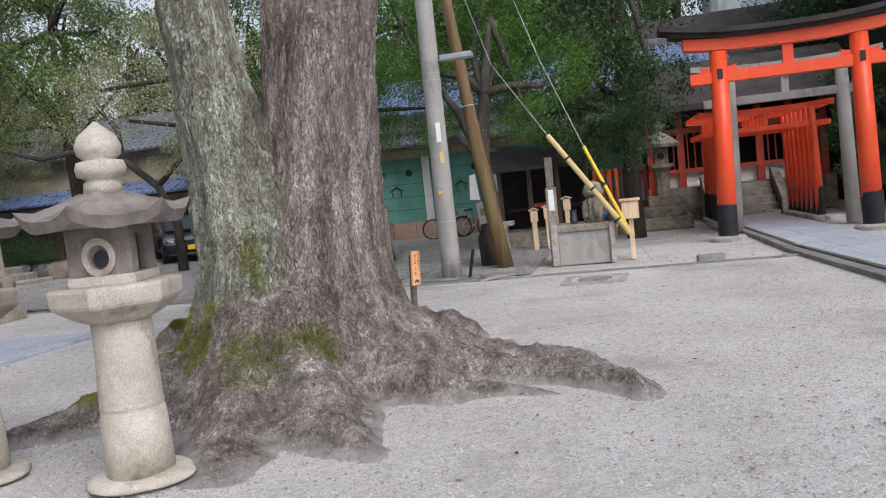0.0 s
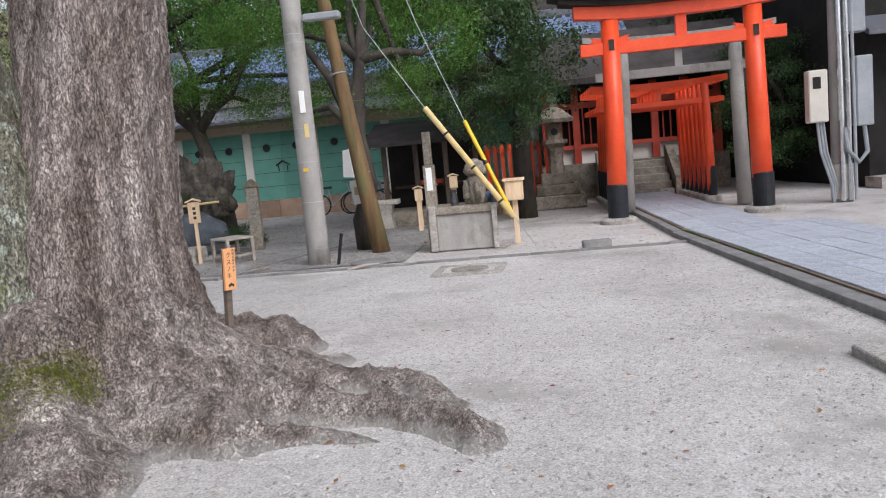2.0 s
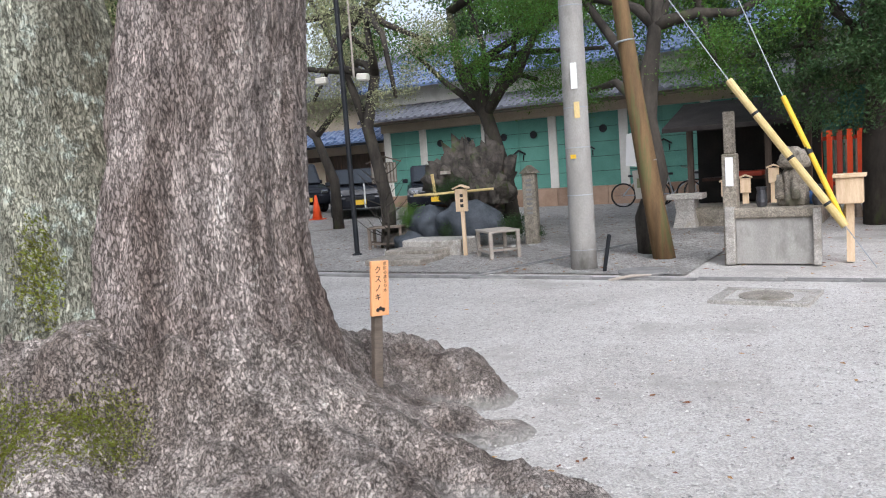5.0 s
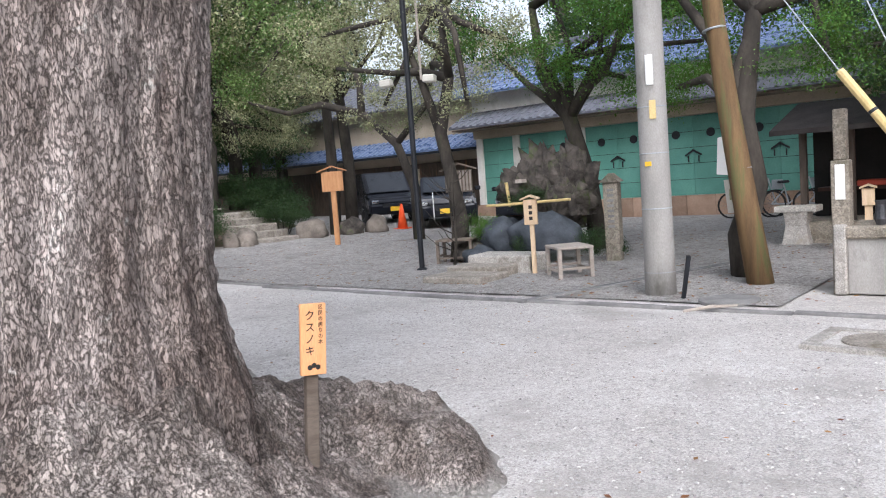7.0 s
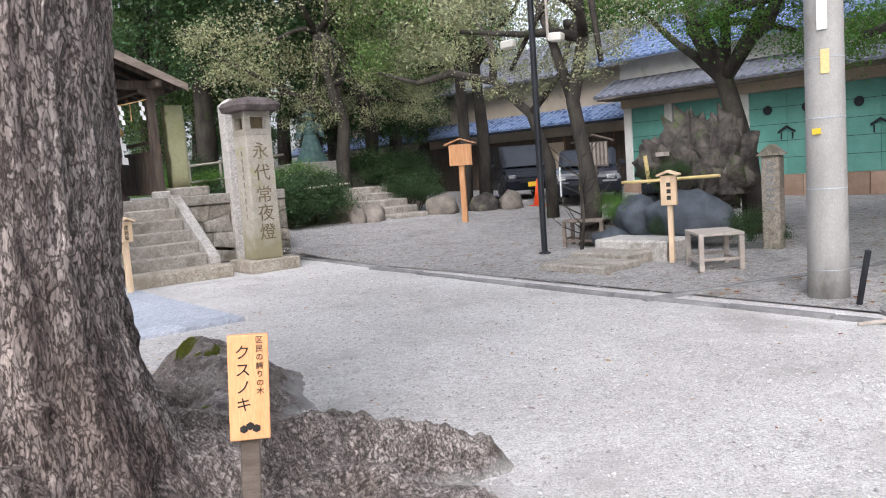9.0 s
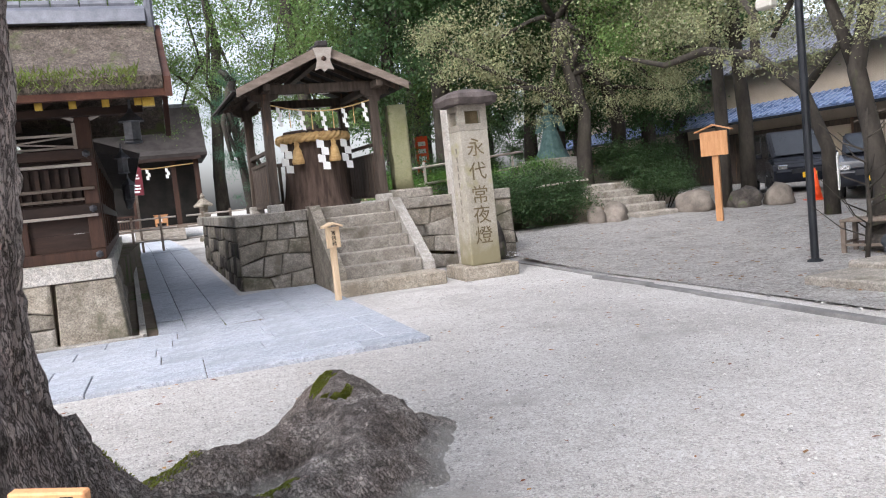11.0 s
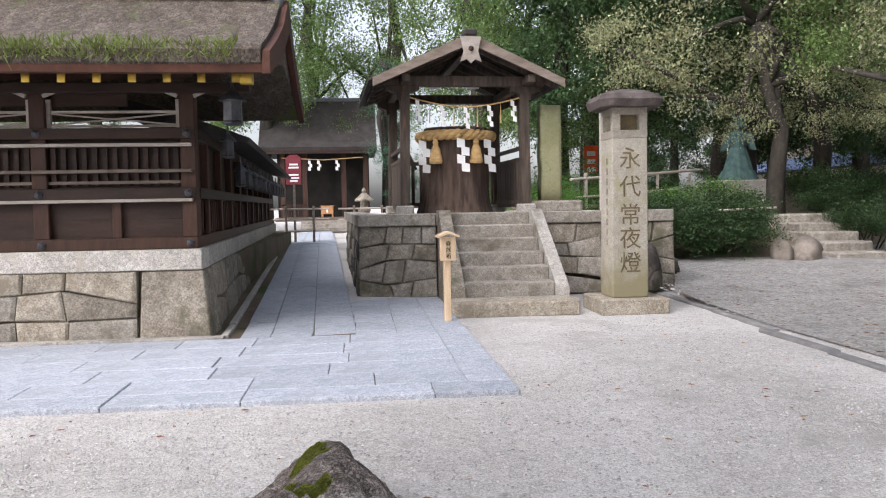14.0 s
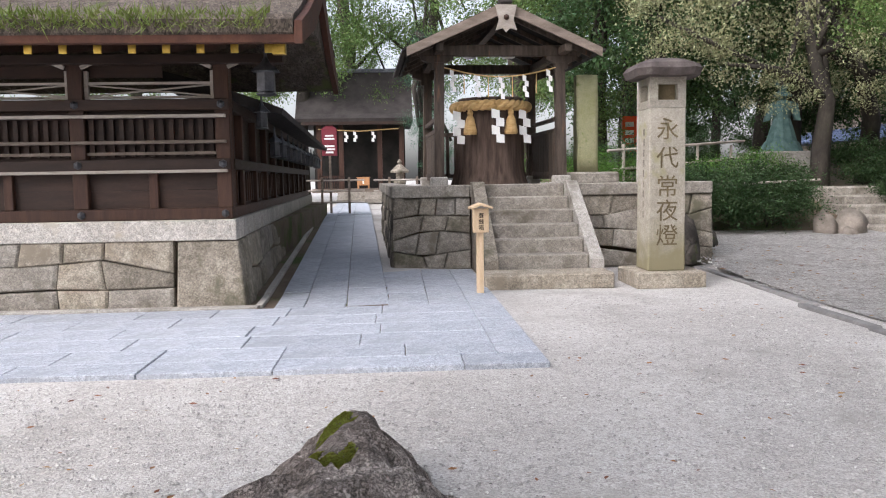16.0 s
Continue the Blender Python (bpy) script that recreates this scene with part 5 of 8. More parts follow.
for strand in range(3):
    pts = []
    for i in range(97):
        a = 2 * math.pi * i / 96
        t = a * 11 + strand * 2 * math.pi / 3
        rr = 0.60 + 0.042 * math.cos(t)
        pts.append((rr * math.cos(a), rr * math.sin(a), 1.28 + 0.045 * math.sin(t)))
    part("rope_strand", tube(pts, 0.048, 7, caps=False), STRAW, sstump, "twisted straw rope", smooth=True)
for a in (-38, 24):
    ca, sa = math.cos(radians(a)), math.sin(radians(a))
    part("straw_tassel", lathe([(0.03, 0), (0.05, -0.06), (0.04, -0.10), (0.07, -0.16), (0.11, -0.36), (0.10, -0.40)], 14), STRAW, sstump, "straw tassel", at=pose(0.63 * ca, 0.63 * sa, 1.22))
for a in (-62, 0, 44):
    ob = paper_streamer(sstump, 0, 0, 0, 0.13, 0.56)
    ob.matrix_basis = pose(0.66 * math.cos(radians(a)), 0.66 * math.sin(radians(a)), 1.22, 0, 0, a * 0.4)

sstump.scale = (0.93, 0.93, 0.93)

# ---- the far worship hall ----
far = thing("far_hall", "dark timber worship hall with bark roof and tiled ridge", "building", (-32.0, 6.42, 0.37))
prof = [(2.6, 3.12), (2.65, 3.24), (2.2, 3.45), (1.2, 4.25), (0.2, 5.28), (-0.2, 5.28), (-1.2, 4.25), (-2.2, 3.45), (-2.65, 3.24), (-2.6, 3.12)]
bm = prism(prof, -2.45, 2.05, "y")
part("roof", bm, DARKTHATCH, far, "smooth dark bark roof", at=pose(-2.0, 0, 0))
part("ridge", box(-2.18, -1.82, -2.3, 1.95, 5.2, 5.44, 0.02), TILE, far, "grey tile ridge")
for k in range(18):
    part("ridge_tile", tube([(-1.78, -2.2 + k * 0.24, 5.36), (-1.70, -2.2 + k * 0.24, 5.36)], 0.06, 8), TILE, far)
part("eave_beam", box(0.45, 0.60, -2.2, 1.8, 3.0, 3.13), WOOD, far)
for py in (-1.6, -0.75, 0.75, 1.6):
    part("post", box(0.0, 0.18, py - 0.09, py + 0.09, 0.55, 3.05), WOODV, far)
# block darkened so its colour holds the shade of the open interior
part("back_wall", box(-4.3, -0.9, -1.9, 1.75, 0.5, 3.1), DARKWALL_AND_SHADE, far)
part("floor_deck", box(-0.9, 0.3, -1.9, 1.75, 0.40, 0.55), GREYWOOD, far)
for k in range(3):
    part("step", box(0.3 + 0.28 * k, 0.6 + 0.28 * k, -0.9, 0.9, 0.0, 0.42 - 0.13 * k), STEPSTONE, far)
for k in range(10):
    part("railing_bar", box(0.12, 0.16, -1.6 + 0.09 * k, -1.57 + 0.09 * k, 0.55, 1.0), WOODV, far)
part("top_rail", box(0.10, 0.18, -1.65, -0.7, 1.0, 1.06), WOODV, far)
for py in (-0.55, -0.2, 0.5):
    ob = paper_streamer(far, 0.4, py, 2.75, 0.10, 0.40, 3)
part("cord", tube([(0.4, -1.6, 2.85), (0.4, 0, 2.76), (0.4, 1.5, 2.85)], 0.02, 6), STRAW, far)
obox = thing("offertory_box", "small orange-brown offertory stand with a white mark", "box", (-31.95, 6.5, 0.92))
part("body", box(-0.2, 0.2, -0.24, 0.24, 0.12, 0.42, 0.01), ORANGEWOOD, obox)
part("lid", box(-0.22, 0.22, -0.27, 0.27, 0.42, 0.45), ORANGEWOOD, obox)
part("white_mark", box(0.201, 0.206, -0.03, 0.03, 0.18, 0.36), PAPER, obox)
for sy in (-0.2, 0.2):
    part("foot", box(-0.18, 0.18, sy - 0.03, sy + 0.03, 0.0, 0.12), ORANGEWOOD, obox)
poster = thing("notice_board", "dark red notice board with white writing on a post", "sign", (-21.9, 6.05, 0.36))
part("post", box(-0.025, 0.025, -0.03, 0.03, -0.1, 1.6), GREYWOOD, poster)
part("board", box(-0.03, 0.03, -0.20, 0.20, 1.55, 2.25, 0.01), MAROON, poster)
part("board_top", prism([(-0.20, 2.25), (0.20, 2.25), (0.08, 2.33), (-0.08, 2.33)], -0.028, 0.028, "x"), MAROON, poster)
for z, w in ((2.05, 0.11), (1.97, 0.13), (1.78, 0.13), (1.70, 0.14), (1.62, 0.10)):
    part("writing_bar", box(0.031, 0.035, -w, w, z, z + 0.045), PAPER, poster)
rail = thing("low_fence", "low fence of pale bars at the end of the path", "fence", (-21.6, 6.2, 0.35))
for py in (-0.35, 0.35):
    part("post", box(-0.03, 0.03, py - 0.03, py + 0.03, 0, 1.0), GREYWOOD, rail)
for z in (0.35, 0.65, 0.92):
    part("bar", tube([(0, -0.75, z), (0, 0.75, z)], 0.022, 8), PALEWOOD, rail)
copy_thing(rail, pose(-21.0, 7.95, 0.34))
slant = thing("stone_lantern", "small grey stone lantern beside the far hall", "stone lantern", (-27.0, 7.9, 0.33))
for nm, pr in (("base", [(0.28, 0), (0.28, 0.12), (0.2, 0.16)]), ("shaft", [(0.13, 0.16), (0.11, 0.6), (0.13, 0.75)]), ("platform", [(0.14, 0.75), (0.24, 0.82), (0.24, 0.88)]), ("fire_box", [(0.15, 0.88), (0.15, 1.15)]), ("roof", [(0.34, 1.15), (0.36, 1.2), (0.16, 1.36), (0.08, 1.42)]), ("finial", [(0.06, 1.42), (0.09, 1.5), (0.02, 1.6)])):
    part(nm, lathe(pr, 6), GREYSTONE, slant)

# ---- small signs ----
def roofed_sign(name, label, at, turn, post_h, bw, bh, m, glyphs="", pw=0.035, roof_m=None, group="", plain_roof=False):
    s = thing(name, label, "sign", at, turn, group)
    part("post", box(-pw, pw, -pw, pw, -0.02, post_h, 0.004), m, s)
    part("board", box(-0.02 + pw, 0.02 + pw + 0.02, -bw / 2, bw / 2, post_h - bh * 0.85, post_h + bh * 0.15, 0.004), m, s, "sign board")
    rz = post_h + bh * 0.15
    for sg in (-1, 1):
        part("roof_board", prism([(0, rz + bw * 0.22), (sg * bw * 0.68, rz - 0.005), (sg * bw * 0.68, rz + 0.018), (0, rz + bw * 0.22 + 0.025)], -0.06, pw + 0.09, "x"), roof_m or m, s)
    if glyphs:
        for i, ch in enumerate(glyphs):
            me = text_mesh(ch, bh * 0.24, 0.001)
            me.materials.append(INK)
            part("written_character", me, INK, s, at=pose(pw + 0.042, 0, post_h - 0.04 - i * bh * 0.25, 90, 0, 90))
    return s


roofed_sign("wooden_sign", "small new wooden roofed sign reading offertory box, beside the steps", (-9.72, 8.66, 0.02), 8, 0.90, 0.17, 0.26, NEWWOOD, "賽銭箱")
sg2 = roofed_sign("wooden_sign", "roofed orange-brown wooden notice sign on a post", (-12.35, 16.72, 0.11), -50, 1.66, 0.50, 0.46, ORANGEWOOD, "", 0.06)
sg3 = roofed_sign("wooden_sign", "small pale wooden roofed sign beside the stone basin", (-4.89, 13.70, 0), -70, 1.02, 0.19, 0.36, NEWWOOD, "", 0.03)
for k in range(3):
    part("writing_bar", box(0.071, 0.074, -0.02, 0.03, 0.78 + 0.08 * k, 0.83 + 0.08 * k), INK, sg3)
sg4 = roofed_sign("wooden_sign", "weathered grey slatted notice board with small roof on a post", (-8.0, 16.0, 0), -62, 1.55, 0.52, 0.42, GREYWOOD, "", 0.045)
for k in range(8):
    part("slat", box(0.086, 0.10, -0.24 + k * 0.065, -0.205 + k * 0.065, 1.22, 1.60), PALEWOOD, sg4)

kusu = thing("tree_name_sign", "orange wooden board naming the camphor tree on a short post", "sign", (-1.365, 6.555, 0), -22)
part("post", box(-0.028, 0.012, -0.028, 0.028, 0.0, 0.90, 0.003), GREYWOOD, kusu, "grey-green weathered post")
part("board", box(0.012, 0.034, -0.058, 0.058, 0.62, 0.935, 0.003), SIGNFACE, kusu, "orange varnished board")
for i, ch in enumerate("クスノキ"):
    me = text_mesh(ch, 0.046, 0.0008)
    me.materials.append(INK)
    part("written_character", me, INK, kusu, at=pose(0.0352, -0.016, 0.882 - i * 0.052, 90, 0, 90))
for i, ch in enumerate("区民の誇りの木"):
    me = text_mesh(ch, 0.023, 0.0008)
    me.materials.append(INK)
    part("written_character", me, INK, kusu, at=pose(0.0352, 0.032, 0.918 - i * 0.0255, 90, 0, 90))
kusu.matrix_basis = Matrix.Translation((-1.405, 6.515, 0)) @ Matrix.Rotation(radians(4), 4, Vector((-0.7, 0.7, 0))) @ pose(0, 0, 0, 0, 0, -22)
for k in range(3):
    part("leaf_mark", lathe([(0.004, 0), (0.013, 0.0006), (0.003, 0.001)], 6), INK, kusu, at=pose(0.0345, -0.018 + 0.018 * k, 0.655 + 0.008 * (k % 2), 0, 90, 0))

# ---- planted mound, hedge, rocks, statue ----
def mound():
    verts, faces = [], []
    nx, ny = 44, 50
    for j in range(ny + 1):
        for i in range(nx + 1):
            x = -34 + (34 - 13.4) * i / nx
            y = 11.0 + 13.5 * j / ny
            front = -14.3 + 0.25 * math.sin(y * 0.9) - max(0, y - 17.6) * 1.1
            d = front - x
            h = 0.75 * (1 - math.exp(-max(0, d - 0.3) / 2.2)) + 0.65 * (1 - math.exp(-max(0, d - 2.5) / 2.5))
            h *= min(1, max(0, (y - 11.6) / 1.2)) * min(1, max(0, (24.3 - y) / 2.5))
            h += 0.05 * noise.noise(Vector((x, y, 0))) * min(1, h * 3) - (0.03 if d < 0.3 else 0)
            verts.append((x, y, h))
    for j in range(ny):
        for i in range(nx):
            a = j * (nx + 1) + i
            faces.append((a, a + 1, a + nx + 2, a + nx + 1))
    ob = new("planted_mound", fast_mesh("planted_mound", verts, faces, SOIL, True))
    return tagged(ob, "low earth mound with undergrowth behind the hedge", "ground", kind="structure")


mound()
LEAFLIB = {}
for nm, m, n, sz in (("dark", LEAF_DARK, 4200, 0.065), ("mid", LEAF_MID, 3000, 0.058), ("grey", LEAF_GREY, 2700, 0.055), ("bright", LEAF_BRIGHT, 4200, 0.05), ("hedge", LEAF_HEDGE, 5600, 0.062), ("pine", LEAF_PINE, 2600, 0.09), ("sparse", LEAF_GREY, 1300, 0.06)):
    LEAFLIB[nm] = [leaf_cloud("leaves_" + nm, m, n, sz, 50 + 7 * k + len(nm), hollow=0.2 if nm == "hedge" else 0.35, aspect=0.2 if nm == "pine" else 0.55) for k in range(3)]


def clump(parent, kind, x, y, z, s, seed, name="foliage", sz=1.0):
    r = random.Random(seed)
    if kind == "grey" and seed % 5 in (1, 2, 4):
        kind = "sparse"
    ob = new(name, LEAFLIB[kind][seed % 3])
    ob.parent = parent
    ob.matrix_basis = pose(x, y, z, r.uniform(-15, 15), r.uniform(-15, 15), r.uniform(0, 360)) @ Matrix.Diagonal((s, s * r.uniform(0.85, 1.15), s * sz, 1))
    return ob


def shrub(label, x, y, spots, kind="hedge", group="", name="hedge_bush"):
    e = thing(name, label, "bush", (x, y, 0.2), group=group)
    for k in range(5):
        a = k * 1.257
        part("twig", tube([(0.1 * math.cos(a), 0.1 * math.sin(a), -0.02), (0.3 * math.cos(a), 0.3 * math.sin(a), 0.35), (0.5 * math.cos(a), 0.45 * math.sin(a), 0.7)], [0.02, 0.014, 0.006], 5), TREEBARK, e)
    for i, (dx, dy, dz, s) in enumerate(spots):
        clump(e, kind, dx, dy, dz, s, int(abs(x * 13 + y * 7)) + i, sz=0.8)
    return e


HB = "clipped azalea hedge on the mound"
shrub("dense clipped dark green azalea bush", -15.4, 13.3, [(0, 0, 0.6, 0.95), (0.3, 0.7, 0.55, 0.9), (-0.4, -0.6, 0.65, 0.9), (0.2, -0.3, 0.4, 0.8), (-0.7, 0.3, 0.9, 0.8)], group=HB)
shrub("dense clipped dark green azalea bush", -15.6, 14.7, [(0, 0, 0.65, 1.0), (0.3, 0.5, 0.5, 0.75), (0.4, -0.5, 0.5, 0.85), (-0.6, 0.2, 0.9, 0.9), (-0.5, 0.8, 0.8, 0.7)], group=HB)
shrub("leafy undergrowth behind the hedge", -17.2, 14.2, [(0, 0, 1.1, 0.8), (0, 1.2, 1.2, 0.8), (-0.4, -1.1, 1.1, 0.8)], "bright", group=HB)
shrub("dense green hedge beside the garden steps", -16.3, 18.3, [(0.3, -0.1, 0.7, 0.85), (0.9, -0.3, 0.6, 0.6), (-0.9, -0.3, 1.1, 0.9), (-0.8, 0.5, 1.0, 0.8), (0.2, -0.7, 0.6, 0.6)], group=HB)
shrub("leafy undergrowth on the mound", -18.6, 19.6, [(0, 0, 1.2, 0.9), (0.5, -1.6, 1.4, 0.9), (-1.2, 0.8, 1.2, 1.0)], "hedge", group=HB)
shrub("leafy undergrowth on the mound", -19.5, 13.5, [(0, 0, 1.4, 1.0), (0, 1.5, 1.5, 0.8), (0.4, -1.4, 1.3, 0.9)], "hedge", group=HB)
shrub("low bright undergrowth behind the stone tablet", -17.0, 12.0, [(0, 0, 1.0, 0.8), (0, -1.2, 1.3, 0.7), (-1.5, 0, 1.2, 0.9)], "bright", group=HB)
for i, (x, y, a, b, c, m) in enumerate(((-14.75, 15.45, 0.22, 0.17, 0.34, PALEROCK), (-14.8, 15.95, 0.30, 0.42, 0.34, PALEROCK), (-14.55, 15.75, 0.14, 0.20, 0.13, PALEROCK), (-14.6, 17.9, 0.36, 0.45, 0.40, PALEROCK), (-14.2, 18.9, 0.30, 0.35, 0.40, ROCK), (-13.9, 19.6, 0.30, 0.35, 0.42, PALEROCK), (-12.05, 11.75, 0.28, 0.30, 0.55, ROCK), (-13.5, 12.5, 0.35, 0.5, 0.28, ROCK))):
    solid("rock", rough_rock(a, b, c, i + 1), m, "rounded brown garden rock edging the planted mound", "rock", "edging rocks", at=pose(x, y, c * 0.25 + 0.9 * yard_rise(x), 0, 0, 40 * i), smooth=True)
gsteps = thing("garden_steps", "rough stone steps leading up between the hedges", "steps", kind="structure")
for k in range(5):
    part("step", box(-14.95 - 0.5 * k - 0.6, -14.6 - 0.5 * k, 16.45 + 0.05 * k, 17.45 + 0.05 * k, -0.05, 0.17 * (k + 1) + 0.14, 0.03), STEPSTONE, gsteps)
# armour statue, one plain mesh
st = bmesh.new()
lathe([(0.62, 0), (0.55, 0.12), (0.46, 0.25)], 8, st, (0, 0, 0))
lathe([(0.44, 0.25), (0.40, 0.35), (0.26, 0.72), (0.22, 0.80)], 10, st)
lathe([(0.23, 0.78), (0.28, 0.95), (0.27, 1.12), (0.14, 1.20)], 10, st)
for s in (-1, 1):
    prism([(s * 0.20, 1.18), (s * 0.40, 1.10), (s * 0.50, 0.72), (s * 0.34, 0.74), (s * 0.24, 0.95)], -0.14, 0.14, "x", st)
lathe([(0.10, 1.18), (0.13, 1.26), (0.15, 1.36), (0.10, 1.46), (0.02, 1.50)], 10, st)
lathe([(0.28, 1.28), (0.20, 1.38), (0.13, 1.40)], 10, st)
for s in (-1, 1):
    prism([(s * 0.05, 1.40), (s * 0.24, 1.58), (s * 0.18, 1.66), (s * 0.02, 1.46)], 0.08, 0.12, "x", st)
prism([(-0.03, 1.42), (0.03, 1.42), (0.02, 1.70), (-0.02, 1.70)], 0.08, 0.12, "x", st)
solid("armour_statue", st, COPPER, "verdigris bronze statue of a seated suit of armour", "statue", at=pose(-19.0, 16.75, 1.76, 0, 0, -20) @ Matrix.Diagonal((0.8, 0.8, 1, 1)))
plinth = thing("statue_plinth", "low flat stone plinth under the statue", "plinth", (-19.0, 16.75, 1.24))
part("slab", box(-0.75, 0.75, -0.75, 0.75, 0.0, 0.53, 0.03), KERB, plinth)
hand = thing("pipe_fence", "weathered bamboo pipe fence on the mound", "fence", (-17.6, 13.0, 0.6))
for k in range(4):
    part("post", tube([(-0.5 * k, 1.0 * k - 0.4, -0.2), (-0.5 * k, 1.0 * k - 0.4, 1.35)], 0.035, 8), PALEWOOD, hand)
for z in (0.9, 1.3):
    part("rail", tube([(0.2, -0.8, z - 0.1), (-1.7, 3.0, z + 0.15)], 0.03, 8), PALEWOOD, hand)
part("low_rail", tube([(2.4, 1.1, 0.50), (2.35, 2.6, 0.55)], 0.022, 8), PALEWOOD, hand, "pale bamboo pole along the hedge")
flag = thing("red_banner", "red cloth banner on a thin pole among the bushes", "banner", (-22.5, 14.0, 1.0))
part("pole", tube([(0, 0, 0), (0, 0, 2.0)], 0.02, 6), PALEWOOD, flag)
part("cloth", box(-0.01, 0.01, 0.02, 0.42, 0.8, 1.9), VERMILION, flag)
for k in range(4):
    part("writing_bar", box(0.011, 0.015, 0.1, 0.34, 0.95 + 0.22 * k, 1.08 + 0.22 * k), PAPER, flag)


# ---- the yard beyond the drain ----
pole = thing("utility_pole", "tall grey concrete utility pole with small plates", "utility pole", (-2.40, 12.42, 0))
part("shaft", lathe([(0.172, -0.05), (0.165, 0.5), (0.15, 3.0), (0.125, 9.0)], 24), CONCRETE, pole, smooth=True)
for z in (0.25, 0.95, 1.55, 2.05, 3.3, 3.42):
    part("band", lathe([(0.168 - z * 0.0055, z), (0.171 - z * 0.0055, z + 0.004), (0.168 - z * 0.0055, z + 0.012)], 24), GREYMETAL, pole)
part("number_plate", box(-0.04, 0.04, -0.170, -0.155, 2.28, 2.60, 0.003), PAPER, pole, "white number plate", at=pose(0, 0, 0, 0, 0, 20))
part("warning_plate", box(-0.035, 0.035, -0.170, -0.155, 1.92, 2.12, 0.003), BAMBOO, pole, "faded yellow plate", at=pose(0, 0, 0, 0, 0, 26))
part("yellow_tag", box(-0.035, 0.035, -0.172, -0.158, 1.42, 1.47), YELLOW, pole)
part("lamp_arm", tube([(0.1, 0, 3.62), (0.5, -0.1, 3.64)], 0.02, 8), GREYMETAL, pole)
part("lamp_head", box(0.2, 0.75, -0.18, -0.02, 3.58, 3.68, 0.02), GREYMETAL, pole, "pale street lamp head")
part("iron_bar", beam((0.36, -0.25, 0.0), (0.48, -0.35, 0.47), 0.035, 0.035), BLACK, thing("iron_bar", "short black iron bar leaning from the soil", "bar", (-2.40, 12.42, 0)))
logp = thing("leaning_log_pole", "leaning brown creosoted timber pole", "pole", (-1.62, 13.35, 0))
part("log", tube([(0, 0, -0.05), (-0.12, -0.02, 0.9), (-0.30, -0.03, 2.2), (-0.46, 0, 3.6), (-0.9, 0, 7.5)], [0.15, 0.135, 0.12, 0.105, 0.09], 16, wob=0.12), LOG, logp, smooth=True)
for z in (1.3, 2.9):
    part("wire_band", lathe([(0.13, 0), (0.135, 0.01), (0.13, 0.02)], 14), GREYMETAL, logp, at=pose(-0.12 - (z - 0.9) * 0.14, -0.02, z, 0, -8, 0))
brace = thing("guy_wire_guard", "pale yellow round guard over a guy wire", "guy wire", (0, 0, 0))
part("guard", tube([(-0.60, 12.72, 2.2), (0.60, 12.62, 0.46)], 0.044, 10), BAMBOO, brace)
part("wire", tube([(0.60, 12.62, 0.46), (0.90, 12.6, 0.0)], 0.006, 5), GREYMETAL, brace)
part("wire_up", tube([(-0.6, 12.72, 2.2), (-1.45, 12.9, 3.5), (-2.3, 12.45, 6.5)], 0.007, 5), GREYMETAL, brace)
brace2 = thing("guy_wire_guard", "thin bright yellow guard over a guy wire", "guy wire", (0, 0, 0))
part("guard", tube([(-0.04, 12.9, 1.96), (0.60, 12.66, 0.46)], 0.03, 10), YELLOW, brace2)
part("wire_up", tube([(-0.04, 12.9, 1.96), (-0.65, 13.0, 3.5), (-1.6, 13.2, 6.4)], 0.007, 5), GREYMETAL, brace2)
part("black_sleeve", tube([(0.21, 12.81, 1.36), (0.25, 12.79, 1.28)], 0.034, 10), BLACK, brace2)
for i in range(3):
    a = 0.45 + 0.6 * i
    sb = part("sleeve", tube([(-0.60 + 1.2 * (a / 1.95), 12.72 - 0.1 * (a / 1.95), 2.2 - 1.74 * (a / 1.95)), (-0.60 + 1.2 * ((a + 0.03) / 1.95), 12.72 - 0.1 * ((a + 0.03) / 1.95), 2.2 - 1.74 * ((a + 0.03) / 1.95))], 0.0452, 10), BLACK, brace)

tank = thing("stone_water_tank", "low grey stone water tank with corner post", "stone basin", (-0.16, 13.2, 0))
part("wall_front", box(-0.44, 0.44, -0.37, -0.28, 0.0, 0.56, 0.01), CONCRETE, tank)
part("wall_back", box(-0.44, 0.44, 0.28, 0.37, 0.0, 0.56, 0.01), CONCRETE, tank)
part("wall_side", box(-0.44, -0.35, -0.28, 0.28, 0.0, 0.56, 0.01), CONCRETE, tank)
part("wall_side", box(0.35, 0.44, -0.28, 0.28, 0.0, 0.56, 0.01), CONCRETE, tank)
part("lid", box(-0.48, 0.48, -0.42, 0.42, 0.56, 0.68, 0.015), GREYSTONE, tank, "worn lid slab")
part("corner_post", box(-0.55, -0.44, -0.44, -0.33, 0.0, 0.70, 0.01), KERB, tank)
part("corner_post", box(0.42, 0.50, -0.44, -0.36, 0.0, 0.66, 0.01), KERB, tank)
tpost = thing("stone_post", "weathered square stone post beside the tank", "stone post", (-0.66, 12.95, 0))
part("shaft", box(-0.085, 0.085, -0.085, 0.085, -0.02, 1.34, 0.01), GREYSTONE, tpost)
part("top", box(-0.06, 0.06, -0.06, 0.06, 1.34, 1.85, 0.01), GREYSTONE, tpost)
part("paper_label", box(-0.04, 0.05, -0.10, -0.092, 0.95, 1.30), PAPER, tpost, "white paper label")
sstat = rough_rock(0.17, 0.20, 0.34, 21, 4, 0.18, 2.2)
for v in sstat.verts:
    v.co.z += 0.12
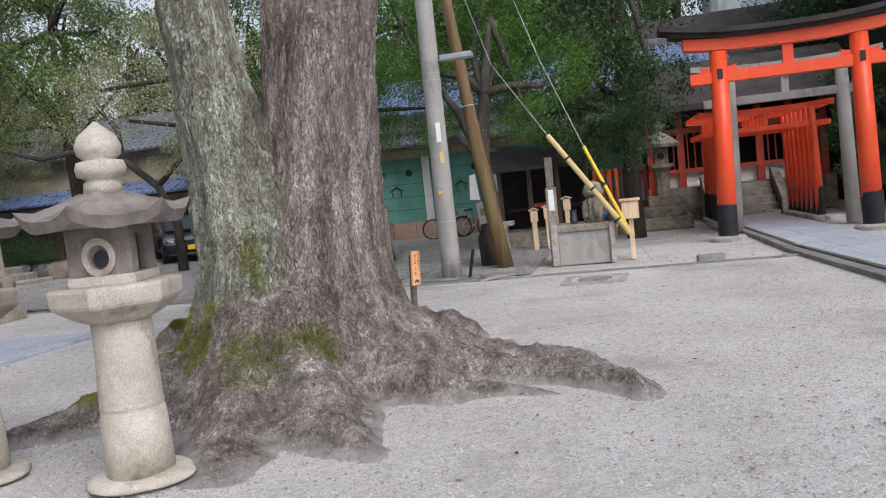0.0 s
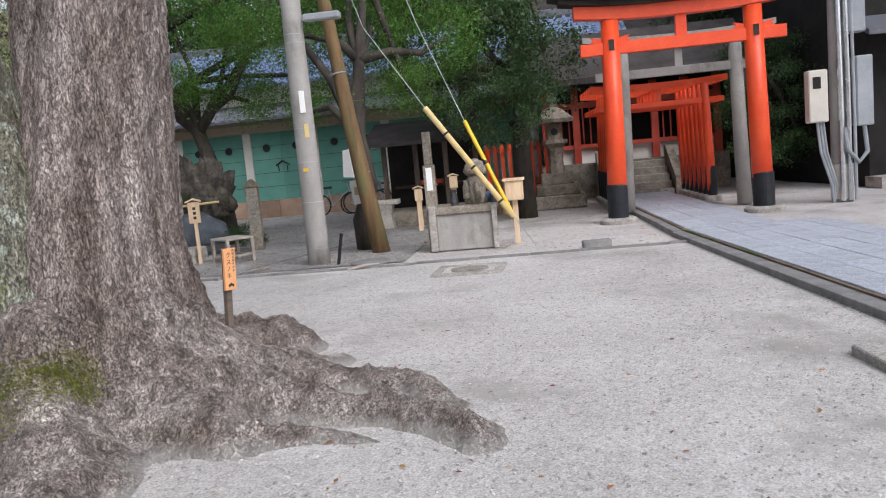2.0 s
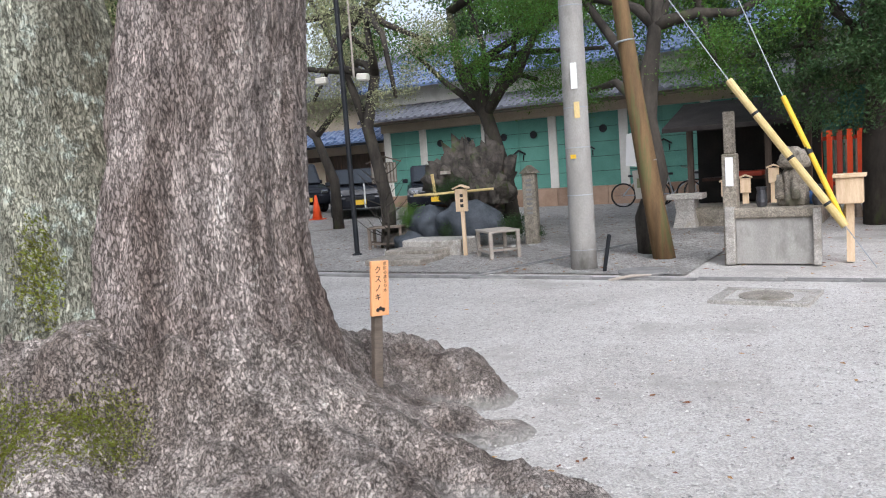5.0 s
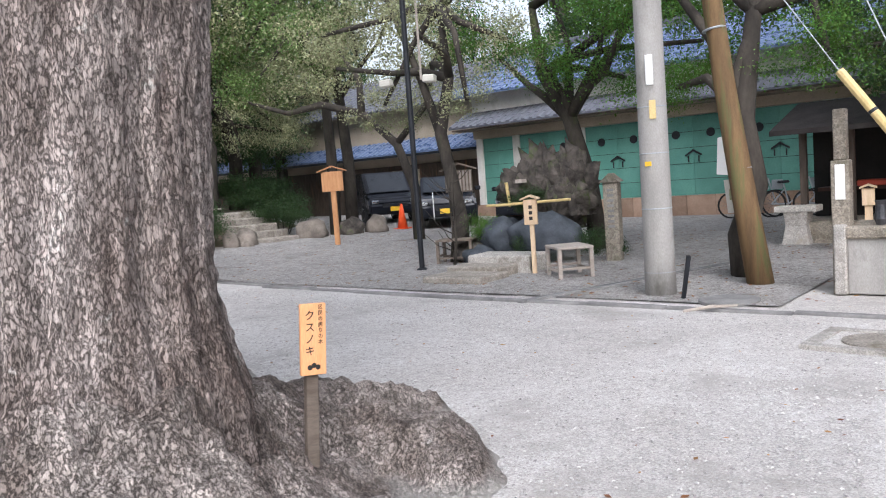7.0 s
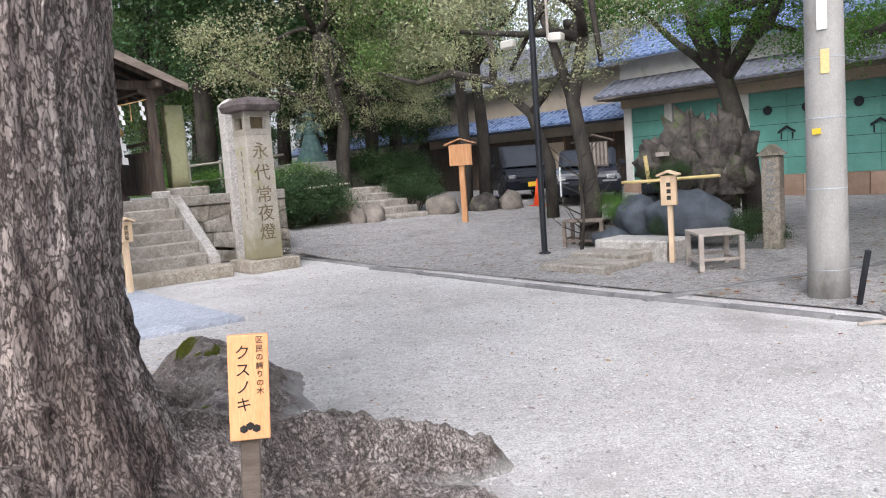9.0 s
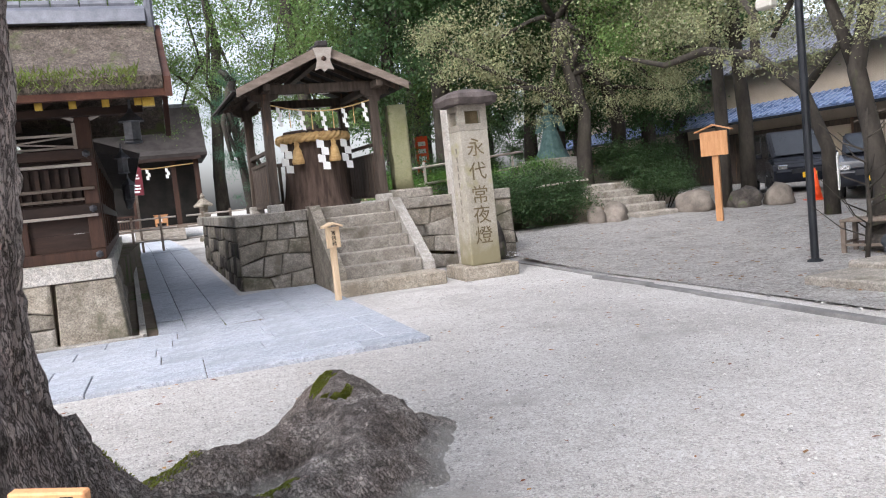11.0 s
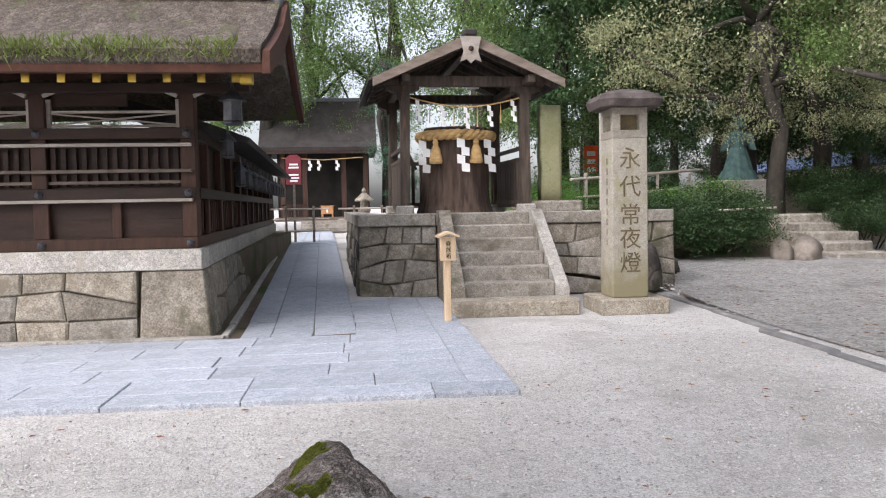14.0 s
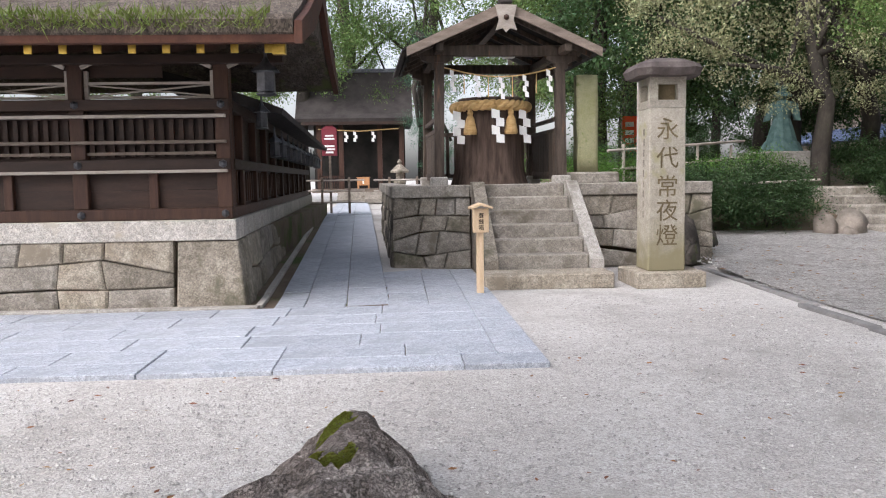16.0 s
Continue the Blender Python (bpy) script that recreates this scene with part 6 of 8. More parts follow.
for dx, dy, dz, rx, rz, sd in ((0.0, -0.10, 0.52, 0.13, 0.16, 22), (-0.09, -0.17, 0.16, 0.055, 0.22, 23), (0.09, -0.17, 0.16, 0.055, 0.22, 24), (0.0, 0.05, 0.50, 0.15, 0.18, 25), (0.0, 0.20, 0.26, 0.06, 0.26, 26)):
    lump = rough_rock(rx, rx * 0.95, rz, sd, 3, 0.25, 2.4)
    bmesh.ops.translate(lump, verts=lump.verts[:], vec=(dx, dy, dz))
    tmp_me = mesh_of(lump, True, "lump")
    sstat.from_mesh(tmp_me)
    bpy.data.meshes.remove(tmp_me)
solid("small_statue", sstat, GREYSTONE, "small worn stone guardian figure on the tank", "statue", at=pose(0.02, 13.12, 0.68, 0, 0, -15), smooth=True)
urn = thing("flower_vase", "dark grey flower vases in front of the stone figure", "vase", (-0.32, 13.0, 0.68))
part("vase", lathe([(0.05, 0), (0.07, 0.06), (0.05, 0.20), (0.065, 0.24)], 12), IRON, urn)
copy_thing(urn, pose(0.30, 12.98, 0.68))
bcl = rough_rock(0.13, 0.11, 0.12, 30, 2)
solid("blue_cloth", bcl, BLUE, "folded blue cloth lying on the tank", "cloth", at=pose(0.24, 13.2, 0.73), smooth=True)
cb = thing("collection_box", "pale wooden box on a post", "box", (0.62, 13.1, 0))
part("post", box(-0.04, 0.04, -0.04, 0.04, 0, 0.7), NEWWOOD, cb)
part("body", box(-0.14, 0.14, -0.12, 0.12, 0.68, 0.98, 0.01), NEWWOOD, cb)
part("lid", box(-0.17, 0.17, -0.15, 0.15, 0.98, 1.02, 0.005), NEWWOOD, cb)
for i, (x, h) in enumerate(((-1.30, 0.82), (-1.02, 0.86), (-0.6, 1.0))):
    s = roofed_sign("wooden_sign", "short pale wooden marker post with a small cap", (x - 0.1, 16.4 + 0.1 * i, 0), -80, h, 0.16, 0.24, NEWWOOD, "", 0.05, group="wooden marker posts")
# little stone altar table, small shrine house in the shade
alt = thing("stone_altar", "small pale stone altar table", "altar", (-2.35, 17.6, 0))
part("top", box(-0.32, 0.32, -0.2, 0.2, 0.52, 0.62, 0.01), PALEGRANITE, alt)
part("pedestal", lathe([(0.30, 0), (0.22, 0.3), (0.26, 0.52)], 4, phase=0.785), PALEGRANITE, alt)
hut = thing("small_shrine", "small dark wooden shrine with a lean roof in the shade", "shrine", (-1.3, 18.2, 0))
part("floor", box(-1.2, 1.2, -0.6, 0.8, 0.0, 0.35), GREYSTONE, hut)
part("back_wall", box(-1.1, 1.1, 0.6, 0.7, 0.35, 1.9), DARKWALL_AND_SHADE, hut)
for sx in (-1.0, -0.3, 0.35, 1.0):
    part("post", box(sx - 0.05, sx + 0.05, -0.45, -0.35, 0.35, 1.8), KIOSKWOOD, hut)
part("roof", prism([(-0.8, 1.75), (0.9, 2.25), (0.9, 2.33), (-0.8, 1.83)], -1.4, 1.4, "x"), DARKTHATCH, hut)
part("shelf", box(-0.9, 0.9, 0.0, 0.5, 0.8, 0.86), WOODV, hut)
part("red_cushion", box(-0.3, 0.2, -0.1, 0.2, 0.86, 0.96, 0.02), REDWOOD, hut)

# drain cover, hatch slab and stray branch on the sand
hatch = thing("drain_cover", "round iron drain cover set in a square stone frame", "drain cover", (0.06, 10.68, 0.0), -4)
for fx0, fx1, fy0, fy1 in ((-0.44, 0.44, -0.36, -0.27), (-0.44, 0.44, 0.27, 0.36), (-0.44, -0.33, -0.265, 0.265), (0.33, 0.44, -0.265, 0.265)):
    part("frame_stone", box(fx0, fx1, fy0, fy1, -0.04, 0.028, 0.006), KERB, hatch, "grey stone frame bar")
part("bed", box(-0.33, 0.33, -0.27, 0.27, -0.04, 0.012), SAND, hatch)
part("lid", lathe([(0.24, 0.01), (0.24, 0.024), (0.225, 0.028)], 32), STEPSTONE, hatch, "dark round iron lid")
hatch2 = thing("stone_block", "small dark stone block by the drain line", "stone", (1.75, 12.05, 0.0), 6)
part("block", box(-0.20, 0.20, -0.09, 0.09, -0.02, 0.09, 0.015), DARKKERB, hatch2)
man = thing("manhole_cover", "dark round manhole cover in the sand", "manhole cover", (-1.55, 12.15, 0))
part("lid", lathe([(0.30, -0.01), (0.30, 0.022), (0.27, 0.026)], 28), DARKKERB, man)
br = thing("fallen_branch", "bare grey fallen twig lying on the sand", "branch", (-1.5, 11.55, 0.03))
part("twig", tube([(-0.2, -0.2, 0), (0, 0, 0.02), (0.16, 0.22, 0.0)], [0.014, 0.018, 0.01], 6), PALEWOOD, br)

# rock fountain with basin, slabs, stools, posts
fount = thing("rock_fountain", "craggy dark rock fountain behind a stone water basin", "fountain", (-6.0, 15.7, 0))
part("crag", rough_rock(0.58, 0.48, 1.0, 3, 4, 0.55, 2.2, 0.5), ROCK, fount, "craggy brown rock", at=pose(0.1, 0.25, 0.82), smooth=True)
part("crag", rough_rock(0.38, 0.36, 0.74, 8, 4, 0.55, 2.4, 0.5), ROCK, fount, "craggy brown rock", at=pose(0.5, 0.2, 0.95), smooth=True)
part("crag", rough_rock(0.36, 0.36, 0.52, 11, 4, 0.55, 2.2, 0.5), ROCK, fount, "craggy brown rock", at=pose(-0.38, 0.1, 1.12), smooth=True)
part("basin", rough_rock(0.66, 0.44, 0.48, 5, 4, 0.22, 1.3), BLUEROCK, fount, "dark blue-grey water basin", at=pose(0.42, -0.62, 0.38), smooth=True)
part("basin", rough_rock(0.44, 0.40, 0.44, 6, 4, 0.22, 1.3), BLUEROCK, fount, "dark blue-grey water basin", at=pose(-0.4, -0.55, 0.34), smooth=True)
part("foot_rock", rough_rock(0.30, 0.22, 0.22, 14, 3), BLUEROCK, fount, at=pose(-0.55, -1.15, 0.10), smooth=True)
part("foot_rock", rough_rock(0.40, 0.26, 0.24, 15, 3), ROCK, fount, at=pose(-1.0, -0.75, 0.12), smooth=True)
part("bamboo_rail", tube([(-0.75, -0.55, 0.94), (1.05, -0.8, 1.0)], 0.022, 8), BAMBOO, fount, "bamboo ladle rail")
part("bamboo_rail", tube([(-0.3, -0.9, 0.95), (0.6, -0.3, 0.97)], 0.018, 8), BAMBOO, fount, "bamboo ladle rail")
part("bamboo_spout", tube([(-0.4, -0.35, 0.9), (-0.42, -0.4, 1.32)], 0.03, 8), BAMBOO, fount)
part("wood_roof_marker", box(-0.26, -0.12, -0.36, -0.22, 1.30, 1.36), PALEWOOD, fount)
for i, (x, y, z, s, k) in enumerate(((-0.65, -0.75, 0.55, 0.42, "bright"), (-0.1, -0.5, 0.95, 0.30, "hedge"), (0.0, -0.2, 1.05, 0.28, "hedge"), (0.25, -1.0, 0.30, 0.26, "hedge"), (1.25, -0.6, 0.30, 0.36, "hedge"), (-1.0, -0.3, 0.4, 0.34, "hedge"), (1.55, -0.3, 0.2, 0.26, "hedge"))):
    clump(fount, k, x, y, z, s, 70 + i)
slabs = thing("stepping_slabs", "worn grey stepping slabs before the basin", "stepping stones", (0, 0, 0))
part("slab", box(-0.50, 0.50, -0.38, 0.38, -0.02, 0.09, 0.02), STEPSTONE, slabs, at=pose(-5.55, 12.92, 0, 0, 0, 3))
part("slab", box(-0.48, 0.48, -0.25, 0.25, -0.02, 0.15, 0.02), STEPSTONE, slabs, at=pose(-5.65, 13.45, 0, 0, 0, 3))
part("slab", box(-0.55, 0.55, -0.30, 0.30, -0.02, 0.26, 0.025), KERB, slabs, at=pose(-5.55, 13.98, 0, 0, 0, 3))


def stool(at, turn, w=0.56, d=0.42, h=0.42, m=PALEWOOD, label="weathered wooden bench with four legs"):
    s = thing("wooden_stool", label, "bench", at, turn, "yard benches")
    part("seat", box(-w / 2, w / 2, -d / 2, d / 2, h - 0.035, h, 0.006), m, s)
    for sx in (-1, 1):
        for sy in (-1, 1):
            part("leg", box(sx * (w / 2 - 0.055), sx * (w / 2 - 0.005), sy * (d / 2 - 0.055), sy * (d / 2 - 0.005), 0, h - 0.035), m, s)
        part("stretcher", box(sx * (w / 2 - 0.045), sx * (w / 2 - 0.015), -d / 2 + 0.05, d / 2 - 0.05, 0.12, 0.15), m, s)
    for sy in (-1, 1):
        part("stretcher", box(-w / 2 + 0.05, w / 2 - 0.05, sy * (d / 2 - 0.045), sy * (d / 2 - 0.015), 0.09, 0.12), m, s)
    return s


stool((-4.22, 13.55, 0), -42, 0.62, 0.5, 0.43)
stool((-7.15, 14.75, 0), 20, 0.66, 0.4, 0.42, GREYWOOD, "dark weathered wooden bench with four legs")
gpost = thing("capped_stone_post", "grey carved stone post with a small pointed cap", "stone post", (-4.42, 15.27, 0), 10)
part("shaft", box(-0.115, 0.115, -0.10, 0.10, -0.02, 1.22, 0.012), GREYSTONE, gpost)
part("cap", prism([(-0.16, 1.22), (0.16, 1.22), (0.0, 1.36)], -0.14, 0.14, "y"), GREYSTONE, gpost)
for k in range(8):
    part("writing_bar", box(-0.05, 0.05, -0.104, -0.100, 0.52 + k * 0.08, 0.56 + k * 0.08), DARKKERB, gpost)
lampp = thing("dark_lamp_pole", "slim dark metal pole with twin floodlights", "lamp post", (-7.15, 13.8, 0))
part("pole", tube([(0, 0, -0.02), (0, 0, 5.2)], 0.045, 10), BLACK, lampp)
part("flange", lathe([(0.09, 0), (0.09, 0.02), (0.05, 0.04)], 12), BLACK, lampp)
for s in (-1, 1):
    part("floodlight", box(s * 0.06, s * 0.26, -0.10, 0.06, 3.02, 3.14, 0.02), CREAMBOX, lampp, "white floodlight", at=pose(0, 0, 0, 0, s * 4, 20))
part("white_mast", tube([(0.02, 0.3, 3.1), (0.02, 0.3, 5.4)], 0.02, 6), PALEWOOD, lampp)
for bx, by, sd in ((-6.75, 14.15, 5), (-7.3, 14.75, 9)):
    sap = thing("sapling", "leafless grey twiggy sapling beside the lamp pole", "sapling", (bx, by, 0), group="saplings by the lamp pole")
    rs = random.Random(sd)
    part("stem", tube([(0, 0, -0.03), (0.06, 0.02, 0.5), (0.02, 0.05, 1.1), (0.12, 0.0, 1.7)], [0.03, 0.024, 0.016, 0.006], 7, wob=0.2), TREEBARK, sap, smooth=True)
    for k in range(9):
        z0 = 0.25 + 0.14 * k
        a = rs.uniform(0, 6.28)
        ln = rs.uniform(0.3, 0.7)
        part("twig", tube([(0.05, 0.03, z0), (0.05 + 0.5 * ln * math.cos(a), 0.03 + 0.5 * ln * math.sin(a), z0 + 0.22 * ln), (0.05 + ln * math.cos(a), 0.03 + ln * math.sin(a), z0 + 0.7 * ln)], [0.012, 0.008, 0.003], 5), TREEBARK, sap)
npap = thing("paper_notice", "white paper notice tied to the tree", "notice", (-7.45, 14.55, 1.02), -50)
part("sheet", box(-0.12, 0.12, -0.008, 0.008, -0.22, 0.2), PAPER, npap, at=pose(0, 0, 0, 0, 14, 0))
npap2 = thing("paper_notice", "pale plastic notice tied to the tree trunk", "notice", (-1.98, 13.66, 1.0), -10)
part("sheet", box(-0.11, 0.11, -0.008, 0.008, -0.2, 0.2), CREAMBOX, npap2, at=pose(0, 0, 0, 0, -6, 0))
part("writing_bar", box(-0.06, 0.06, -0.012, -0.008, -0.05, 0.08), MOSSTONE, npap2)
towel = thing("white_cloth", "white cloth strip hanging from the tree", "cloth", (-2.15, 13.8, 1.5))
part("cloth", prism([(-0.05, 0.2), (0.05, 0.22), (0.10, -0.26), (-0.08, -0.24)], -0.02, 0.02, "y"), PAPER, towel)
cone = thing("traffic_cone", "orange plastic traffic cone on the gravel", "traffic cone", (-13.75, 20.5, 0.165))
part("base", box(-0.19, 0.19, -0.19, 0.19, 0, 0.03, 0.01), ORANGE, cone)
part("cone", lathe([(0.15, 0.03), (0.03, 0.72), (0.025, 0.72)], 18), ORANGE, cone, smooth=True)

# ---- green-doored storehouse ----
store = thing("storehouse", "long white storehouse with green sliding doors and blue tile roof", "building")
SY, SX0, SX1 = 25.0, -14.4, 4.0
part("core_wall", box(SX0, SX1, SY + 0.12, SY + 6, 0, 4.15), PLASTER, store)
for k in range(23):
    part("plinth_block", box(SX0 - 0.02 + k * 0.8 + 0.005, SX0 - 0.02 + (k + 1) * 0.8 - 0.005, SY - 0.06, SY + 0.12, 0, 0.55, 0.01), PLINTH, store)
posts = [-14.2, -12.75, -10.4, -8.1, -5.9, -3.6, -1.3, 1.0, 3.3]
for px in posts:
    part("white_post", box(px - 0.13, px + 0.13, SY - 0.02, SY + 0.12, 0.55, 2.72, 0.008), PLASTER, store, "white plaster post")
for a, b in zip(posts, posts[1:]):
    mid = (a + b) / 2
    for u, v in ((a + 0.13, mid), (mid, b - 0.13)):
        dr = part("door", box(u + 0.004, v - 0.004, SY + 0.03, SY + 0.09, 0.56, 2.70), GREENDOOR, store, "green painted door leaf")
        for k in range(1, 5):
            part("groove", box(u + 0.004, v - 0.004, SY + 0.022, SY + 0.03, 0.56 + 0.43 * k - 0.006, 0.56 + 0.43 * k + 0.006), BLACK, dr)
        if b - a > 2:
            part("crest_vent", lathe([(0.12, 0), (0.11, 0.02), (0.03, 0.025)], 16), BLACK, dr, "round black vent", at=pose((u + v) / 2, SY + 0.03, 2.22, 90, 0, 0))
    if b - a > 2:
        part("lock_hood", prism([(mid - 0.22, 1.62), (mid, 1.74), (mid + 0.22, 1.62), (mid + 0.22, 1.66), (mid, 1.80), (mid - 0.22, 1.66)], SY - 0.03, SY + 0.03, "y"), BLACK, store, "small black lock hood")
        part("lock_bar", box(mid - 0.16, mid - 0.13, SY + 0.0, SY + 0.02, 1.45, 1.62), BLACK, store)
        part("lock_bar", box(mid + 0.13, mid + 0.16, SY + 0.0, SY + 0.02, 1.45, 1.62), BLACK, store)
part("lintel", box(SX0, SX1, SY - 0.05, SY + 0.12, 2.72, 3.15), CREAM, store)


def tile_roof(parent, x0, x1, ya, za, yb, zb, material, pitch=0.28, under=None, lip=0.06):
    """Tile roof sloping from the eave (ya, za) to (yb, zb): a sheet and rolled rows."""
    part("tile_bed", prism([(ya, za - lip), (yb, zb - lip), (yb, zb), (ya, za)], x0, x1, "x"), material, parent)
    n = int((x1 - x0) / pitch)
    length = math.hypot(yb - ya, zb - za)
    courses = max(2, int(length / 0.3))
    vs, fs = [], []
    for k in range(n + 1):
        xx = x0 + 0.07 + k * (x1 - x0 - 0.14) / n
        for c in range(courses):
            u0, u1 = c / courses, (c + 1.05) / courses
            b = len(vs)
            for u, lift in ((u0, 0.045), (u1, 0.025)):
                yy, zz = ya + (yb - ya) * u, za + (zb - za) * u
                for s, h in ((-0.085, -0.02), (-0.05, lift), (0.05, lift), (0.085, -0.02)):
                    vs.append((xx + s, yy, zz + h))
            fs += [(b, b + 1, b + 5, b + 4), (b + 1, b + 2, b + 6, b + 5), (b + 2, b + 3, b + 7, b + 6), (b, b + 3, b + 2, b + 1)]
    ob = part("tiling", fast_mesh("tiling", vs, fs, material), material, parent)
    ob["kind"] = "stuff"


tile_roof(store, SX0 - 0.3, SX1, SY - 0.95, 3.10, SY + 0.1, 3.62, TILE)
part("eave_soffit", box(SX0 - 0.25, SX1, SY - 0.85, SY + 0.1, 2.98, 3.03), GREYWOOD, store)
part("white_band", box(SX0, SX1, SY - 0.02, SY + 0.12, 3.60, 4.15), PLASTER, store, "white plaster band")
tile_roof(store, SX0 - 0.6, SX1, SY - 0.7, 4.12, SY + 3.0, 5.75, BLUETILE)
part("ridge", box(SX0 - 0.5, SX1, SY + 2.85, SY + 3.2, 5.6, 5.95, 0.03), TILE, store)
part("verge", prism([(SY - 0.72, 4.10), (SY + 3.0, 5.72), (SY + 3.0, 5.9), (SY - 0.72, 4.28)], SX0 - 0.72, SX0 - 0.55, "x"), TILE, store)
part("gable_wall", prism([(SY, 3.0), (SY + 6, 3.0), (SY + 6, 4.2), (SY + 3, 5.6), (SY, 4.2)], SX0 - 0.01, SX0 + 0.1, "x"), PLASTER, store)

lng = thing("long_building", "long low cream-walled building with grey-blue tile roofs", "building")
part("wall", box(-40, -15.6, 28.0, 33, 0, 4.6), CREAM, lng)
part("timber_band", box(-40, -15.6, 27.94, 28.0, 0.0, 2.2), KIOSKWOOD, lng, "dark timber lower wall")
part("cream_panel", box(-21.0, -19.5, 27.9, 27.94, 0.9, 2.0), CREAM, lng)
tile_roof(lng, -40, -15.2, 26.8, 2.65, 28.0, 3.2, BLUETILE)
part("fascia", box(-40, -15.2, 26.82, 26.9, 2.50, 2.62), BLACK, lng)
tile_roof(lng, -40, -15.0, 27.2, 4.45, 30.4, 6.2, TILE)
part("white_end", box(-15.62, -14.9, 26.8, 28.5, 1.6, 3.5), PLASTER, lng, "small white wall")


def car(at, turn, label, length=3.9, height=1.5, boxy=False):
    c = thing("car", label, "car", at, turn, "parked cars")
    L, w = length / 2, 0.84
    body = prism([(-L, 0.28), (-L, 0.72), (-L + 0.1, 0.86), (L - 0.95 if not boxy else L - 0.6, 0.95), (L - 0.12, 0.80), (L, 0.62), (L, 0.28)], -w, w, "y")
    bmesh.ops.bevel(body, geom=body.edges[:], offset=0.06, segments=2, affect="EDGES")
    part("body", body, CARBLACK, c, smooth=False)
    cab = prism([(-L + 0.06, 0.86), (-L + 0.30, height - 0.04), (-L + 0.5, height), (L - 1.55 if not boxy else L - 1.1, height), (L - 0.85 if not boxy else L - 0.6, 0.93)], -w + 0.10, w - 0.10, "y")
    bmesh.ops.bevel(cab, geom=cab.edges[:], offset=0.04, segments=2, affect="EDGES")
    part("cabin", cab, CARBLACK, c)
    part("windscreen", prism([(L - 1.50 if not boxy else L - 1.06, height - 0.06), (L - 0.86 if not boxy else L - 0.62, 0.97), (L - 0.84 if not boxy else L - 0.60, 0.99), (L - 1.48 if not boxy else L - 1.04, height - 0.04)], -w + 0.2, w - 0.2, "y"), GLASS, c)
    for s in (-1, 1):
        part("side_window", prism([(-L + 0.35, 0.98), (-L + 0.5, height - 0.1), (-0.1, height - 0.1), (-0.1, 0.98)], s * (w - 0.105), s * (w - 0.09), "y"), GLASS, c)
        part("side_window", prism([(0.0, 0.98), (0.0, height - 0.1), (L - 1.6 if not boxy else L - 1.15, height - 0.1), (L - 1.1 if not boxy else L - 0.85, 0.98)], s * (w - 0.105), s * (w - 0.09), "y"), GLASS, c)
        part("headlight", box(L - 0.16, L - 0.02, s * 0.5, s * 0.74, 0.62, 0.74, 0.02), CHROME, c, "headlight")
        part("door_mirror", box(L - 1.35, L - 1.22, s * w, s * (w + 0.16), 0.95, 1.07, 0.02), CARBLACK, c)
        for x in (-L + 0.68, L - 0.72):
            wh = part("wheel", lathe([(0.20, -0.09), (0.29, -0.09), (0.31, -0.05), (0.31, 0.05), (0.29, 0.09), (0.20, 0.09)], 24), RUBBER, c, at=pose(x, s * (w - 0.06), 0.31, 90, 0, 0))
            part("rim", lathe([(0.19, -0.085), (0.20, 0.095), (0.06, 0.07)], 20), CHROME, wh)
    part("grille", box(L - 0.06, L + 0.005, -0.42, 0.42, 0.5, 0.62, 0.01), BLACK, c)
    part("number_plate", box(L - 0.01, L + 0.012, -0.17, 0.17, 0.38, 0.52), YELLOW, c, "yellow number plate")
    return c


car((-16.9, 22.9, 0.24), -30, "black parked small van with closed doors", 3.4, 1.62, True)
car((-13.6, 22.4, 0.16), -52, "black parked saloon car facing the yard", 4.2, 1.42)
car((-11.5, 23.6, 0.09), -58, "dark parked saloon beside the storehouse", 4.0, 1.45)


def bicycle(at, turn, label="parked bicycle with black tyres"):
    b = thing("bicycle", label, "bicycle", at, turn, "bicycles by the storehouse")
    for x in (-0.5, 0.5):
        pts = [(x + 0.31 * math.cos(a / 20 * 2 * math.pi), 0, 0.32 + 0.31 * math.sin(a / 20 * 2 * math.pi)) for a in range(21)]
        part("wheel", tube(pts, 0.022, 6, caps=False), RUBBER, b)
        sp = bmesh.new()
        for k in range(6):
            a = k * math.pi / 6
            tube([(x - 0.3 * math.cos(a), 0, 0.32 - 0.3 * math.sin(a)), (x + 0.3 * math.cos(a), 0, 0.32 + 0.3 * math.sin(a))], 0.004, 4, sp)
        part("spokes", sp, CHROME, b)
    fr = bmesh.new()
    for p, q in (((-0.5, 0, 0.32), (-0.12, 0, 0.30)), ((-0.12, 0, 0.30), (0.36, 0, 0.70)), ((-0.12, 0, 0.30), (-0.22, 0, 0.78)), ((-0.5, 0, 0.32), (-0.2, 0, 0.66)), ((0.5, 0, 0.32), (0.34, 0, 0.92))):
        tube([p, q], 0.018, 6, fr)
    part("frame", fr, GREYMETAL, b)
    part("saddle", box(-0.36, -0.10, -0.07, 0.07, 0.80, 0.86, 0.02), BLACK, b)
    part("handlebar", tube([(0.22, -0.27, 0.98), (0.34, 0, 0.95), (0.22, 0.27, 0.98)], 0.013, 6), CHROME, b)
    part("basket", box(0.42, 0.66, -0.16, 0.16, 0.66, 0.88, 0.01), GREYMETAL, b)
    return b


bicycle((-5.0, 23.6, 0), 15)
bicycle((-4.1, 23.7, 0), 30)
bicycle((-3.2, 23.4, 0), 8)


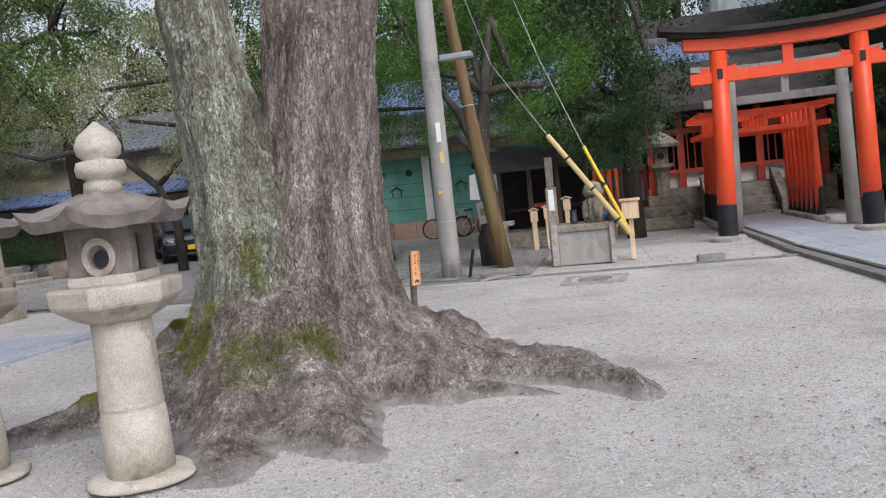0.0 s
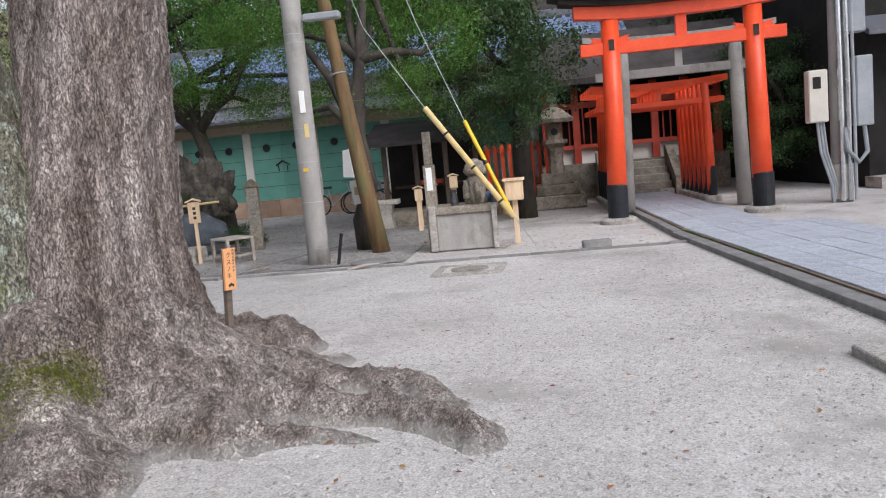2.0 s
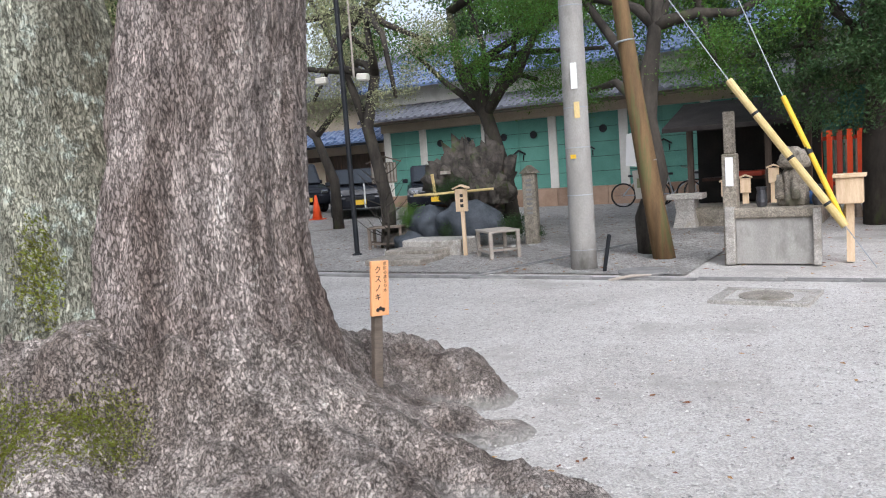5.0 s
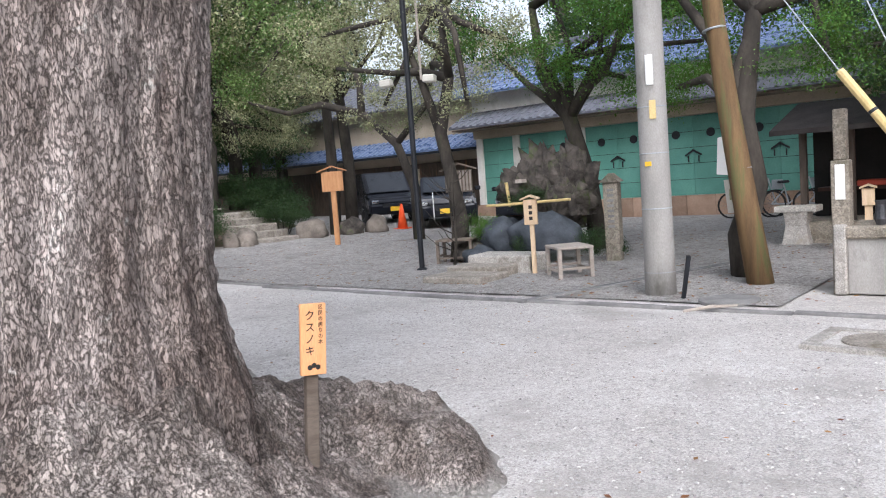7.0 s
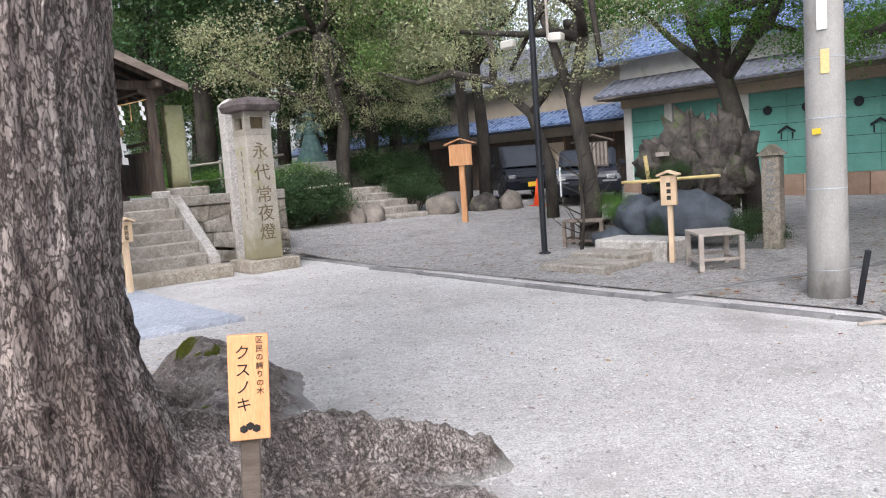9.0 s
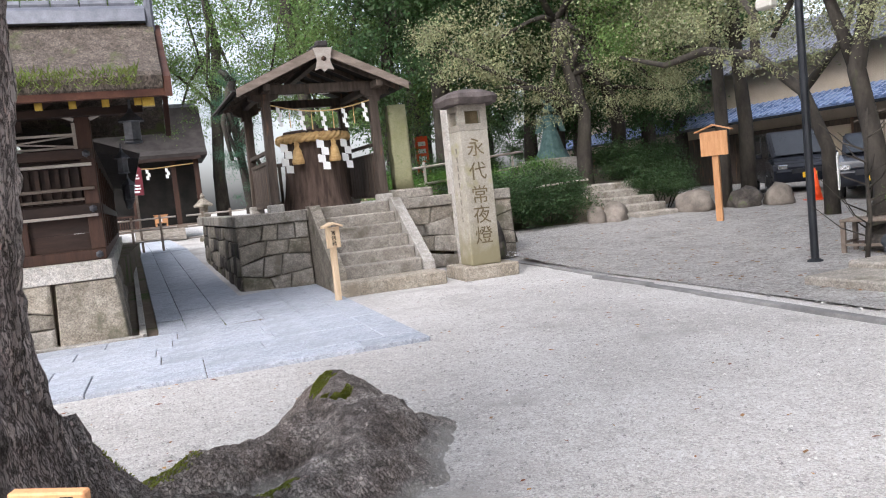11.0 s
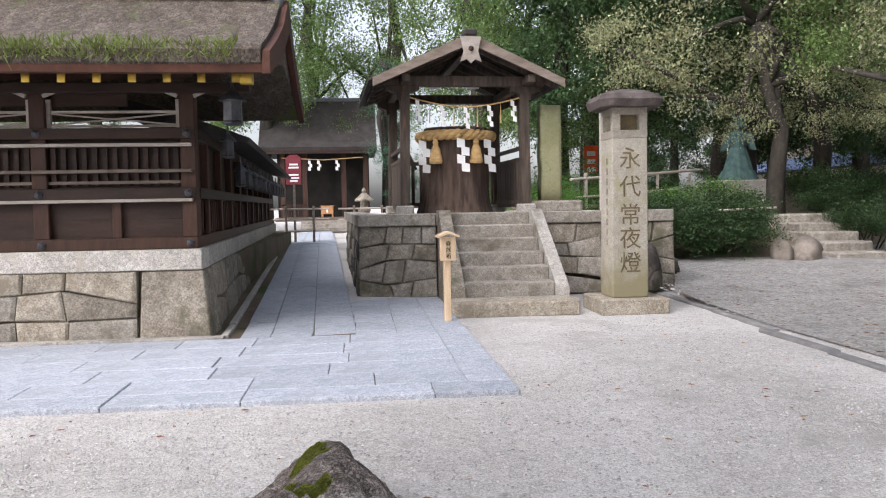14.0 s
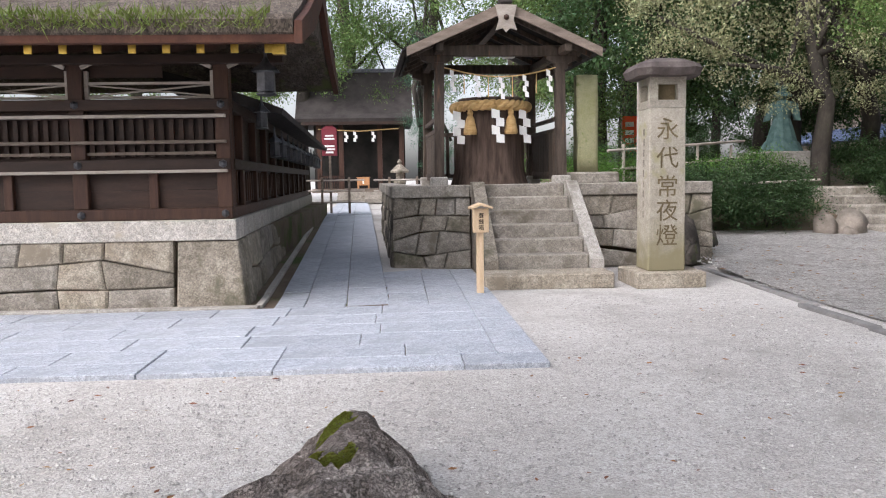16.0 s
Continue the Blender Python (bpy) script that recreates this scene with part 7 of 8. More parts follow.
# ---- raised path and the torii ----
tpath = thing("torii_path", "raised path of pale granite slabs with a dark stone kerb", "pavement", (2.86, 12.55, 0), 5.5, kind="structure")
part("bed", box(0.18, 2.2, -16, 0.0, -0.05, 0.075), SOIL, tpath, "dark joints")
yy = 0.0
while yy > -15.8:
    y1 = yy - rnd_p.choice((0.9, 1.2, 1.5))
    slab(0.0, 0.20, y1, yy, 0.055, tpath, DARKKERB, "kerb_stone", thick=0.09)
    yy = y1
for row in range(5):
    xa = 0.22 + row * 0.39
    yy = -0.02 - 0.3 * (row % 2)
    if row % 2:
        slab(xa, xa + 0.39, -0.32, -0.02, 0.09, tpath, GRANITE)
    while yy > -15.5:
        y1 = yy - rnd_p.choice((0.6, 0.8, 1.0))
        slab(xa, xa + 0.39, y1, yy, 0.09, tpath, GRANITE)
        yy = y1
tpath2 = thing("torii_path", "raised path of pale granite slabs under the gates", "pavement", (2.86, 12.55, 0), 2.0, kind="structure")
part("bed", box(0.16, 1.5, 0.02, 8.6, -0.05, 0.085), SOIL, tpath2, "dark joints")
yy = 0.02
while yy < 8.4:
    slab(0.02, 0.18, yy, yy + 1.1, 0.07, tpath2, DARKKERB, "kerb_stone", thick=0.1)
    yy += 1.1
for row in range(3):
    xa = 0.2 + row * 0.43
    yy = 0.02
    while yy < 8.4:
        ln = rnd_p.choice((0.6, 0.8, 1.0))
        slab(xa, xa + 0.43, yy, yy + ln, 0.10, tpath2, GRANITE)
        yy += ln
edge = thing("edge_slab", "low stone edging slab in the sand", "kerb", (3.35, 5.35, 0), 4)
part("slab", box(-0.42, 0.42, -0.9, 0.75, -0.03, 0.05, 0.01), KERB, edge)


def torii(at, turn, half, height, r, m, lab, name="torii_gate", over=0.72, black=True, group="", roof=False, stone=False, label=""):
    g = thing(name, label, "torii gate", at, turn, group)
    for s in (-1, 1):
        p = part("pillar", tube([(s * half, 0, 0.0), (s * (half - 0.03), 0, height * 0.5), (s * (half - 0.06), 0, height)], [r * 1.06, r, r * 0.92], 24), m, g, lab, smooth=True)
        if black:
            part("black_foot", lathe([(r * 1.10, 0.02), (r * 1.10, 0.64), (r * 1.05, 0.66)], 24), BLACK, g, "black foot sleeve", smooth=False, at=pose(s * half, 0, 0))
            part("base_stone", lathe([(r * 2.0, -0.05), (r * 2.0, 0.04), (r * 1.7, 0.075)], 20), KERB, g, "round base stone", at=pose(s * half, 0, 0))
    w = half + over
    n = 12
    up = bmesh.new()

    def bowed(z0, z1, d, lift, ww, bm):
        rows = []
        for i in range(n + 1):
            t = -1 + 2 * i / n
            z = lift * abs(t) ** 2.4
            rows.append([bm.verts.new((t * ww, y, zz + z)) for y, zz in ((-d, z0), (d, z0), (d, z1), (-d, z1))])
        for a, b in zip(rows, rows[1:]):
            for k in range(4):
                bm.faces.new((a[k], a[(k + 1) % 4], b[(k + 1) % 4], b[k]))
        bm.faces.new(list(reversed(rows[0])))
        bm.faces.new(rows[-1])
        bmesh.ops.recalc_face_normals(bm, faces=bm.faces)
        return bm

    part("top_lintel", bowed(height - 0.02, height + r * 1.15, r * 0.75, r * 0.55, w, up), m, g, "bowed top lintel")
    if roof:
        part("lintel_roof", bowed(height + r * 1.15, height + r * 1.55, r * 1.4, r * 0.9, w + 0.25, bmesh.new()), DARKTHATCH, g, "dark bark-covered capping")
        part("lintel_roof", bowed(height + r * 1.55, height + r * 2.1, r * 2.0, r * 1.2, w + 0.42, bmesh.new()), DARKTHATCH, g, "dark bark-covered capping")
    elif stone:
        part("cap_lintel", bowed(height + r * 1.15, height + r * 2.0, r * 1.0, r * 0.7, w + 0.12, bmesh.new()), m, g)
    part("tie_beam", box(-(w - 0.08), w - 0.08, -r * 0.42, r * 0.42, height * 0.835, height * 0.835 + r * 1.25, 0.008), m, g, "straight tie beam")
    part("centre_strut", box(-r * 0.55, r * 0.55, -r * 0.3, r * 0.3, height * 0.835 + r * 1.25, height - 0.01), m, g)
    if roof:
        for s in (-1, 1):
            for q in (-1, 1):
                part("wedge", prism([(0, 0), (0.20, 0.0), (0.14, 0.06), (0.19, 0.11), (0.0, 0.07)], -0.03, 0.03, "y"), m, g, at=pose(s * (half - 0.05) + q * r * 0.9, 0, height * 0.835 + r * 1.25, 0, 0, 0 if q > 0 else 180))
            part("black_mark", box(-0.045, 0.045, -r * 0.99, -r * 0.90, height * 0.835 + 0.06, height * 0.835 + 0.24), INK, g, "black painted crest", at=pose(s * (half - 0.05), 0, 0))
    return g


torii((3.60, 14.95, 0.02), 1.0, 1.24, 3.46, 0.165, VERMILION, "vermilion round pillar", over=0.55, roof=True, label="large vermilion torii gate with black feet and bark-covered lintel")
torii((3.80, 16.45, 0.02), 1.0, 1.10, 3.05, 0.13, CONCRETE, "grey stone pillar", "stone_torii", over=0.55, black=False, stone=True, label="weathered grey stone torii gate behind the vermilion one")
inner = torii((3.50, 17.1, 0.10), 1.0, 0.95, 2.30, 0.085, VERMILION, "vermilion pillar", "small_torii_gate", over=0.38, group="row of small torii gates", label="small vermilion torii gate with black feet, one of a close row")
for k in range(1, 7):
    copy_thing(inner, pose(3.50 - 0.01 * k, 17.1 + 0.42 * k, 0.10, 0, 0, 1.0))

ishrine = thing("red_shrine", "small red-painted shrine with lattice front and stone steps", "shrine", (3.5, 21.6, 0))
for k in range(5):
    part("step", box(-0.75, 0.75, -1.3 + 0.28 * k, -0.95 + 0.28 * k, 0, 0.17 * (k + 1), 0.012), STEPSTONE, ishrine)
for s in (-1, 1):
    part("cheek", prism([(-1.35, 0.0), (-1.35, 0.45), (0.0, 1.2), (0.2, 1.2), (0.2, 0.0)], s * 0.78, s * 0.98, "x"), GREYSTONE, ishrine, "stone stair cheek")
part("floor", box(-2.4, 2.4, 0.1, 3.0, 0.0, 0.9), GREYSTONE, ishrine, "stone podium")
for px in (-2.2, -1.4, -0.62, 0.62, 1.4, 2.2):
    part("post", box(px - 0.09, px + 0.09, 0.3, 0.48, 0.9, 2.9), REDWOOD, ishrine, "dull red post")
part("rail", box(-2.3, 2.3, 0.32, 0.44, 2.35, 2.5), REDWOOD, ishrine)
part("rail", box(-2.3, 2.3, 0.32, 0.44, 1.3, 1.4), REDWOOD, ishrine)
part("white_panel", box(-2.3, 2.3, 0.50, 0.53, 0.9, 1.35), PLASTER, ishrine)
# near-black sheet gives the shrine's inside its shade by colour
part("dark_inside", box(-2.3, 2.3, 1.6, 1.7, 0.9, 2.9), DARKWALL_AND_SHADE, ishrine)
for k in range(24):
    px = -2.15 + k * 0.187
    if abs(px) > 0.55:
        part("lattice_bar", box(px - 0.015, px + 0.015, 0.40, 0.43, 1.4, 2.35), REDWOOD, ishrine)
part("roof", prism([(-0.6, 2.9), (1.6, 4.2), (3.8, 2.9), (3.8, 3.05), (1.6, 4.4), (-0.6, 3.05)], -3.0, 3.0, "x"), DARKTHATCH, ishrine)
big = thing("dark_roofed_hall", "large dark-roofed shrine building behind the red gates", "building", (2.8, 27.0, 0))
part("wall", box(-4, 4, 0, 4, 0, 3.6), DARKWALL_AND_SHADE, big)
part("roof_lower", prism([(-1.4, 3.3), (0.6, 4.3), (0.6, 4.5), (-1.4, 3.45)], -4.8, 4.6, "x"), EAVE, big, "brown bark lower roof")
part("roof", prism([(-0.6, 4.5), (2.5, 6.6), (5.6, 4.5), (5.6, 4.7), (2.5, 6.85), (-0.6, 4.75)], -4.9, 4.7, "x"), DARKTHATCH, big, "dark bark upper roof")
part("gable", box(-3.6, 3.4, 0.3, 0.4, 3.6, 4.9), GREYWOOD, big)

# tiered stone lantern and rack of tools beside the gate
sl = thing("tiered_stone_lantern", "old grey stone lantern on a stepped stone base", "stone lantern", (1.45, 19.6, 0))
for k, (h, z0, z1) in enumerate(((0.62, 0, 0.3), (0.5, 0.3, 0.55), (0.38, 0.55, 0.8))):
    part("base_step", box(-h, h, -h, h, z0, z1, 0.02), GREYSTONE, sl)
for nm, pr in (("shaft", [(0.20, 0.8), (0.17, 1.1), (0.2, 1.4)]), ("platform", [(0.18, 1.4), (0.30, 1.5), (0.30, 1.58)]), ("fire_box", [(0.19, 1.58), (0.19, 1.95)]), ("roof", [(0.46, 1.98), (0.48, 2.06), (0.22, 2.28), (0.1, 2.34)]), ("finial", [(0.08, 2.34), (0.12, 2.46), (0.1, 2.56), (0.02, 2.72)])):
    part(nm, lathe(pr, 8 if nm != "finial" else 12), GREYSTONE, sl)
part("fire_window", lathe([(0.08, 0), (0.08, 0.01), (0.07, 0.02)], 14), BLACK, sl, at=pose(0.0, -0.185, 1.77, 90, 0, 0))
tools = thing("broom_rack", "old brooms and rakes leaning on a red fence", "brooms", (0.45, 19.0, 0))
for k in range(6):
    part("handle", tube([(-0.4 + 0.16 * k, -0.2, 0.0), (-0.45 + 0.17 * k, 0.15, 1.4)], 0.016, 6), GREYWOOD, tools)
    part("broom_head", lathe([(0.10, 0), (0.06, 0.2), (0.02, 0.3)], 8), STRAW if k % 2 else GREYWOOD, tools, at=pose(-0.4 + 0.16 * k, -0.2, 0.0))
rfence = thing("red_fence", "low red wooden fence in the shade of the trees", "fence", (0.5, 20.3, 0))
for k in range(12):
    part("paling", box(-1.1 + 0.18 * k, -1.0 + 0.18 * k, -0.03, 0.03, 0.3, 1.6), VERMILION if k % 3 else REDWOOD, rfence)
for z in (0.5, 1.4):
    part("rail", box(-1.2, 1.1, 0.03, 0.08, z, z + 0.08), REDWOOD, rfence)

pole2 = thing("utility_pole", "grey utility pole with metal boxes and conduits", "utility pole", (6.36, 15.6, 0))
part("shaft", lathe([(0.18, -0.05), (0.17, 1), (0.13, 9)], 24), CONCRETE, pole2, smooth=True)
part("pale_sleeve", lathe([(0.19, 0.05), (0.188, 0.65), (0.18, 0.66)], 20), CREAMBOX, pole2)
part("meter_box", box(-0.62, -0.30, -0.32, -0.08, 1.42, 2.32, 0.02), CREAMBOX, pole2, "ivory meter box")
part("meter_window", box(-0.55, -0.42, -0.33, -0.315, 2.0, 2.2), DARKWALL_AND_SHADE, pole2)
part("dark_box", box(0.20, 0.48, -0.22, 0.05, 1.3, 2.5, 0.02), GREYMETAL, pole2, "dark grey metal box")
part("grey_box", box(0.10, 0.38, -0.22, 0.05, 2.9, 4.2, 0.02), GREYMETAL, pole2, "grey metal box")
for k, (dx, r) in enumerate(((-0.06, 0.045), (0.06, 0.045), (0.16, 0.03))):
    part("conduit", tube([(dx, -0.2, 0.02), (dx, -0.21, 2.0), (dx - 0.03, -0.2, 5.0)], r, 8), CHROME if k < 2 else GREYMETAL, pole2, "metal conduit")
for k in range(3):
    part("hose", tube([(-0.46 + 0.05 * k, -0.2, 1.42), (-0.42 + 0.05 * k, -0.22, 0.9), (-0.25 + 0.04 * k, -0.22, 0.3), (-0.22, -0.2, 0.0)], 0.025, 8), GREYMETAL, pole2)
part("hose_loop", tube([(0.34, -0.15, 1.3), (0.36, -0.2, 0.85), (0.2, -0.25, 0.68), (0.02, -0.25, 0.9), (-0.02, -0.22, 1.3)], 0.04, 8), GREYMETAL, pole2)
blk = thing("dark_house", "dark timber house with shuttered upper storey", "house", (8.4, 16.6, 0), 8)
part("wall", box(-0.4, 8, 1.5, 9, 0, 7.0), DARKWALL_AND_SHADE, blk)
part("sill_stone", box(-0.5, 8.2, 0.9, 1.5, 0, 0.22), KERB, blk)
part("eave", prism([(0.7, 3.0), (1.6, 3.4), (1.6, 3.5), (0.7, 3.1)], -0.8, 8, "x"), TILE, blk)
for k in range(6):
    part("shutter", box(0.0 + 1.1 * k, 0.95 + 1.1 * k, 1.44, 1.5, 3.9, 6.0), CREAM, blk)
    part("shutter_bar", box(0.45 + 1.1 * k, 0.5 + 1.1 * k, 1.40, 1.44, 3.9, 6.0), DARKWALL_AND_SHADE, blk)
part("plaster_panel", box(1.0, 5, 1.46, 1.5, 0.3, 1.4), PLASTER, blk)
whs = thing("far_house", "pale cream house with a grey tiled roof far behind", "house", (10.0, 36.0, 0), 6)
part("wall", box(-4.5, 7, 0, 8, 0, 7.2), PLASTER, whs)
tile_roof(whs, -5, 7.5, -1.0, 6.9, 4, 9.0, TILE)
part("tank_tower", lathe([(0.7, 5.5), (0.7, 8.2), (0.5, 8.4)], 16), GREYMETAL, whs, at=pose(-5.6, -3, 0))

# ---- stone lanterns beside the walk ----
def lantern_hall(at, turn, label):
    g = thing("stone_lantern", label, "stone lantern", at, turn, "stone lanterns by the path")
    ft = rough_rock(0.36, 0.36, 0.05, 41, 3, 0.14, 1.2)
    part("foot_stone", ft, LANTERN, g, at=pose(0, 0, 0.02), smooth=True)
    sh = lathe([(0.225, 0.04), (0.222, 0.25), (0.215, 0.42), (0.207, 0.43), (0.207, 0.455), (0.215, 0.465), (0.207, 0.48), (0.21, 0.49), (0.198, 0.80), (0.196, 0.97)], 28)
    for v in sh.verts:
        v.co += Vector((noise.noise(v.co * 9), noise.noise(v.co * 9 + Vector((4, 0, 0))), 0)) * 0.006
    part("shaft", sh, LANTERN, g, "round pale stone shaft with a ring", smooth=True)
    pl = lathe([(0.22, 0.96), (0.30, 0.99), (0.40, 1.05), (0.43, 1.07), (0.44, 1.17), (0.42, 1.18)], 6, phase=math.pi / 6)
    bmesh.ops.bevel(pl, geom=pl.edges[:], offset=0.012, segments=1, affect="EDGES")
    part("platform", pl, LANTERN, g, "six-sided platform stone")
    # square fire box with a cut opening on one side, a round light on the other
    for sx in (-1, 1):
        for sy in (-1, 1):
            part("fire_box_post", box(sx * 0.21, sx * 0.10, sy * 0.21, sy * 0.10, 1.21, 1.50), LANTERNROOF, g)
    part("fire_box_sill", box(-0.225, 0.225, -0.225, 0.225, 1.175, 1.235, 0.008), LANTERN, g)
    part("fire_box_head", box(-0.205, 0.205, -0.205, 0.205, 1.45, 1.53), LANTERNROOF, g)
    part("round_light", lathe([(0.11, 0), (0.11, 0.02), (0.07, 0.025), (0.065, -0.02)], 20), LANTERN, g, "round carved light", at=pose(0.0, -0.20, 1.34, 90, 0, 0))
    part("panel", box(-0.10, 0.10, -0.20, -0.18, 1.22, 1.46), LANTERNROOF, g)
    part("panel", box(-0.20, -0.18, -0.10, 0.10, 1.22, 1.46), LANTERNROOF, g)
    # black disc and plate paint in the shade of a hole and the opening
    part("crescent_hole", lathe([(0.05, 0), (0.05, 0.008), (0.04, 0.01)], 12), BLACK, g, at=pose(0.02, -0.222, 1.33, 90, 0, 0))
    part("window_shutter", box(0.10, 0.14, -0.10, 0.10, 1.22, 1.46), BLACK, g, "black plate for the opening's shade")
    bm = bmesh.new()
    rings = []
    for z, r, lift in ((1.50, 0.52, 0.05), (1.565, 0.56, 0.07), (1.60, 0.44, 0.02), (1.66, 0.28, 0), (1.70, 0.16, 0)):
        rr = []
        for k in range(36):
            a = 2 * math.pi * k / 36
            q = ((a + math.pi / 6) % (math.pi / 3)) - math.pi / 6
            hexr = r * math.cos(math.pi / 6) / math.cos(q)
            corner = (abs(q) / (math.pi / 6)) ** 4
            p = Vector((hexr * math.cos(a), hexr * math.sin(a), z + lift * corner))
            p += Vector((0, 0, 0.012 * noise.noise(p * 9)))
            rr.append(bm.verts.new(p))
        rings.append(rr)
    for a, b in zip(rings, rings[1:]):
        for k in range(36):
            bm.faces.new((a[k], a[(k + 1) % 36], b[(k + 1) % 36], b[k]))
    bm.faces.new(list(reversed(rings[0])))
    bm.faces.new(rings[-1])
    part("roof", bm, LANTERNROOF, g, "lichen-spotted six-sided roof stone with upturned corners")
    part("finial", lathe([(0.13, 1.69), (0.12, 1.76), (0.10, 1.78), (0.155, 1.80), (0.165, 1.84), (0.15, 1.88), (0.10, 1.89), (0.14, 1.92), (0.15, 1.97), (0.12, 2.03), (0.05, 2.08), (0.012, 2.11)], 24), LANTERN, g, "jewel-shaped finial", smooth=True)
    return g


L1 = lantern_hall((-2.20, 3.46, 0), 14, "weathered pale stone lantern with round shaft and jewel finial")
L1.scale = (0.82, 0.82, 0.96)
copy_thing(L1, pose(-3.36, 3.48, 0, 0, 0, 14))


# ---- trees ----
def tree(label, base, trunk, radii, limbs, spots, kind, seed, name="tree", m=None, group=""):
    e = thing(name, label, "tree", (base[0], base[1], base[2] if len(base) > 2 else 0), group=group)
    m = m or TREEBARK
    part("trunk", tube(trunk, radii, 12, wob=0.3, freq=3.0), m, e, smooth=True)
    for l in limbs:
        n = len(l)
        part("limb", tube(l, [0.075 * (1 - i / n) + 0.02 for i in range(n)], 8, wob=0.3, freq=4.0), m, e, smooth=True)
    for i, (x, y, z, s) in enumerate(spots):
        clump(e, kind, x, y, z, s, seed + i)
    return e


def auto_limbs(trunk, spots, seed):
    """A crooked limb from the upper trunk to each clump of leaves."""
    r = random.Random(seed)
    out = []
    for (x, y, z, s) in spots:
        k = r.choice(range(len(trunk) // 2, len(trunk)))
        a = Vector(trunk[k])
        b = Vector((x, y, z))
        mid = a.lerp(b, 0.5) + Vector((r.uniform(-0.3, 0.3), r.uniform(-0.3, 0.3), r.uniform(-0.1, 0.35)))
        out.append([tuple(a), tuple(a.lerp(mid, 0.5) + Vector((r.uniform(-0.1, 0.1), 0, 0.08))), tuple(mid), tuple(b)])
    return out


def grow(label, base, trunk, radii, spots, kind, seed, **kw):
    return tree(label, base, trunk, radii, auto_limbs(trunk, spots, seed), spots, kind, seed, **kw)


grow("leaning maple with bright green leaves behind the rock fountain", (-5.6, 16.9), [(0, 0, -0.1), (-0.1, 0, 1.2), (-0.45, 0, 2.4), (-1.0, 0.1, 3.3), (-1.3, 0.3, 4.6)], [0.18, 0.15, 0.14, 0.13, 0.07],
     [(-0.5, -0.6, 3.3, 0.95), (0.8, -0.2, 2.95, 0.95), (2.0, 0.2, 3.4, 1.15), (-2.2, 0.2, 3.9, 1.1), (0.3, 0.3, 4.3, 1.4), (2.9, 0.6, 4.5, 1.4), (-1.2, 0.6, 5.3, 1.6), (1.6, 0.8, 5.9, 1.8), (3.6, 0.2, 5.6, 1.5), (1.2, -0.8, 3.9, 1.0)], "bright", 100)
grow("crooked old cherry tree with mossy trunk beside the lamp pole", (-7.55, 15.3), [(0, 0, -0.1), (0.1, 0, 0.7), (-0.15, 0.1, 1.5), (-0.4, 0.2, 2.3), (-0.2, 0.3, 3.3), (-0.4, 0.4, 4.6)], [0.17, 0.13, 0.12, 0.11, 0.09, 0.05],
     [(-1.2, -0.4, 2.9, 0.8), (0.8, -0.5, 2.75, 0.7), (-2.2, -0.6, 3.7, 1.0), (1.0, 0.5, 3.8, 1.0), (-0.5, 0.6, 4.8, 1.4), (-2.2, 0.8, 5.4, 1.5), (0.2, -1.0, 3.9, 0.9), (-3.4, 0.2, 4.6, 1.2), (-1.5, 1.4, 3.6, 1.0)], "grey", 120)
tree("long mossy cherry limb reaching over the yard", (-11.2, 18.3), [(0, 0, -0.1), (0, 0, 1.3), (-0.3, -0.2, 2.4), (-1.0, -0.6, 3.2), (-2.0, -1.0, 3.5), (-3.0, -1.2, 3.4), (-4.1, -1.6, 3.8)], [0.15, 0.12, 0.11, 0.10, 0.09, 0.07, 0.04], [[(-1.0, -0.6, 3.2), (-1.1, -0.5, 4.0), (-1.8, -0.4, 4.8)], [(-0.3, -0.2, 2.4), (0.5, 0, 3.2), (0.8, 0.2, 4.4)]],
     [(-1.8, -1.0, 4.3, 1.0), (-3.3, -1.2, 4.2, 1.0), (-4.3, -1.5, 3.6, 0.9), (0.6, 0.2, 4.4, 1.1), (-0.8, 0, 5.2, 1.4), (-2.6, 0.4, 5.6, 1.5), (-3.2, -1.0, 2.9, 0.6)], "grey", 140)
grow("gnarled small tree with dark bark beside the log pole", (-1.95, 14.0), [(0, 0, -0.1), (-0.08, 0, 0.5), (0.12, 0, 1.1), (0.0, 0, 1.9), (0.1, 0.2, 3.2), (0.3, 0.4, 4.6)], [0.26, 0.17, 0.14, 0.13, 0.11, 0.06],
     [(-0.9, 0.2, 2.4, 0.6), (0.9, 0.2, 2.6, 0.75), (0.3, 0.6, 3.8, 1.1), (-1.3, 0.6, 3.9, 1.0), (1.6, 0.8, 3.5, 1.0), (0.2, 0.8, 5.2, 1.5), (-1.8, 1.2, 5.4, 1.5)], "bright", 160)
grow("dense evergreen tree over the stone tank", (0.7, 17.6), [(0, 0, -0.1), (0, 0, 1.4), (0.1, 0, 2.6), (0, 0.2, 4.2), (0, 0.2, 6.5)], [0.22, 0.2, 0.18, 0.15, 0.08],
     [(-0.9, -1.2, 2.2, 0.9), (0.1, -1.5, 2.4, 1.0), (-1.8, -0.6, 2.9, 1.0), (0.6, -1.0, 3.3, 1.2), (-0.6, -0.4, 3.9, 1.4), (-2.2, 0, 4.3, 1.3), (-1.2, 0.4, 5.6, 1.8), (0.9, 0.6, 5.9, 1.6), (-3.0, 0.6, 5.9, 1.6)], "dark", 180)
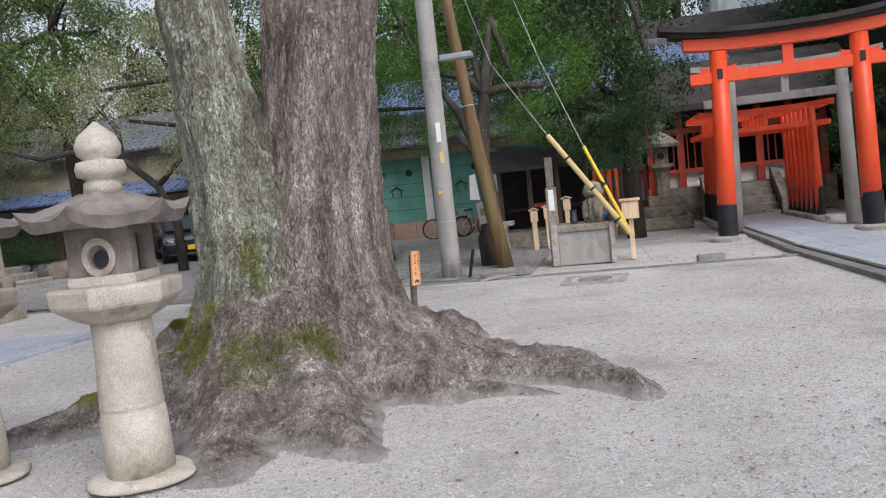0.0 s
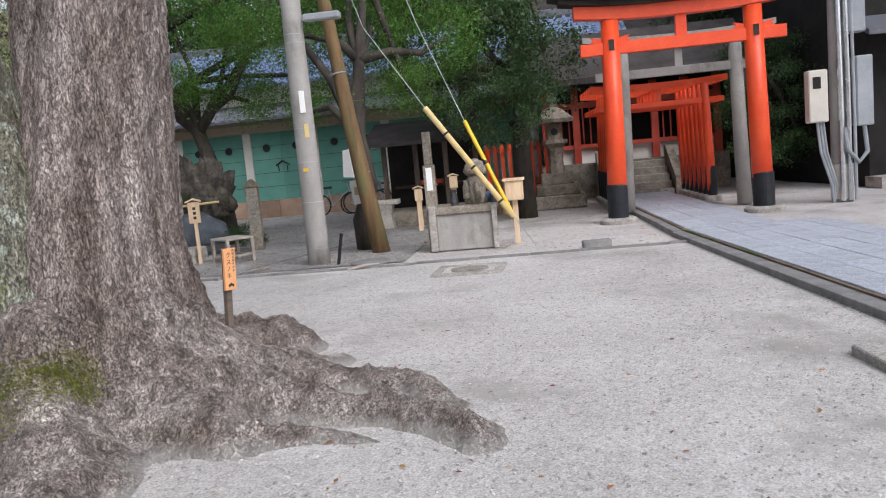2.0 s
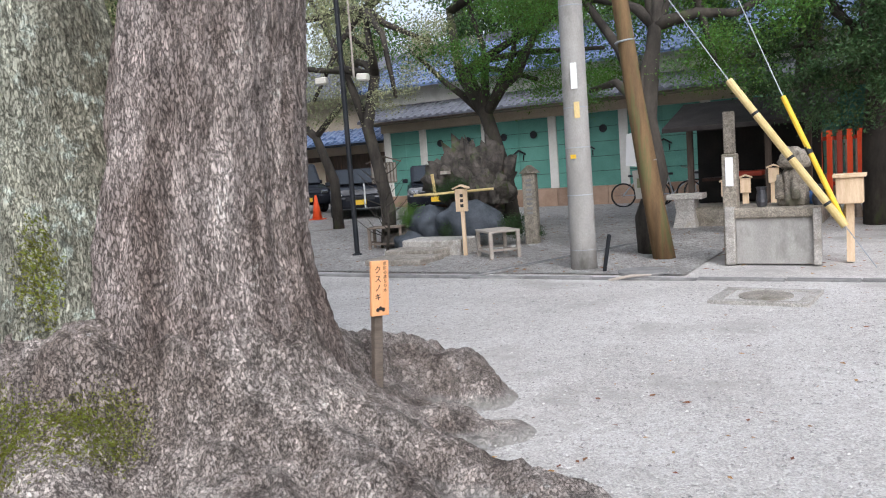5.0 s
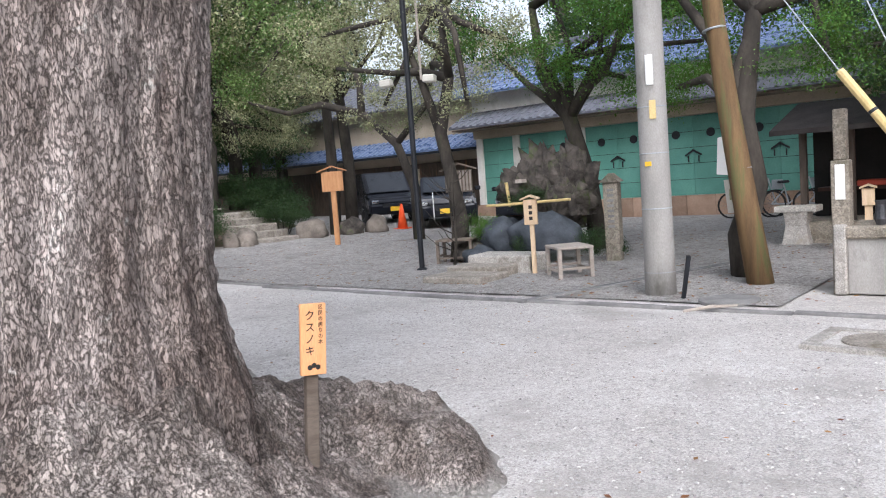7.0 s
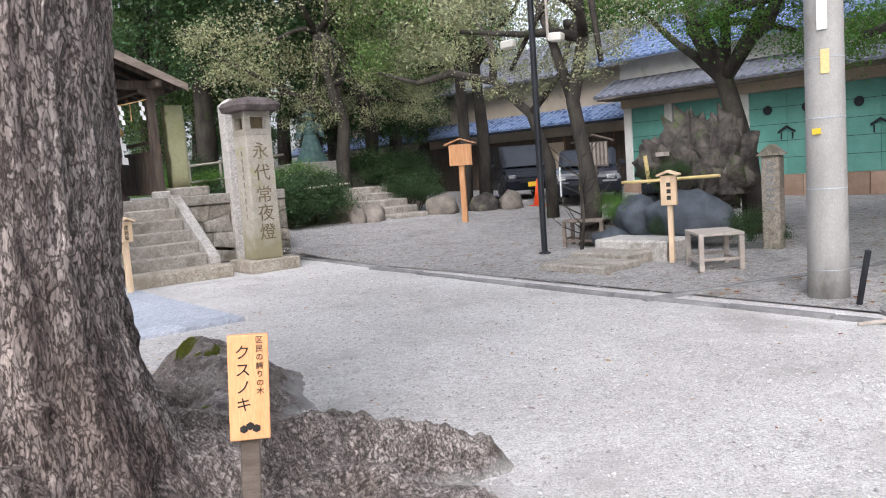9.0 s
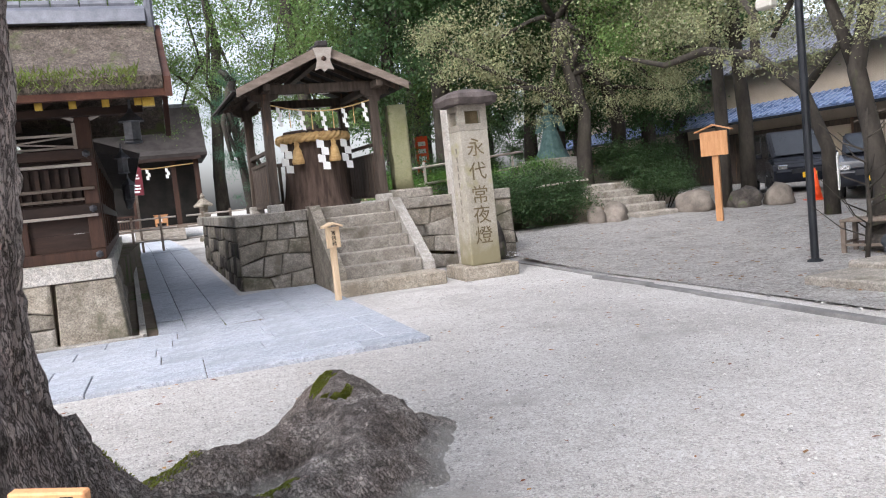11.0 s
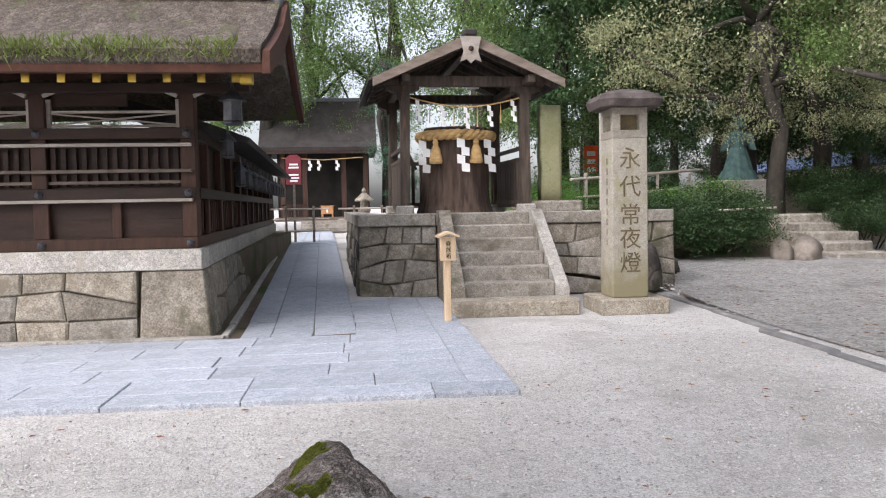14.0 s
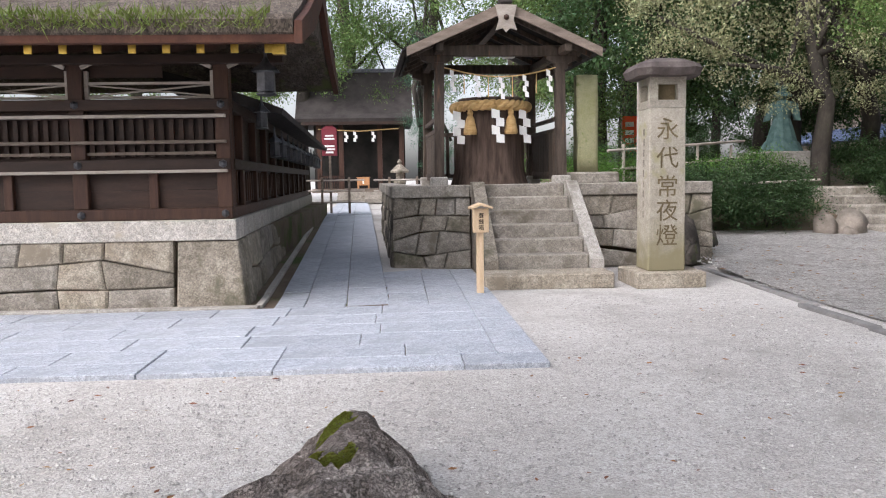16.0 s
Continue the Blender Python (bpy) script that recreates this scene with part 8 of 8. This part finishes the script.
grow("evergreen tree with brighter upper leaves behind the gates", (-0.6, 20.5), [(0, 0, -0.1), (0, 0, 2.4), (0.2, 0, 4.6), (0, 0, 8)], [0.3, 0.26, 0.2, 0.1],
     [(-1.0, -0.5, 3.6, 1.5), (0.8, -0.5, 4.2, 1.6), (-0.4, 0.3, 5.8, 2.0), (1.2, 0.5, 6.8, 1.9), (-2.6, 0.2, 5.6, 1.9), (0.2, 0, 8.4, 2.2), (2.6, -0.4, 6.1, 1.3)], "mid", 200)
grow("dark evergreen bushes beside the torii", (5.9, 20.2), [(0, 0, -0.1), (0.1, 0, 1.0), (0.1, 0, 2.0), (0, 0, 3.0)], [0.12, 0.1, 0.08, 0.04],
     [(0, -0.6, 0.8, 0.8), (0.6, -0.3, 1.3, 0.9), (-0.1, 0, 2.0, 0.9), (0.9, 0.3, 2.4, 1.1), (0.2, 0.3, 3.2, 0.9), (1.4, 0.3, 1.0, 0.8), (1.4, 0.6, 3.2, 0.8)], "dark", 220, name="evergreen_bush")
grow("high cherry tree shading the parked cars", (-15.2, 19.9), [(0, 0, -0.1), (0.1, 0, 2.2), (-0.2, 0.1, 4.0), (0, 0, 7)], [0.2, 0.17, 0.14, 0.08],
     [(-1.0, -0.6, 4.6, 1.4), (1.2, -0.4, 4.9, 1.4), (0, 0.3, 5.9, 1.7), (-2.0, 0.2, 6.4, 1.7), (2.2, 0.4, 6.6, 1.6), (0.2, 0, 7.8, 2.0), (-1.2, 0, 8.6, 1.9)], "grey", 230)
grow("tall broadleaved tree at the edge of the parking yard", (-14.6, 18.7), [(0, 0, -0.1), (0.1, 0, 2.4), (-0.1, 0.1, 4.4), (0, 0, 7)], [0.17, 0.15, 0.12, 0.07],
     [(-0.8, -1.6, 4.3, 1.3), (0.8, -1.2, 5.0, 1.3), (-2.2, -1.0, 5.2, 1.5), (0, -0.6, 6.3, 1.7), (-2.6, 0.2, 7.0, 1.7), (1.6, 0, 6.9, 1.5), (-0.8, 0, 8.4, 2.0), (1.9, -1.0, 8.6, 1.7), (-3.0, -1.4, 8.6, 1.8)], "mid", 236)
# cherries on the mound
grow("slim dark-barked cherry tree with sparse autumn leaves on the mound", (-17.6, 16.9, 0.8), [(0, 0, -0.2), (0, 0, 0.9), (0.1, 0.1, 2.0), (0.0, -0.2, 3.0), (-0.2, -0.4, 4.4)], [0.22, 0.19, 0.17, 0.13, 0.07],
     [(0.6, -1.2, 2.3, 0.9), (0.4, 0.9, 2.1, 0.9), (0.8, -2.6, 2.7, 1.0), (1.0, 1.9, 2.4, 1.0), (0, -0.4, 3.6, 1.4), (0.4, -2.2, 3.9, 1.4), (0.3, 1.6, 3.7, 1.4), (0.8, 0.2, 4.9, 1.6), (0.9, -3.9, 3.6, 1.2), (1.2, 3.0, 3.4, 1.3), (0, 0, 6.4, 2.0), (1, 2.2, 6.6, 1.9), (0.5, -2.2, 6.3, 1.9)], "grey", 240)
grow("old cherry tree on the mound with drooping sparse branches", (-20.3, 19.6, 1.2), [(0, 0, -0.2), (0.2, 0, 1.4), (0.4, -0.4, 2.4), (0.6, -1.0, 3.4), (0.6, -1.4, 4.6)], [0.25, 0.22, 0.18, 0.13, 0.07],
     [(1.4, -1.6, 2.6, 1.0), (1.6, 0.6, 2.2, 1.1), (0.6, -2.4, 3.5, 1.4), (0.8, 0.2, 3.9, 1.5), (0.4, 1.8, 3.4, 1.4), (0, -1, 5.2, 1.8), (1.6, 2.0, 4.4, 1.5)], "grey", 260)
grow("tall dark evergreen on the mound", (-22.0, 13.2, 1.0), [(0, 0, -0.2), (0, 0, 2.5), (0.1, 0.1, 5), (0, 0, 8)], [0.28, 0.24, 0.18, 0.08],
     [(0.4, 0, 1.9, 1.1), (0.8, -1.6, 2.8, 1.3), (0.4, 1.4, 3.2, 1.4), (0, 0, 4.4, 1.7), (0.2, -1.6, 5.2, 1.6), (0.6, 1.8, 5.4, 1.7), (0, 0, 7.0, 2.0)], "mid", 280)
grow("young pine beside the kiosk", (-18.6, 8.5, 0), [(0, 0, -0.1), (0, 0.1, 1.4), (-0.1, 0, 2.8), (0, 0, 4.2)], [0.12, 0.1, 0.08, 0.03],
     [(0.1, 0.2, 1.7, 0.5), (0.2, -0.2, 2.4, 0.55), (0, 0.3, 3.0, 0.6), (0.1, -0.1, 3.6, 0.6), (0, 0.1, 4.2, 0.5), (0.1, 0.5, 2.1, 0.5)], "pine", 300, name="pine_tree")

# background woods: one tall tree, repeated
wood = grow("tall broadleaved tree in the woods around the yard", (-33, 4, 0), [(0, 0, -0.2), (0.1, 0, 3), (0.4, 0.3, 6), (0.1, 0.6, 9), (0.3, 0.2, 12)], [0.34, 0.3, 0.25, 0.2, 0.1],
            [(0.6, -1.6, 5.2, 1.7), (0.8, 1.5, 6.0, 1.8), (-0.5, 0, 7.2, 2.1), (1.2, -1.8, 8.2, 2.0), (0.4, 2.0, 8.8, 2.1), (0, -0.6, 10.4, 2.3), (0.4, 1.0, 12.2, 2.4), (1.5, 0.2, 6.8, 1.5)], "mid", 320, group="woods around the yard")
wood2 = grow("tall dark evergreen in the woods around the yard", (-27, 27, 0), [(0, 0, -0.2), (0, 0, 3), (0.2, 0.1, 6), (0.1, 0, 10)], [0.3, 0.26, 0.2, 0.08],
             [(0.4, -1.4, 3.4, 1.7), (0.5, 1.4, 3.8, 1.8), (-0.6, 0, 4.6, 2.0), (0.8, -1.2, 5.8, 2.0), (0, 1.4, 6.6, 2.1), (0, 0, 8.4, 2.4), (0.2, 0.4, 10.4, 2.2), (-1.4, 0.6, 6.0, 1.9)], "dark", 340, group="woods around the yard")
rw = random.Random(8)
places = [(-34, 9), (-33, -2), (-35, 13), (-31, 17), (-38, 6), (-30, 12.5), (-37, -6), (-29, 21), (-36, 20), (-41, 1), (-32, -9)]
for i, (x, y) in enumerate(places):
    copy_thing(wood, pose(x, y, 0, 0, 0, rw.uniform(0, 360)) @ Matrix.Scale(1, 4)).scale = [rw.uniform(0.85, 1.15)] * 3
places = [(-27, 15.5), (-24, 20.5), (-25, 24), (-22.5, 34), (-17, 36), (-12, 34.5), (-7, 35), (-2, 33), (3, 34), (-31, 34), (-36, 30), (7, 26.5), (-4.5, 31), (-14.5, 38), (13, 31), (-9, 38), (1, 38), (15, 24), (-40, 24)]
for i, (x, y) in enumerate(places):
    copy_thing(wood2, pose(x, y, 0, 0, 0, rw.uniform(0, 360))).scale = [rw.uniform(0.9, 1.25)] * 3
for x, y, k in ((-19.8, 14.0, 1.0), (-21.5, 18.2, 1.15)):
    copy_thing(wood2, pose(x, y, 0.8, 0, 0, rw.uniform(0, 360))).scale = [k] * 3
# trees that close the yard behind the walker
for i, (x, y) in enumerate(((14, 8), (15, 0), (11, -9), (4, -14), (-5, -15), (-14, -14), (16, 15), (-22, -12))):
    copy_thing(wood if i % 2 else wood2, pose(x, y, 0, 0, 0, 47 * i))
# crown of the camphor, high overhead
for i, (x, y, z, s) in enumerate(((-3.4, 4.8, 7.2, 2.0), (-1.7, 6.6, 7.6, 2.2), (-0.6, 5.6, 7.0, 1.9), (-2.4, 5.6, 9.0, 2.6), (-4.4, 6.2, 8.4, 2.1), (-0.4, 7.4, 8.8, 2.2))):
    clump(camphor, "mid", x, y, z, s, 400 + i, "crown")
